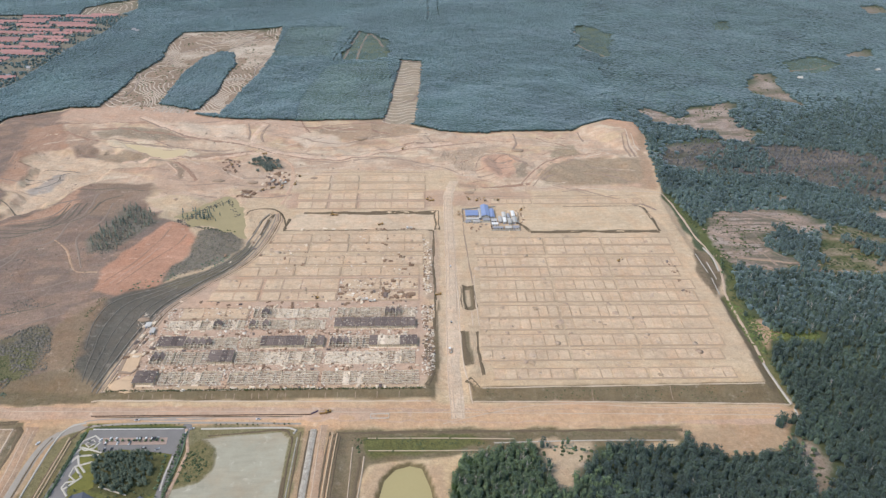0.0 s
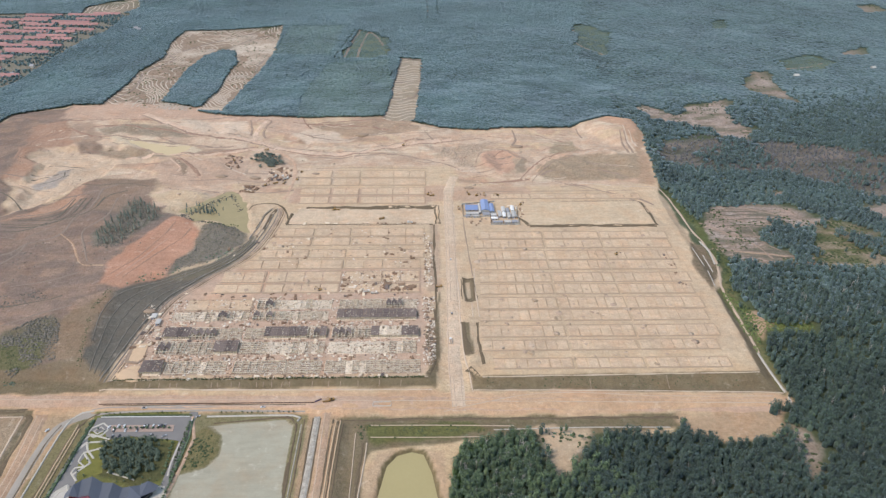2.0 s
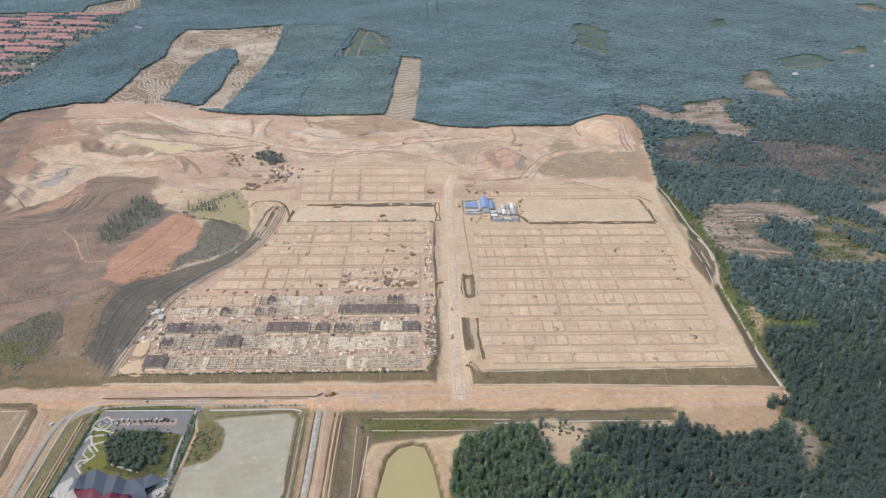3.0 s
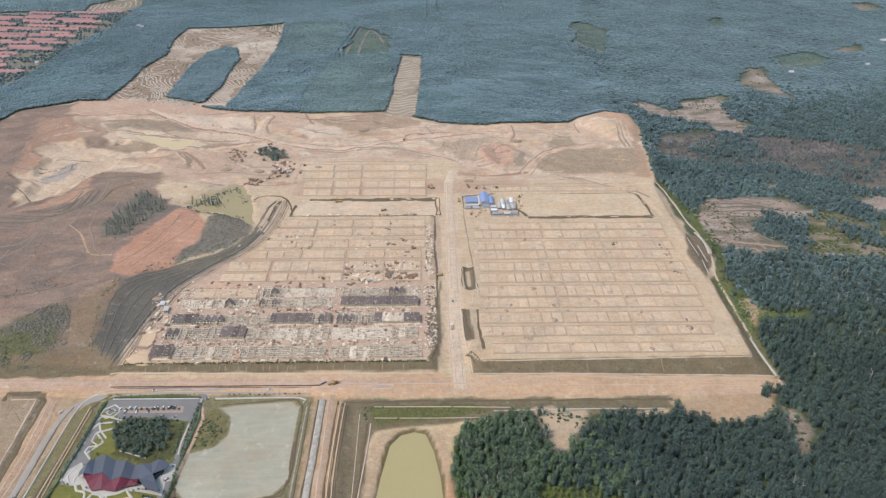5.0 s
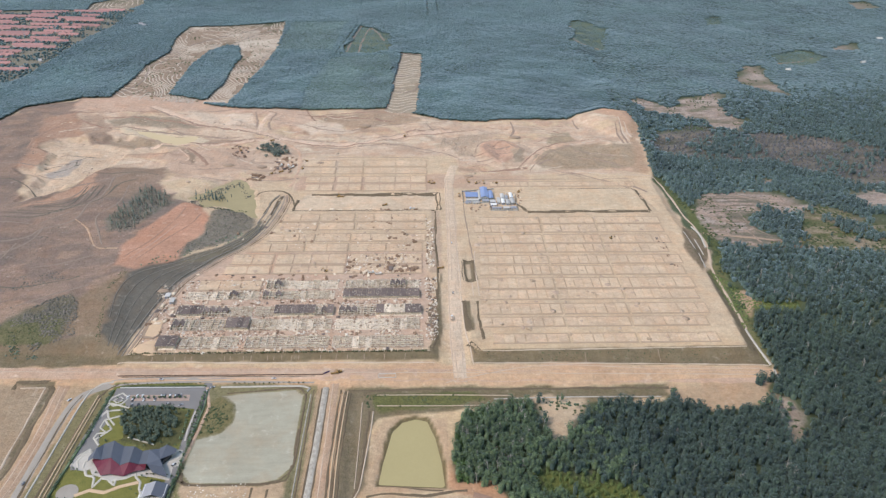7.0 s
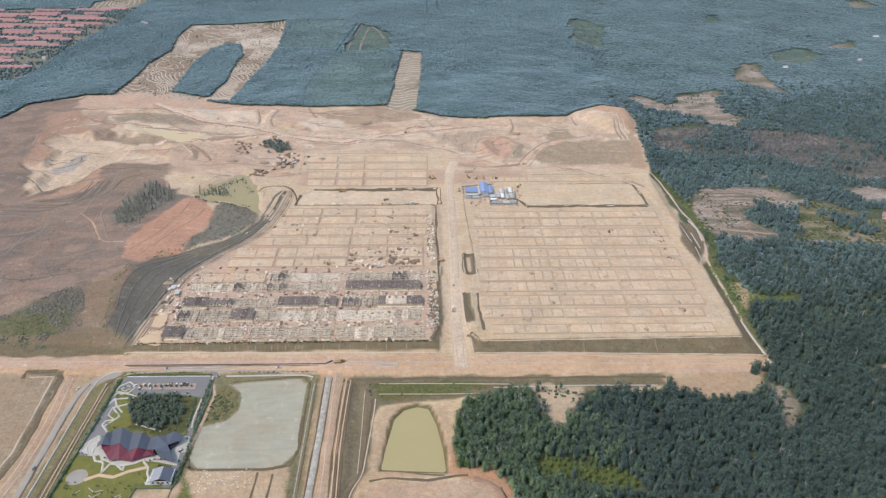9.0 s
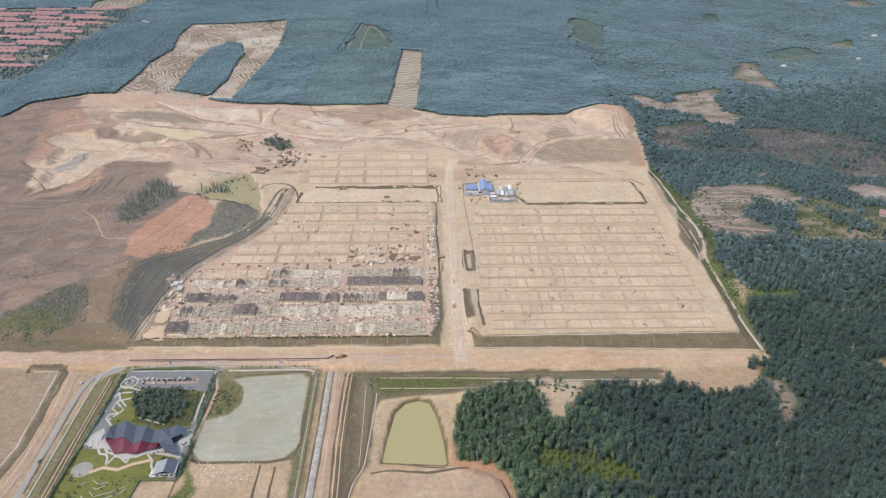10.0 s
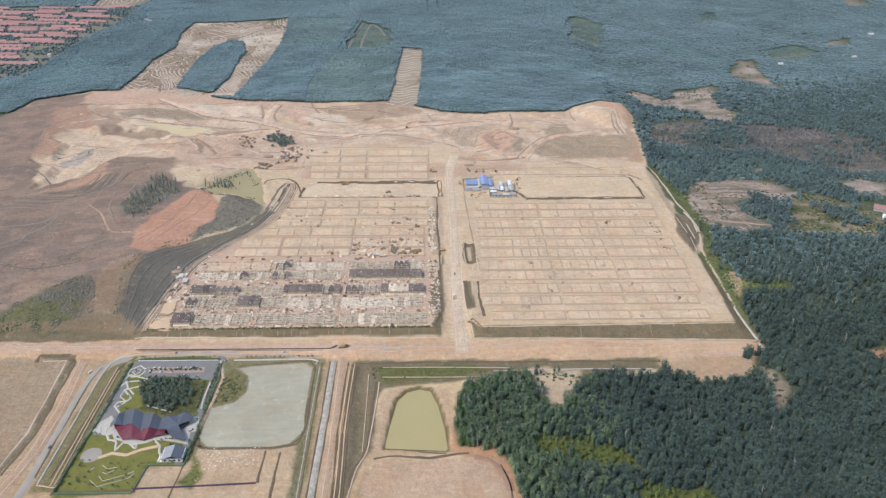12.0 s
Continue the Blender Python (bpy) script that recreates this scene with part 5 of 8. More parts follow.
def in_view(x, y, pad=40):
    """The stretch of country that the camera overlooks."""
    return (np.abs(x) < 0.60 * (y + 110) + 60 + pad + 45 * (y < 820)) & (y > 285) & (y < 2330)


def cleared(x, y, soft=0.0):
    """True where no wood stands."""
    wx, wy = x + (fbm(x, y, 40, 71, 4) - 0.5) * 44, y + (fbm(x, y, 40, 77, 4) - 0.5) * 44
    c = inside(x, y, SITE) | inside(x, y, STRIP) | inside(x, y, TOWN) | inside(x, y, BARE_HILL)
    c |= inside(x, y, TERRACES) & ~inside(x, y, TONGUE)
    for pts in CLEARINGS + GRASSY[2:]:
        c |= inside(wx, wy, pts)
    c |= inside(x, y, [(345, 705), (370, 722), (360, 655), (384, 632), (362, 600), (355, 540), (352, 500), (344, 500)])
    c |= inside(x, y, [(350, 965), (366, 960), (382, 840), (384, 760), (372, 715), (340, 700)])
    c |= inside(x, y, [(238, 490), (244, 466), (262, 458), (270, 452), (312, 455), (330, 466), (345, 490)])
    c |= inside(x, y, [(628, 842), (690, 846), (680, 786), (628, 780)])
    return c


def trees(x, y, rng, lo, hi, crown_lo, crown_hi, squash=(0.8, 1.2)):
    z = height(x, y)
    size = rng.uniform(lo, hi, x.size)
    return np.c_[x, y, z + rng.uniform(crown_lo, crown_hi, x.size), size, rng.uniform(0, 6.28, x.size), rng.uniform(*squash, x.size)]


SMALL = [skirt(dome([5, 5], k, 0.34, 0.42, -0.15), 5) for k in range(9)]
FINE = [skirt(dome([3, 3], k + 20, 0.3, 0.34, -0.15), 3) for k in range(9)]
TUFT = [leafy(k + 40, 22, 0.28, 1) for k in range(9)]
LEAFY = [leafy(k, 68, 0.18, 1) for k in range(10)]

# even plantation rows in the north
x, y, rng = spots(-1400, 520, 1190, 1450, 3.7, 0.42, 1, rows=True)
x2, y2, rng = spots(-1400, 520, 1450, 2280, 4.6, 0.42, 4, rows=True)
x, y = np.concatenate([x, x2]), np.concatenate([y, y2])


def plantation_edge(x, y):
    """How far west of the ragged border between plantation and wild wood a place lies."""
    return np.interp(y, (1190, 1241, 1404, 1582, 1800, 2040, 2400), (300, 330, 366, 400, 372, 440, 470)) + (fbm(x, y, 70, 201, 4) - 0.5) * 150 - x


LANES = [[(21, 2330), (20, 1960)], [(46, 2330), (50, 2000)], [(-190, 1607), (-160, 1860)], [(-72, 1605), (-190, 1606)]]
lane_at = np.min([sd_line(x, y, pts) for pts in LANES], axis=0)
keep = in_view(x, y) & ~cleared(x, y) & (plantation_edge(x, y) > 0) & (lane_at > 1.8) & (rng.random(x.size) < 0.985)
x, y = x[keep], y[keep]
mid = inside(x, y, [(-222, 1246), (-230, 1352), (-199, 1571), (-72, 1595), (-56, 1446), (-62, 1250)]) | (inside(x, y, [(-330, 1640), (-200, 1640), (-190, 1900), (-330, 1900)]))
# crowns pressed flat and low to mute contrast, as haze would
scatter("plantation", FINE, trees(x[~mid], y[~mid], rng, 4.3, 5.3, 3.2, 3.4, (0.14, 0.26)), M_RUBBER, "dense dark green plantation trees in rows, tinted blue for haze", "plantation", smooth=True)
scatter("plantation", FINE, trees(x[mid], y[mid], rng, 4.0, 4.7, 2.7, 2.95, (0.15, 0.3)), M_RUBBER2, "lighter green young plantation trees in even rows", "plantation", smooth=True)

# wild wood in the east, mixed and gappy
x, y, rng = spots(260, 1500, 560, 2330, 5.2, 0.5, 2)
far = y + rng.uniform(-150, 150, x.size) > 1170 + 0.25 * (x - 400)
keep = in_view(x, y) & ~cleared(x, y) & ((plantation_edge(x, y) < 0) | (y < 1190))
thin = fbm(x, y, 150, 91, 4)
mixed = fbm(x, y, 60, 99, 4)
purple = (mixed + rng.uniform(-0.14, 0.14, x.size) > 0.45) & inside(x + (mixed - 0.5) * 120, y + (fbm(x, y, 60, 98, 3) - 0.5) * 90, HEATH)
keep &= rng.random(x.size) < np.where(thin > 0.6, 0.8, 0.99)
keep &= ~purple | (rng.random(x.size) < 0.75)
keep &= ~inside(x, y, SPARSE) | (fbm(x, y, 26, 97, 3) > 0.53)
for far_part, tmpl in ((True, SMALL), (False, TUFT)):
    k = keep & (far == far_part)
    k &= ~purple
    low = rng.random(x.size) > ramp(y, 540, 820)
    if far_part:
        # far crowns are flattened and take the bluish sheen, in place of haze
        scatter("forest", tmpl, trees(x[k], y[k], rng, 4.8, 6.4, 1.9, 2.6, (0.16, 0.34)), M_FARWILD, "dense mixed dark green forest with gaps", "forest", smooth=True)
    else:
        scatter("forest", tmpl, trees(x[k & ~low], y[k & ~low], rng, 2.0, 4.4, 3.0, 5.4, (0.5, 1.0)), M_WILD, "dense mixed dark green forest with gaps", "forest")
        scatter("forest", tmpl, trees(x[k & low], y[k & low], rng, 2.0, 4.4, 3, 5.6, (0.7, 1.2)), M_EAST, "dense mixed green forest on low ground", "forest")
ux, uy, urng = spots(340, 1100, 640, 1240, 7.0, 0.5, 36)
under = in_view(ux, uy) & ~cleared(ux, uy) & ~inside(ux, uy, SPARSE) & ~inside(ux, uy, HEATH) & (urng.random(ux.size) < 0.9) & (uy + (fbm(ux, uy, 70, 231, 4) - 0.5) * 320 < 1130)
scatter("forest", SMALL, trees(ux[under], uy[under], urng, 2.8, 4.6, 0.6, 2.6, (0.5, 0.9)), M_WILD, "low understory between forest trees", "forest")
k = keep & purple
scatter("forest", TUFT, trees(x[k], y[k], rng, 1.4, 2.8, 0.3, 1.8, (0.6, 1.0)), M_DEAD, "brownish dry scrub trees in the forest", "forest")

# wood close to the site in the south-east
x, y, rng = spots(15, 590, 280, 560, 5.0, 0.5, 3)
keep = in_view(x, y) & ~cleared(x, y) & ((x < 340) | (y < 560)) & (rng.random(x.size) < 0.95)
# share of darkened leaves grows eastward, imitating the dimming there
dark = rng.random(x.size) < ramp(x, 70, 210)
gx, gy = x + (fbm(x, y, 18, 211, 3) - 0.5) * 26, y + (fbm(x, y, 18, 214, 3) - 0.5) * 26
glade = (inside(gx, gy, GRASSY[0]) | inside(gx, gy, GRASSY[1])) & keep
scatter("forest", LEAFY, trees(x[glade], y[glade], rng, 1.6, 3.2, 0.6, 2.4, (0.6, 1.2)), M_LIME, "low yellow-green young trees in a forest glade", "forest")
keep &= ~glade
for k, mat, words in ((keep & ~dark, M_NEAR, "dense broad-leaved green forest trees"), (keep & dark, M_EAST, "dense dark green forest trees")):
    scatter("forest", LEAFY, trees(x[k], y[k], rng, 2.4, 4.8, 2.6, 6.4, (0.8, 1.4)), mat, words, "forest")


x, y, rng = spots(20, 590, 290, 560, 13.0, 0.5, 33)
keep = in_view(x, y) & ~cleared(x, y) & (rng.random(x.size) < 0.7) & ~(inside(x, y, GRASSY[0]) | inside(x, y, GRASSY[1]))
for k, mat in ((keep & (x < 130), M_NEAR), (keep & (x >= 130), M_EAST)):
    scatter("forest", LEAFY, trees(x[k], y[k], rng, 3.6, 5.4, 4.0, 6.5, (0.7, 1.1)), mat, "taller broad crowns standing out of the forest", "forest")


# pale dead snags among the living trees
def snag(seed):
    rng = np.random.default_rng(seed)
    bm = bmesh.new()
    bmesh.ops.create_cone(bm, cap_ends=True, segments=5, radius1=0.35, radius2=0.12, depth=13, matrix=pose(0, 0, 6.5))
    for k in range(6):
        limb = bmesh.ops.create_cone(bm, cap_ends=True, segments=4, radius1=0.16, radius2=0.05, depth=4.5)
        m = pose(0, 0, 6 + k * 1.1, 0, 0, rng.uniform(0, 360)) @ pose(0, 0, 0, 0, rng.uniform(25, 55), 0) @ pose(0, 0, 2.1)
        bmesh.ops.transform(bm, matrix=m, verts=limb["verts"])
    me = bpy.data.meshes.new("snag")
    bm.to_mesh(me)
    bm.free()
    me.materials.append(M_SNAG)
    return me


M_SNAG = material("bleached_wood", (0.42, 0.39, 0.35), (0.30, 0.27, 0.24), 2, 0.9, 0.3, fine=0.3)
SNAGS = [snag(k) for k in range(3)]
for _ in range(90):
    x, y = random.choice(((random.uniform(25, 330), random.uniform(310, 465)), (random.uniform(350, 520), random.uniform(420, 760)), (random.uniform(24, 90), random.uniform(370, 460))))
    if not cleared(np.array([x]), np.array([y]))[0]:
        ob = tagged(new("dead_tree", random.choice(SNAGS)), "pale leafless dead tree among green forest", "tree", "dead trees in the forest")
        s = random.uniform(0.8, 1.15)
        ob.matrix_world = pose(x, y, float(height(np.array([x]), np.array([y]))[0]) - 0.2, random.gauss(0, 4), random.gauss(0, 4), random.uniform(0, 360)) @ Matrix.Diagonal((s, s, s, 1))


# ---- terraces of houses going up: units 6.9 m wide side by side ----
UNIT, DEPTH = 6.9, 15.0
M_DUSTY = material("dusty_slab", (0.47, 0.36, 0.26), (0.30, 0.225, 0.16), 4, 0.9, 0.2, fine=0.5, by="object")


def unit_meshes():
    w, d = UNIT, DEPTH
    out = {}

    def keep(name, bm, mat):
        me = bpy.data.meshes.new(name)
        bm.to_mesh(me)
        bm.free()
        me.materials.append(mat)
        out[name] = me

    keep("slab", boxes((-w / 2 + 0.05, w / 2 - 0.05, -d / 2, d / 2, -0.6, 0.35), (-w / 2 + 0.1, w / 2 - 0.1, -d / 2 - 1.6, -d / 2 - 0.05, -0.6, 0.2)), M_WHITE)
    keep("dusty_slab", boxes((-w / 2 + 0.05, w / 2 - 0.05, -d / 2, d / 2, -0.6, 0.35), (-w / 2 + 0.1, w / 2 - 0.1, -d / 2 - 1.6, -d / 2 - 0.05, -0.6, 0.2)), M_DUSTY)
    keep("roof_slab", prism([(-w / 2 + 0.06, -7.6), (w / 2 - 0.06, -7.6), (w / 2 - 0.06, 7.4), (1.2, 7.4), (1.2, 2.5), (-1.2, 2.5), (-1.2, 7.4), (-w / 2 + 0.06, 7.4)], 3.55, 3.78), M_WHITE)
    keep("ground_beam", boxes(*[(-w / 2 + 0.1, w / 2 - 0.1, y - 0.15, y + 0.15, 0.354, 0.65) for y in (-7.2, -2.5, 2.2, 7.2)],
                              (-0.4, -0.1, -7.0, 7.0, 0.354, 0.62)), M_WALL)
    keep("party_wall", boxes((-w / 2 - 0.12, -w / 2 + 0.12, -d / 2, d / 2, 0.354, 3.2)), M_WALL)
    keep("cross_wall", boxes((-w / 2 + 0.13, -1.4, -0.1, 0.1, 0.354, 3.0), (-0.3, w / 2 - 0.13, -0.1, 0.1, 0.354, 3.0), (-1.42, -0.28, -0.098, 0.098, 2.4, 2.99)), M_WALL)
    keep("wall_stub", boxes((-1.0, 1.0, -0.12, 0.12, 0.354, 1.6)), M_WALL)
    keep("column", boxes((-0.15, 0.15, -0.15, 0.15, 0.354, 3.5)), M_WALL)
    keep("floor_beam", boxes((-w / 2 + 0.05, w / 2 - 0.05, -0.13, 0.13, 3.1, 3.5)), M_WALL)
    keep("long_beam", boxes((-0.13, 0.13, -7.2, 7.2, 3.15, 3.55)), M_WALL)
    profile = [(-d / 2 - 0.4, 3.55), (d / 2 + 0.2, 3.55), (d / 2 + 0.2, 3.74)]
    for y in (6, 3, 0, -3, -6):
        profile += [(y + 0.09, 3.74), (y + 0.09, 3.98), (y - 0.09, 3.98), (y - 0.09, 3.74)]
    ribbed = prism(profile + [(-d / 2 - 0.4, 3.74)], -w / 2 + 0.1, w / 2 - 0.1)
    bmesh.ops.transform(ribbed, matrix=Matrix(((0, 0, 1, 0), (1, 0, 0, 0), (0, 1, 0, 0), (0, 0, 0, 1))), verts=ribbed.verts)
    keep("deck", ribbed, M_DECK)
    keep("half_deck", prism([(-3.2, -5), (-1.7, -5), (-1.7, -0.8), (0, -0.8), (0, -2.9), (1.7, -2.9), (1.7, -5), (3.2, -5), (3.2, 2), (1.7, 2), (1.7, 4.1), (0, 4.1), (0, 6.2), (-1.7, 6.2), (-1.7, 2), (-3.2, 2)], 3.58, 3.7), M_DECK)
    keep("steel_prop", boxes((-0.1, 0.1, -0.1, 0.1, 0.36, 3.55)), M_PROP)
    return out


UNITS = unit_meshes()
STAGES = {
    "slab": ("slab", "ground_beam"),
    "walls": ("dusty_slab", "party_wall", "cross_wall"),
    "frame": ("dusty_slab", "party_wall", "columns", "floor_beam"),
    "deck": ("slab", "cross_wall", "columns", "deck", "steel_prop"),
    "poured": ("slab", "cross_wall", "columns", "roof_slab", "steel_prop"),
}


SPREAD = {"cross_wall": [(0, y) for y in (-7.2, -4.4, -1.6, 1.3, 4.3, 7.2)], "floor_beam": [(0, y) for y in (-7.2, -3.6, 0, 3.6, 7.2)],
          "steel_prop": [(x, y) for x in (-2.6, -0.9, 0.9, 2.6) for y in (-7.3,)]}


def terrace_block(y0, y1, runs):
    """One terrace: runs of units given as x0, x1, stage."""
    x0, x1 = runs[0][0], runs[-1][1]
    cy = (y0 + y1) / 2
    kinds = {r[2] for r in runs}
    words = "with dark formwork decks" if "deck" in kinds else "as pale slabs and walls"
    block = thing("terrace_block", "unfinished concrete terrace houses " + words, "building", ((x0 + x1) / 2, cy, h1((x0 + x1) / 2, cy)), group="terraces being built")
    deep = (y1 - y0 - 2.6) / (DEPTH + 1.6)
    for a, b, stage in runs:
        n = max(1, round((b - a) / UNIT))
        w = (b - a) / n
        for i in range(n):
            at = (a + w * (i + 0.5) - (x0 + x1) / 2, 0.5, random.uniform(-0.05, 0.05))
            size = (w / UNIT, deep, 1)
            st = stage
            if stage == "walls" and random.random() < 0.08:
                st = "slab"
            if stage == "slab" and random.random() < 0.12:
                st = "walls"
            if st in ("walls", "slab"):
                for _ in range(2):
                    stub = put("wall_stub", UNITS["wall_stub"], None, (at[0] + random.uniform(-2.6, 2.6), at[1] + random.uniform(-6, 6), at[2]), random.choice((0, 90)), block, (random.uniform(0.5, 1.6), 1, random.uniform(0.4, 1.1)))
            if st == "frame" and random.random() < 0.8:
                put("half_deck", UNITS["half_deck"], None, at, 0, block, size)
            for name in STAGES[st]:
                if name == "columns":
                    for x in (-3.3, 0.0, 3.3):
                        for y in (-7.2, 7.2):
                            put("column", UNITS["column"], None, (at[0] + x * w / UNIT, at[1] + y * deep, at[2]), 0, block)
                elif name in SPREAD:
                    for x, y in SPREAD[name]:
                        tall = random.uniform(0.3, 0.75) if name == "cross_wall" and st == "walls" else 1
                        put(name, UNITS[name], None, (at[0] + x * w / UNIT, at[1] + y * deep, at[2]), 0, block, (size[0], 1, tall))
                    if name == "floor_beam":
                        for x in (-3.3, 0.0):
                            put("floor_beam", UNITS["long_beam"], None, (at[0] + x * w / UNIT, at[1], at[2]), 0, block, (1, deep, 1))
                else:
                    tall = random.uniform(0.3, 0.65) if name == "party_wall" and st == "walls" else 1
                    put("slab" if name == "dusty_slab" else name, UNITS[name], None, at, 0, block, (size[0], size[1], tall))


BLOCKS = (
        (634.5, 653, [(-271, -222, "slab"), (-222, -212, "frame"), (-212, -189, "walls")]),
        (634.5, 653, [(-184, -163, "frame"), (-163, -122, "walls"), (-122, -103, "slab")]),
        (634.0, 653.5, [(-93, -43, "deck"), (-43, -6, "deck")]),
        (655.5, 675, [(-183, -166, "frame"), (-166, -101, "slab")]),
        (655.5, 675, [(-92, -40, "walls"), (-40, -22, "frame"), (-22, -6, "walls")]),
        (602, 622, [(-272, -244, "deck"), (-244, -216, "frame"), (-216, -190, "walls")]),
        (602, 622, [(-187, -166, "walls"), (-166, -121, "deck"), (-121, -108, "frame"), (-108, -101, "deck")]),
        (602, 622, [(-95, -54, "frame"), (-54, -45, "deck"), (-45, -22, "poured"), (-22, -4, "deck")]),
        (577, 599, [(-271, -243, "frame"), (-243, -214, "walls"), (-214, -189, "deck")]),
        (577, 599, [(-187, -160, "walls"), (-160, -101, "slab")]),
        (577, 599, [(-97, -20, "slab"), (-20, -6, "walls")]),
        (546, 568, [(-278, -257, "deck"), (-254, -195, "walls")]),
        (546, 568, [(-187, -101, "walls")]),
        (546, 568, [(-97, -2, "walls")]))
for y0, y1, runs in BLOCKS:
    terrace_block(y0, y1, runs)


# ---- stacks and heaps lying about the works ----
def stack_mesh(name, n, mat, seed):
    """A rough stack: uneven top, steep sides, one piece."""
    rng = random.Random(seed)
    bm = bmesh.new()
    bmesh.ops.create_grid(bm, x_segments=4, y_segments=3, size=1)
    for v in bm.verts:
        edge = abs(v.co.x) > 0.99 or abs(v.co.y) > 0.99
        v.co.x, v.co.y = v.co.x * 1.9 + rng.uniform(-0.15, 0.15), v.co.y * 1.1 + rng.uniform(-0.1, 0.1)
        v.co.z = rng.uniform(0.5, 1.3)
        if edge:
            v.co.z *= 0.8
    rim = [e for e in bm.edges if e.is_boundary]
    low = bmesh.ops.extrude_edge_only(bm, edges=rim)
    for v in (q for q in low["geom"] if isinstance(q, bmesh.types.BMVert)):
        v.co.z = -0.3
    me = bpy.data.meshes.new(name)
    bm.to_mesh(me)
    bm.free()
    me.materials.append(mat)
    return me


STACKS = [("lumber_pack", "dark bundle of sawn timber on bare earth", [stack_mesh("lumber_pack", 5, M_TIMBER, k) for k in range(4)]),
          ("pallet", "pale loaded cement block pallet on earth", [stack_mesh("pallet", 4, M_WHITE, k + 9) for k in range(4)]),
          ("formwork_panel", "dark used formwork panel lying on earth", [stack_mesh("formwork_panel", 5, M_DECK, k + 20) for k in range(4)])]


def lay_stacks(count, x0, x1, y0, y1, weights, big=(0.7, 1.6), avoid=()):
    for _ in range(count):
        x, y = random.uniform(x0, x1), random.uniform(y0, y1)
        name, label, meshes = random.choices(STACKS, weights)[0]
        ob = tagged(new(name, random.choice(meshes)), label, "building materials", "stacks on the building site")
        s = random.uniform(*big)
        ob.matrix_world = pose(x, y, h1(x, y) + 0.02, 0, 0, random.choice((0, 90)) + random.gauss(0, 12)) @ Matrix.Diagonal((s, s, s, 1))


for y0, y1, n in ((624, 633, 34), (569, 576, 36), (676, 689, 44), (541.5, 545, 26), (599.5, 601.5, 10), (653.3, 655, 8)):
    lay_stacks(n, -270, -4, y0, y1, (4, 4, 1), (0.5, 1.3))
lay_stacks(56, 1, 13, 566, 680, (5, 3, 3), (0.45, 1.0))
lay_stacks(30, 4, 13, 690, 800, (2, 6, 1), (0.45, 1.0))
lay_stacks(46, -92, -6, 690, 735, (6, 2, 1), (0.6, 1.5))
lay_stacks(16, -46, -6, 691, 706, (8, 0, 4), (1.2, 2.2))
lay_stacks(18, -70, -10, 742, 836, (5, 2, 1))
lay_stacks(14, -160, -10, 854, 858, (5, 2, 1))
lay_stacks(18, -300, -275, 590, 660, (2, 5, 1), (0.9, 1.8))
lay_stacks(14, -250, -130, 765, 830, (5, 2, 1))
lay_stacks(12, 300, 312, 700, 775, (3, 0, 1))
lay_stacks(8, 120, 134, 860, 905, (2, 3, 1))
lay_stacks(30, -310, -282, 1035, 1085, (6, 1, 2), (0.7, 1.5))
lay_stacks(40, -235, -196, 985, 1030, (6, 1, 3), (0.7, 1.6))
lay_stacks(16, -262, -236, 945, 965, (6, 1, 2), (1.0, 2.4))

# rubble between the rows: broken bits too many to count
rng = np.random.default_rng(77)
bits = []
for x0, x1, y0, y1, n in ((-275, -3, 541, 676, 9000), (-95, -4, 688, 735, 900), (1, 14, 560, 690, 900), (3, 13, 690, 830, 500), (-305, -270, 560, 670, 500), (-190, 0, 740, 840, 500)):
    bits.append(np.c_[rng.uniform(x0, x1, n), rng.uniform(y0, y1, n)])
bits = np.concatenate(bits)
clump = fbm(bits[:, 0], bits[:, 1], 14, 12, 3)
bits = bits[clump > 0.43]
PEBBLE = [dome([4, 4], k + 60, 0.4, 0.7) for k in range(4)]
rows = np.c_[bits, height(bits[:, 0], bits[:, 1]) + 0.05, rng.gamma(2.0, 0.22, len(bits)) + 0.2, rng.uniform(0, 6.28, len(bits)), rng.uniform(0.5, 1.1, len(bits))]
half = rng.random(len(rows)) < 0.5
scatter("rubble", PEBBLE, rows[half], M_LITTER, "pale rubble and broken blocks strewn over earth", "rubble")
scatter("rubble", PEBBLE, rows[~half], M_TIMBER, "brown offcuts and clods strewn over earth", "rubble")


# sawn sticks, steel and bits of formwork strewn over slabs and decks
STICK = [(np.array([(sx * l, sy * 0.32, sz * 0.2) for sx in (-1, 1) for sy in (-1, 1) for sz in (0, 1)], float),
          np.array([(0, 1, 3), (0, 3, 2), (4, 6, 7), (4, 7, 5), (1, 5, 7), (1, 7, 3), (0, 2, 6), (0, 6, 4), (2, 3, 7), (2, 7, 6)])) for l in (0.6, 1.0, 1.6)]
spots_on = []
for y0, y1, runs in BLOCKS:
    for a, b, stage in runs:
        n = int((b - a) * (y1 - y0) * (0.09 if stage == "deck" else 0.34))
        top = 3.8 if stage in ("deck", "poured") else 0.66
        spots_on.append(np.c_[rng.uniform(a, b, n), rng.uniform(y0 + 1, y1 - 1, n), np.full(n, top)])
spots_on = np.concatenate(spots_on)
z = height(spots_on[:, 0], spots_on[:, 1]) + spots_on[:, 2]
rows = np.c_[spots_on[:, :2], z, rng.gamma(3.0, 0.12, len(z)) + 0.2, rng.choice((0.0, 1.57), len(z)) + rng.normal(0, 0.25, len(z)), rng.uniform(0.8, 3.0, len(z))]
which = rng.random(len(z))
scatter("site_litter", STICK, rows[which < 0.3], M_TIMBER, "dark offcuts strewn over slabs and decks", "rubble")
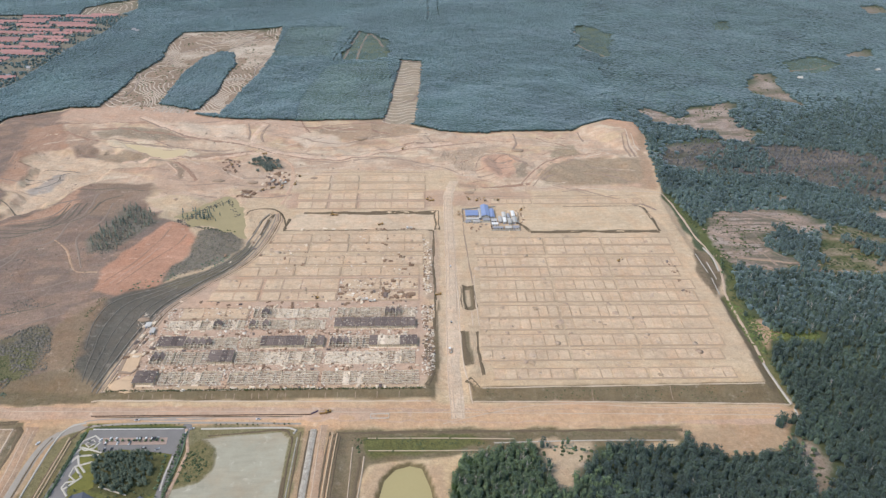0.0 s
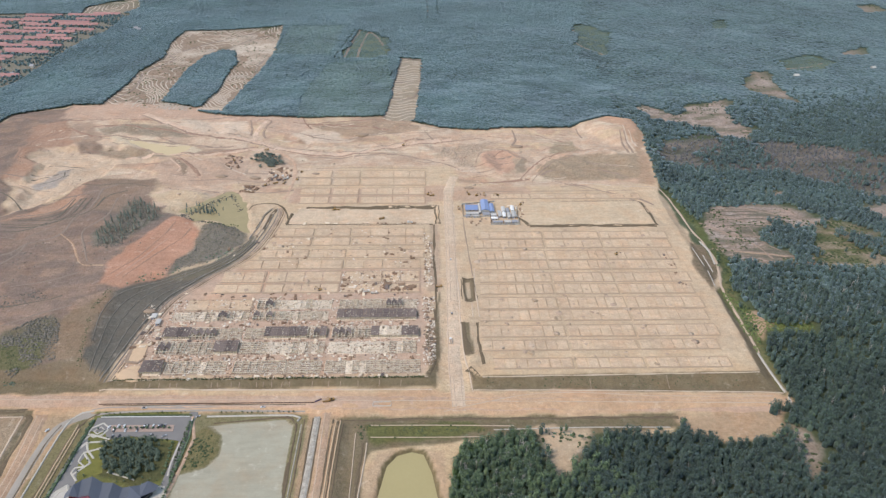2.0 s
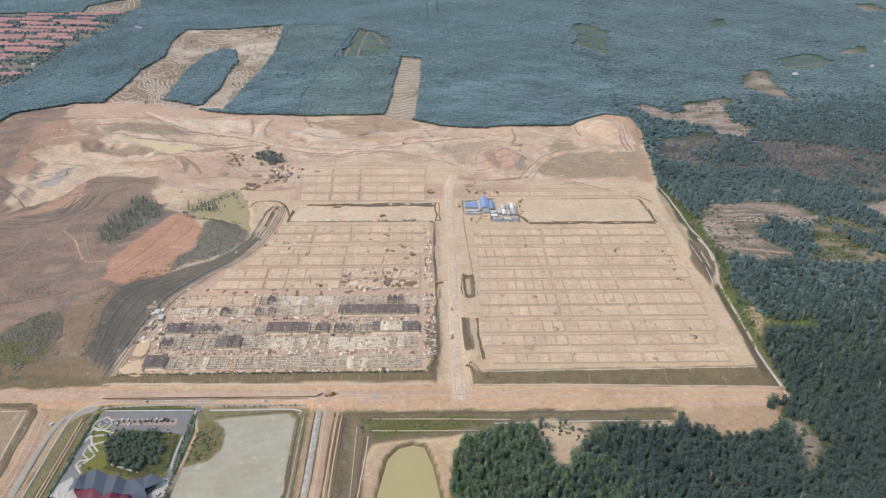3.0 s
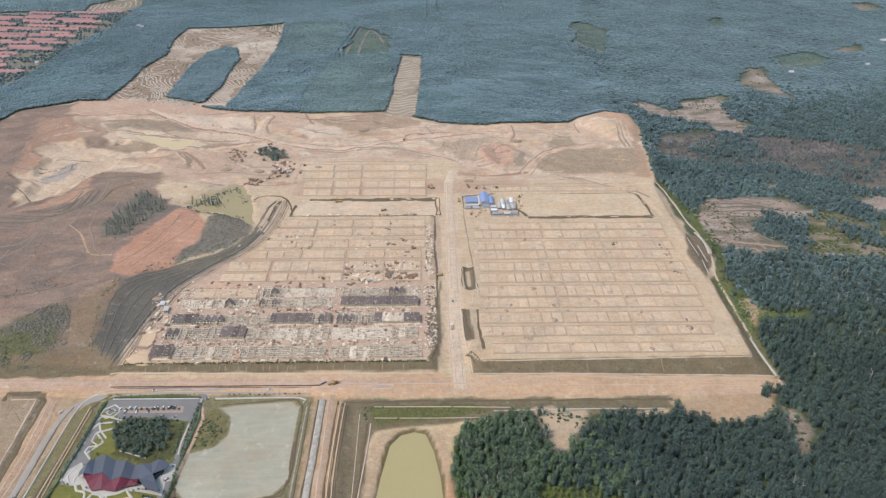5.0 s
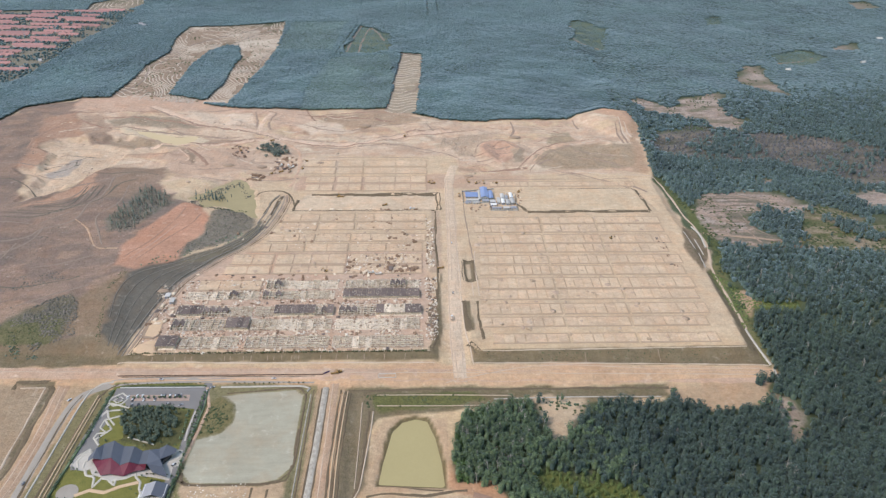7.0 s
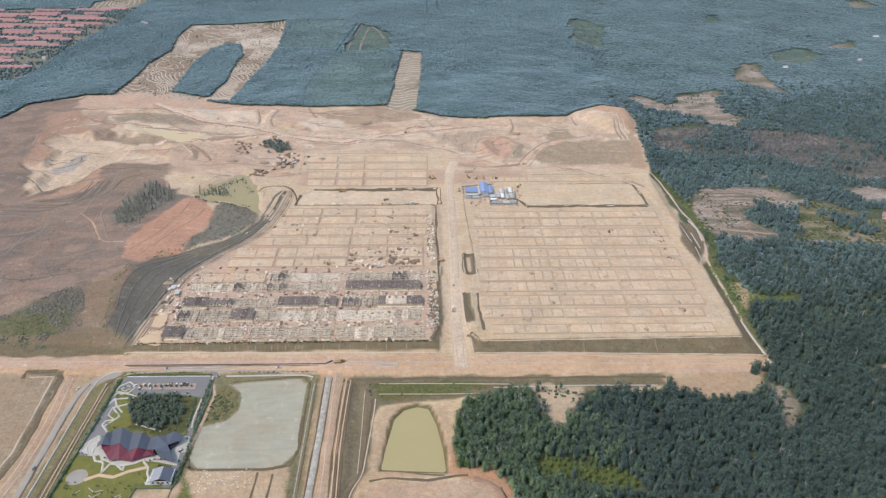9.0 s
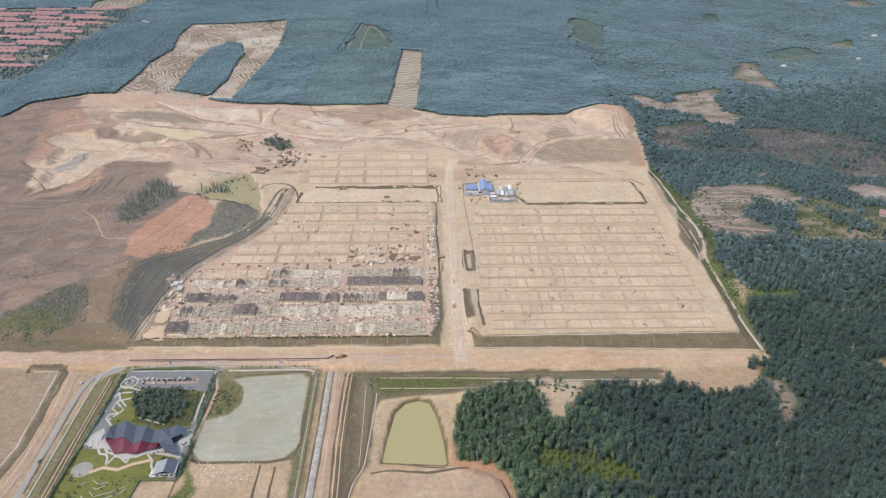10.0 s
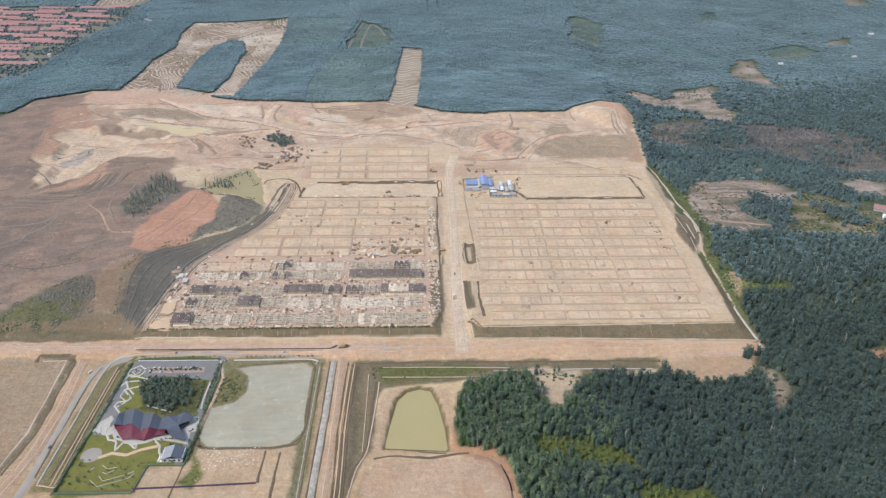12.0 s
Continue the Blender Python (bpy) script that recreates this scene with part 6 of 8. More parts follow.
scatter("site_litter", STICK, rows[which >= 0.3], M_LITTER, "pale planks and blocks strewn over slabs", "rubble")

M_RAW = material("loose_earth", (0.52, 0.395, 0.285), (0.41, 0.29, 0.205), 20, 0.95, 0.4, fine=1.2, by="island")

# thin spreads of tipped earth over the plots
rng = np.random.default_rng(404)
for mat, words, n in ((M_RAW, "pale loose earth spread over the plots", 150), (M_PLOTBUND, "dark clods of earth left on the plots", 36)):
    xy = np.concatenate([np.c_[rng.uniform(66, 316, n), rng.uniform(552, 836, n)], np.c_[rng.uniform(-225, -8, n // 2), rng.uniform(692, 842, n // 2)]])
    rows = np.c_[xy, height(xy[:, 0], xy[:, 1]) + 0.34, rng.gamma(3.0, 0.4, len(xy)) + 0.6, rng.uniform(0, 6.28, len(xy)), rng.uniform(0.06, 0.2, len(xy))]
    scatter("loose_earth", [dome([7, 6], k + 70, 0.5, 1.0) for k in range(5)], rows, mat, words, "earth")

# ---- sand, spoil ----
def heap(name, x, y, rx, ry, h, mat, label, seed):
    v, f = dome([14, 14, 14, 14], seed, 0.12, 1.0, -0.3)
    me = mesh_from(name, v * np.array((rx, ry, h)), f, smooth=True)
    me.materials.append(mat)
    ob = tagged(new(name, me), label, "heap")
    ob.location = (x, y, h1(x, y) + 0.1)
    return ob


box = thing("sand_bed", "yellow sand bed with low earth rims", "sand", (-288, 583, h1(-288, 583)))
part("bed", prism([(-7, -13), (3, -15), (7, -9), (5, 14), (-8, 14)], -0.6, 0.7), M_SAND, box)
part("rim", prism([(-9.5, -14), (-7.2, -13.5), (-8.2, 14), (-10.2, 13)], -0.6, 0.9), M_BUND, box, "dark earth rim")
part("rim", prism([(-9.5, -16.5), (3.5, -18), (8.5, -10), (7.2, -9.2), (3, -15.3), (-7, -13.3)], -0.6, 0.9), M_BUND, box, "dark earth rim")
heap("sand_mound", -287, 549, 13, 9, 1.3, M_SAND, "spread heap of yellow sand", 3)
heap("sand_mound", -281, 542, 9, 4, 0.9, M_SAND, "spread heap of yellow sand", 4)
heap("sand_mound", -284, 559, 7, 4, 1.0, M_SAND, "spread heap of yellow sand", 5)
for k, (x, y, r) in enumerate(((-300, 655, 5), (-160, 1010, 4), (70, 960, 5), (-250, 1000, 6), (-300, 1000, 6), (-100, 1165, 8), (158, 1110, 7))):
    heap("mound", x, y, r * 1.5, r * 0.8, r * 0.35, M_BUND, "low mound of dug brown earth", 40 + k)

# low mounds and scraped ridges all over the raw earth
rng = np.random.default_rng(5)
mx, my = rng.uniform(-640, 380, 5000), rng.uniform(900, 1300, 5000)
keep = inside(mx, my, RAW) & (fbm(mx / 3, my, 18, 161, 3) > 0.6) & ~inside(mx, my, [(170, 960), (170, 1060), (300, 1110), (380, 1110), (360, 950)])
mx, my = mx[keep], my[keep]
scatter("earth_mounds", PEBBLE, np.c_[mx, my, height(mx, my) - 0.15, rng.gamma(2.2, 0.5, mx.size) + 0.4, rng.uniform(0, 6, mx.size), rng.uniform(0.15, 0.35, mx.size)], M_RAW, "low scraped mounds of tan and pink earth", "spoil")

# clods on the tipped ground by the pit
x, y, rng = spots(20, 118, 1026, 1130, 4.4, 0.35, 9)
keep = inside(x, y, [(26, 1068), (36, 1113), (113, 1128), (97, 1083), (86, 1035), (61, 1033), (45, 1078)])
x, y = x[keep], y[keep]
scatter("spoil_tips", PEBBLE, np.c_[x, y, height(x, y), rng.uniform(1.2, 2.1, x.size), rng.uniform(0, 6, x.size), rng.uniform(0.5, 0.9, x.size)], M_DIRTCLOD, "many small tipped mounds of brown earth", "spoil")


# ---- machines ----
def excavator():
    ob = thing("excavator", "yellow tracked excavator standing on bare earth", "excavator", group="site machines")
    for y in (-1.15, 1.15):
        part("track", boxes((-1.9, 1.9, y - 0.3, y + 0.3, 0.0, 0.85), bevel=0.2), M_RUBBERTYRE, ob, "black steel crawler track")
    part("body", boxes((-2.1, 1.0, -1.3, 1.3, 1.0, 2.1), (-2.2, -1.0, -1.2, 1.2, 1.0, 2.3), bevel=0.08), M_YELLOW, ob)
    cab = part("cab", boxes((0.1, 1.5, 0.3, 1.3, 2.0, 3.1), bevel=0.1), M_GLASS, ob, "dark glazed cab")
    arm = boxes((-0.2, 0.2, -0.2, 0.2, -2.6, 2.6))
    bmesh.ops.transform(arm, matrix=pose(2.4, 0, 3.4, 0, 50, 0), verts=arm.verts)
    part("boom", arm, M_YELLOW, ob)
    dip = boxes((-0.16, 0.16, -0.16, 0.16, -1.7, 1.7))
    bmesh.ops.transform(dip, matrix=pose(4.8, 0, 3.4, 0, -25, 0), verts=dip.verts)
    part("dipper", dip, M_YELLOW, ob)
    part("bucket", prism([(5.0, -0.6), (6.0, -0.6), (6.2, 0.6), (5.0, 0.6)], 1.2, 2.1), M_PROP, ob, "steel bucket")
    return ob


def lorry(col, words):
    ob = thing("lorry", words, "lorry", group="site machines")
    part("chassis", boxes((-3.6, 3.4, -0.5, 0.5, 0.6, 1.0)), M_RUBBERTYRE, ob)
    part("cab", boxes((2.0, 3.8, -1.2, 1.2, 0.8, 2.9), bevel=0.15), col, ob)
    part("windscreen", boxes((3.8, 3.84, -1.0, 1.0, 1.8, 2.6)), M_GLASS, ob)
    part("body", boxes((-3.8, 1.8, -1.25, 1.25, 1.05, 1.3), (-3.8, 1.8, -1.25, -1.15, 1.3, 2.5), (-3.8, 1.8, 1.15, 1.25, 1.3, 2.5), (1.7, 1.8, -1.15, 1.15, 1.3, 2.6)), col, ob)
    part("load", prism([(-3.6, -1.1), (1.6, -1.1), (1.6, 1.1), (-3.6, 1.1)], 1.32, 2.2), M_DIRTCLOD, ob, "load of brown earth")
    for x in (-2.8, -1.6, 2.7):
        for y in (-1.0, 1.0):
            bm = bmesh.new()
            bmesh.ops.create_cone(bm, cap_ends=True, segments=12, radius1=0.5, radius2=0.5, depth=0.4, matrix=pose(x, y, 0.5, 90, 0, 0))
            wheel = part("wheel", bm, M_RUBBERTYRE, ob)
            hub = bmesh.new()
            bmesh.ops.create_cone(hub, cap_ends=True, segments=8, radius1=0.24, radius2=0.2, depth=0.44, matrix=pose(x, y, 0.5, 90, 0, 0))
            part("hub", hub, M_ZINC, wheel)
    return ob


def stand(ob, places):
    """Sets a thing and its copies about, each on the ground."""
    for k, (x, y, a) in enumerate(places):
        m = pose(x, y, h1(x, y) + 0.15, 0, 0, a)
        if k == 0:
            ob.matrix_world = m
        else:
            copy_thing(ob, m)


stand(excavator(), [(10, 939, 30), (69, 939, 120), (80, 935, 10), (110, 936, 200), (-295, 1066, 130), (-118, 694, 170), (-29, 1122, 20), (-122, 896, 80), (-86, 515, 200),
                    (-185, 989, 70), (140, 905, 40), (-229, 972, 10), (-182, 1016, 200), (245, 770, 20)])
stand(lorry(M_YELLOW, "yellow tipper lorry with a load of earth"), [(15, 935, 10), (91, 937, 95), (-117, 896, 175), (-91, 513, 5), (-54, 869, 20), (-250, 1101, 20),
                                                                    (-203, 978, 80), (-216, 978, 15), (20, 700, 4), (52, 895, 90)])
stand(lorry(M_PAINT, "white lorry with a load of earth"), [(-64, 690, 5), (-55, 687, 0), (-208, 998, 95), (-202, 993, 30), (-220, 1000, 60), (30, 600, 92), (-15, 858, 180)])


# ---- site offices ----
def shed(name, label, x0, x1, y0, y1, wall_h, roof_mat, ridge_x=True, rise=1.2, wall_mat=None, ribs=0):
    """A low building with a pitched sheet roof, door and windows."""
    cx, cy = (x0 + x1) / 2, (y0 + y1) / 2
    w, d = (x1 - x0) / 2, (y1 - y0) / 2
    ob = thing(name, label, "site office", (cx, cy, h1(cx, cy)), group="site offices")
    part("outer_wall", boxes((-w + 0.4, w - 0.4, -d + 0.4, d - 0.4, -0.4, wall_h)), wall_mat or M_ZINC, ob)
    o = 0.12
    if ridge_x:
        for s in (-1, 1):
            bm = bmesh.new()
            pts = [(-w, s * d, wall_h - 0.1), (w, s * d, wall_h - 0.1), (w, 0, wall_h + rise), (-w, 0, wall_h + rise)]
            low = [bm.verts.new(p) for p in pts]
            top = [bm.verts.new((p[0], p[1], p[2] + o)) for p in pts]
            for q in (low[::-1], top, *[(low[i], low[(i + 1) % 4], top[(i + 1) % 4], top[i]) for i in range(4)]):
                bm.faces.new(q)
            bmesh.ops.recalc_face_normals(bm, faces=bm.faces[:])
            part("roof_slope", bm, roof_mat, ob)
        gable = [(-w + 0.4, 0)]
    else:
        for s in (-1, 1):
            bm = bmesh.new()
            pts = [(s * w, -d, wall_h - 0.1), (s * w, d, wall_h - 0.1), (0, d, wall_h + rise), (0, -d, wall_h + rise)]
            low = [bm.verts.new(p) for p in pts]
            top = [bm.verts.new((p[0], p[1], p[2] + o)) for p in pts]
            for q in (low[::-1], top, *[(low[i], low[(i + 1) % 4], top[(i + 1) % 4], top[i]) for i in range(4)]):
                bm.faces.new(q)
            bmesh.ops.recalc_face_normals(bm, faces=bm.faces[:])
            part("roof_slope", bm, roof_mat, ob)
    n = max(2, int(w * 2 / 4))
    for i in range(n):
        x = -w + 0.4 + (2 * w - 0.8) * (i + 0.5) / n
        if i % 3:
            pane = part("window", boxes((x - 0.6, x + 0.6, -d + 0.35, -d + 0.39, 1.0, 2.1)), M_GLASS, ob)
            part("frame", boxes((x - 0.7, x + 0.7, -d + 0.33, -d + 0.36, 0.88, 0.99), (x - 0.7, x + 0.7, -d + 0.33, -d + 0.36, 2.11, 2.2)), M_PAINT, pane)
        else:
            part("door", boxes((x - 0.6, x + 0.6, -d + 0.35, -d + 0.39, 0.05, 2.1)), M_BLUE, ob)
    return ob


BLUE = "blue sheet-roofed site cabin on bare earth"
shed("site_cabin", BLUE, 61, 79, 886, 902, 3.0, M_BLUE)
shed("site_cabin", BLUE, 83, 94, 882, 914, 4.2, M_BLUE, False, 1.8)
shed("site_cabin", BLUE, 94.5, 101, 880, 904, 3.4, M_BLUE, False, 1.2)
GREYC = "grey zinc-roofed site cabin on bare earth"
for x0, x1, y0, y1, h, mat, along_x in (
        (79.3, 82.8, 878, 906, 3.0, M_ZINC, False), (61, 79, 875, 881, 2.6, M_ZINC, True), (60, 68, 868.5, 873.5, 2.4, M_SLATE2, True), (70, 80, 868, 873, 2.6, M_ZINC, True),
        (84, 94, 872, 880, 2.8, M_SLATE2, True), (95, 103, 870, 878, 2.6, M_ZINC, True), (105, 110, 868, 884, 2.8, M_ZINC, False), (111, 116, 866, 880, 3.0, M_PAINT, False),
        (111, 116.5, 882, 896, 2.8, M_ZINC, False), (117.5, 123, 864, 878, 3.0, M_ZINC, False), (117.5, 122, 880, 892, 2.6, M_SLATE2, False), (124, 130.5, 866, 882, 3.0, M_ZINC, False),
        (124, 129, 884, 899, 2.8, M_PAINT, False), (95, 104, 861, 867, 2.6, M_PAINT, True), (96, 110, 850.5, 856, 2.6, M_SLATE2, True), (112, 121, 850.5, 856.5, 2.8, M_ZINC, True), (122, 131, 851, 858, 2.6, M_SLATE2, True)):
    shed("site_cabin", GREYC, x0, x1, y0, y1, h, mat, along_x, 0.6)
lay_stacks(26, 60, 132, 846, 866, (3, 3, 2), (0.4, 0.9))
lay_stacks(14, 132, 140, 862, 905, (3, 3, 2), (0.4, 1.0))
shed("site_cabin", "small white cabin beside the slope", -295, -289, 641, 649, 2.8, M_ZINC, False, 0.5)
shed("site_cabin", "small white cabin beside the slope", -286, -281, 628, 637, 2.8, M_ZINC, False, 0.5)


def fence(pts, h, mat, label, gap=6.0, name="fence"):
    """Sheet hoarding on posts along straight runs."""
    ob = thing(name, label, "fence", (pts[0][0], pts[0][1], 0))
    x0, y0 = pts[0]
    for (ax, ay), (bx, by) in zip(pts, pts[1:]):
        n = max(1, round(math.hypot(bx - ax, by - ay) / gap))
        turn = math.degrees(math.atan2(by - ay, bx - ax))
        length = math.hypot(bx - ax, by - ay) / n
        for i in range(n):
            s = (i + 0.5) / n
            x, y = ax + (bx - ax) * s, ay + (by - ay) * s
            z = h1(x, y)
            panel = part("panel", PANEL[mat.name], None, ob)
            panel.matrix_local = pose(x - x0, y - y0, z, 0, 0, turn) @ Matrix.Diagonal((length, 1, h, 1))
            post = part("post", PANEL["post"], None, ob)
            post.matrix_local = pose(ax + (bx - ax) * i / n - x0, ay + (by - ay) * i / n - y0, z, 0, 0, turn) @ Matrix.Diagonal((1, 1, h + 0.2, 1))


PANEL = {}
for m in (M_HOARD, M_ZINC, M_PROP, M_BLUE):
    me = bpy.data.meshes.new("panel")
    bm = boxes((-0.49, 0.49, -0.04, 0.04, -0.1, 1))
    bm.to_mesh(me)
    bm.free()
    me.materials.append(m)
    PANEL[m.name] = me
me = bpy.data.meshes.new("post")
bm = boxes((-0.09, 0.09, -0.09, 0.09, -0.1, 1))
bm.to_mesh(me)
bm.free()
me.materials.append(M_PROP)
PANEL["post"] = me
fence([(-304, 512.2), (-102, 511.4)], 1.2, M_PROP, "dark low hoarding beside the road")
fence([(-102, 512), (-96, 516)], 1.8, M_HOARD, "purple hoarding at the junction")
fence([(-249, 331), (-219, 332), (-182, 333.5), (-148, 335)], 2.2, M_HOARD, "purple hoarding on bare earth")
fence([(57, 872), (57, 907), (104, 915)], 2.2, M_ZINC, "zinc hoarding round the site offices")
fence([(57, 871), (94, 871), (94, 848), (132, 848), (133, 900)], 2.2, M_ZINC, "zinc hoarding round the site offices")


# ---- single trees and shrubs ----
def trunk_mesh(h, r):
    bm = bmesh.new()
    bmesh.ops.create_cone(bm, cap_ends=True, segments=6, radius1=r, radius2=r * 0.5, depth=h, matrix=pose(0, 0, h / 2))
    for k in range(4):
        a = k * 1.7
        limb = bmesh.ops.create_cone(bm, cap_ends=True, segments=5, radius1=r * 0.45, radius2=r * 0.15, depth=h * 0.5)
        m = pose(math.cos(a) * h * 0.14, math.sin(a) * h * 0.14, h * 0.85) @ pose(0, 0, 0, 0, 0, math.degrees(a)) @ pose(0, 0, 0, 0, 40, 0)
        bmesh.ops.transform(bm, matrix=m, verts=limb["verts"])
    me = bpy.data.meshes.new("trunk")
    bm.to_mesh(me)
    bm.free()
    me.materials.append(M_BARK)
    return me


def tree_kind(label, h, r, mat, seed, leaves=60, leaf=0.2, tall=1.0, group="garden trees", name="tree"):
    ob = thing(name, label, name, group=group)
    part("trunk", trunk_mesh(h * 0.6, max(0.1, h * 0.025)), None, ob)
    v, f = leafy(seed, leaves, leaf)
    v = v * np.array((r, r, r * tall))
    v[:, 2] += h - v[:, 2].max()
    me = mesh_from("crown", v, f)
    me.materials.append(mat)
    part("crown", me, None, ob)
    return ob


def plant(ob, places, lo=0.8, hi=1.25, sink=0.05):
    """The tree itself at the first place and copies at the rest, each of its own size and turn."""
    for k, (x, y) in enumerate(places):
        s = random.uniform(lo, hi)
        m = pose(x, y, h1(x, y) - sink, 0, 0, random.uniform(0, 360)) @ Matrix.Diagonal((s, s, s, 1))
        if k == 0:
            ob.matrix_world = m
        else:
            copy_thing(ob, m)


def along(pts, gap, jitter=0.4):
    out = []
    for (ax, ay), (bx, by) in zip(pts, pts[1:]):
        n = max(1, int(math.hypot(bx - ax, by - ay) / gap))
        for i in range(n):
            s = (i + 0.5) / n
            out.append((ax + (bx - ax) * s + random.uniform(-jitter, jitter), ay + (by - ay) * s + random.uniform(-jitter, jitter)))
    return out


plant(tree_kind("small round dark green garden tree", 4.5, 2.0, M_NEAR, 11), [
    (-302, 360), (-300, 357), (-250, 359), (-247, 355), (-252, 356), (-286, 338), (-283, 336), (-218, 420), (-223, 421), (-229, 423), (-236, 424), (-216, 412), (-296, 466), (-289, 444), (-293, 432), (-302, 396), (-298, 394),
    (-281, 390), (-277, 352), (-270, 360), (-262, 352), (-258, 362), (-292, 350), (-268, 340), (-299, 342), (-297, 333), (-274, 331), (-262, 334), (-306, 345), (-241, 386), (-237, 384), (-230, 375), (-225, 379), (-216, 385),
    *[(random.uniform(-306, -252), random.uniform(332, 364)) for _ in range(26)], *[(random.uniform(-300, -216), random.uniform(412, 428)) for _ in range(14)], (-246, 372), (-240, 367), (-288, 480), (-294, 482), (-256, 420), (-250, 421)], 0.5, 1.1)
garden_bush = tree_kind("dark green bush in a belt round the garden", 2.2, 1.5, M_SHRUB, 19, group="bushes round the garden", name="bush")
belt = along([(-214.5, 484), (-214.5, 453), (-213, 420)], 2.6, 0.4) + along([(-209.5, 396), (-212, 376), (-215, 358)], 2.6, 0.3) + along([(-239, 388.5), (-219, 387)], 2.6, 0.3) + along([(-233, 381), (-220, 379)], 2.6, 0.3)
belt += along([(-302.5, 488), (-306, 447), (-310, 402)], 2.8, 0.4) + along([(-284, 471), (-226, 467)], 4.0, 0.4)
plant(garden_bush, belt, 0.6, 1.2)
plant(tree_kind("small clipped green tree between car bays", 3.6, 1.9, M_NEAR, 12), along([(-282, 482.6), (-228, 482.2)], 4.6, 0.3), 0.8, 1.15)
plant(tree_kind("small green tree beside the road", 4.0, 1.8, M_SHRUB, 13), along([(-296, 500.8), (-214, 501)], 4.2, 0.5) + along([(-190, 500.8), (-118, 500.6)], 4.6, 0.5), 0.5, 1.0)
plant(tree_kind("low green bush by the lane", 2.4, 1.4, M_NEAR, 14, group="garden bushes", name="bush"), along([(-222, 466), (-220, 426)], 4, 0.5) + along([(-302.5, 492), (-304, 440), (-309, 380), (-312, 328)], 2.6, 0.7) + along([(-213.5, 492), (-211.5, 455), (-212, 400), (-213, 360)], 2.8, 0.6), 0.6, 1.3)
plant(tree_kind("low dark bush on a bank", 1.8, 1.3, M_SHRUB, 15, group="bushes on the bank", name="bush"), along([(-300, 540.4), (2, 541.0)], 2.2, 0.5), 0.7, 1.25)
plant(tree_kind("broad-leaved tree at the edge of the forest", 11, 4.2, M_NEAR, 16, 110, 0.16, 1.2, "edge trees"), [
    (240, 478), (143, 462), (349, 497), (356, 492), (362, 484), (344, 474), (340, 466), (331, 474), (352, 476), (322, 446), (336, 440), (376, 772), (370, 756), (366, 745), (372, 762), (217, 470), (276, 456), (290, 455), (318, 462), (330, 468), (336, 478), (345, 456), (326, 462)], 0.5, 1.0)

# camp trees in the raw earth
M_CAMP = material("dusty_leaves", (0.125, 0.150, 0.125), (0.21, 0.232, 0.185), 12, 0.85, 0.4, fine=1.0, by="island", spec=0.15)
CAMP = [(-272, 1062), (-262, 1078), (-242, 1082), (-222, 1070), (-216, 1048), (-228, 1036), (-256, 1038)]
rng = np.random.default_rng(61)
cx, cy = rng.uniform(-280, -214, 105), rng.uniform(1028, 1080, 105)
keep = inside(cx, cy, CAMP)
plant(tree_kind("dusty green tree in a clump on raw earth", 8, 4.8, M_CAMP, 17, 110, 0.2, 1.1, "camp trees"), list(zip(cx[keep], cy[keep])), 0.6, 1.1)


# dead and thin upright trees by and in the weedy pond
def spire(label, mat, h, seed):
    ob = thing("tree", label, "tree", group="trees round the weedy pond")
    part("trunk", trunk_mesh(h * 0.8, 0.22), None, ob)
    rng = np.random.default_rng(seed)
    pieces = []
    for k in range(9):
        v, f = dome([5, 5], seed * 9 + k, 0.4)
        z = 0.22 + 0.78 * k / 9
        s = (1.5 - 1.2 * z) * rng.uniform(0.7, 1.2)
        pieces.append((v * np.array((s, s, s * 1.5)) + np.array((rng.uniform(-0.5, 0.5), rng.uniform(-0.5, 0.5), z * h)), f))
    v, f = join(pieces)
    me = mesh_from("crown", v, f)
    me.materials.append(mat)
    part("crown", me, None, ob)
    return ob


dead = [(-324, 899), (-316, 890), (-309, 890), (-303, 884), (-300, 894), (-292, 884), (-287, 880), (-284, 890), (-275, 877), (-273, 893), (-280, 884), (-297, 900), (-290, 905), (-283, 915), (-307, 897), (-313, 880), (-275, 922), (-268, 926), (-320, 884)]
dead += [(-298 + random.uniform(-16, 16), 893 + random.uniform(-14, 14)) for _ in range(22)]
plant(spire("thin dark half-drowned tree standing in the pond", M_WILD, 12, 3), dead, 0.6, 1.1, -0.4)
x, y, rng = spots(-424, -340, 785, 925, 5.4, 0.45, 44)
STAND = [(-421, 821), (-414, 841), (-401, 863), (-405, 900), (-396, 916), (-360, 890), (-346, 866), (-363, 843), (-374, 814), (-382, 793), (-405, 791)]
keep = inside(x, y, STAND) & (rng.random(x.size) < 0.62)
pop = list(zip(x[keep], y[keep]))
plant(spire("thin grey-green upright tree on the scrub hill", M_GREYSHRUB, 12, 5), pop[::3], 0.5, 1.1)
plant(spire("thin dark green upright tree on the scrub hill", M_CAMP, 12, 6), pop[1::3] + pop[2::3], 0.6, 1.15)

M_GROVE = material("grove_leaves", (0.070, 0.098, 0.070), (0.140, 0.168, 0.118), 25, 0.8, 0.6, fine=0.8, by="island", spec=0.2)
# the little wood inside the garden lot
x, y, rng = spots(-292, -212, 408, 476, 3.9, 0.4, 21)
keep = inside(x, y, [(-285, 464), (-260, 470), (-238, 469), (-230, 456), (-229, 434), (-245, 423), (-272, 431)])
scatter("grove", LEAFY, trees(x[keep], y[keep], rng, 1.9, 3.4, 1.5, 3.5, (0.5, 0.8)), M_GROVE, "small dense dark green grove", "grove")

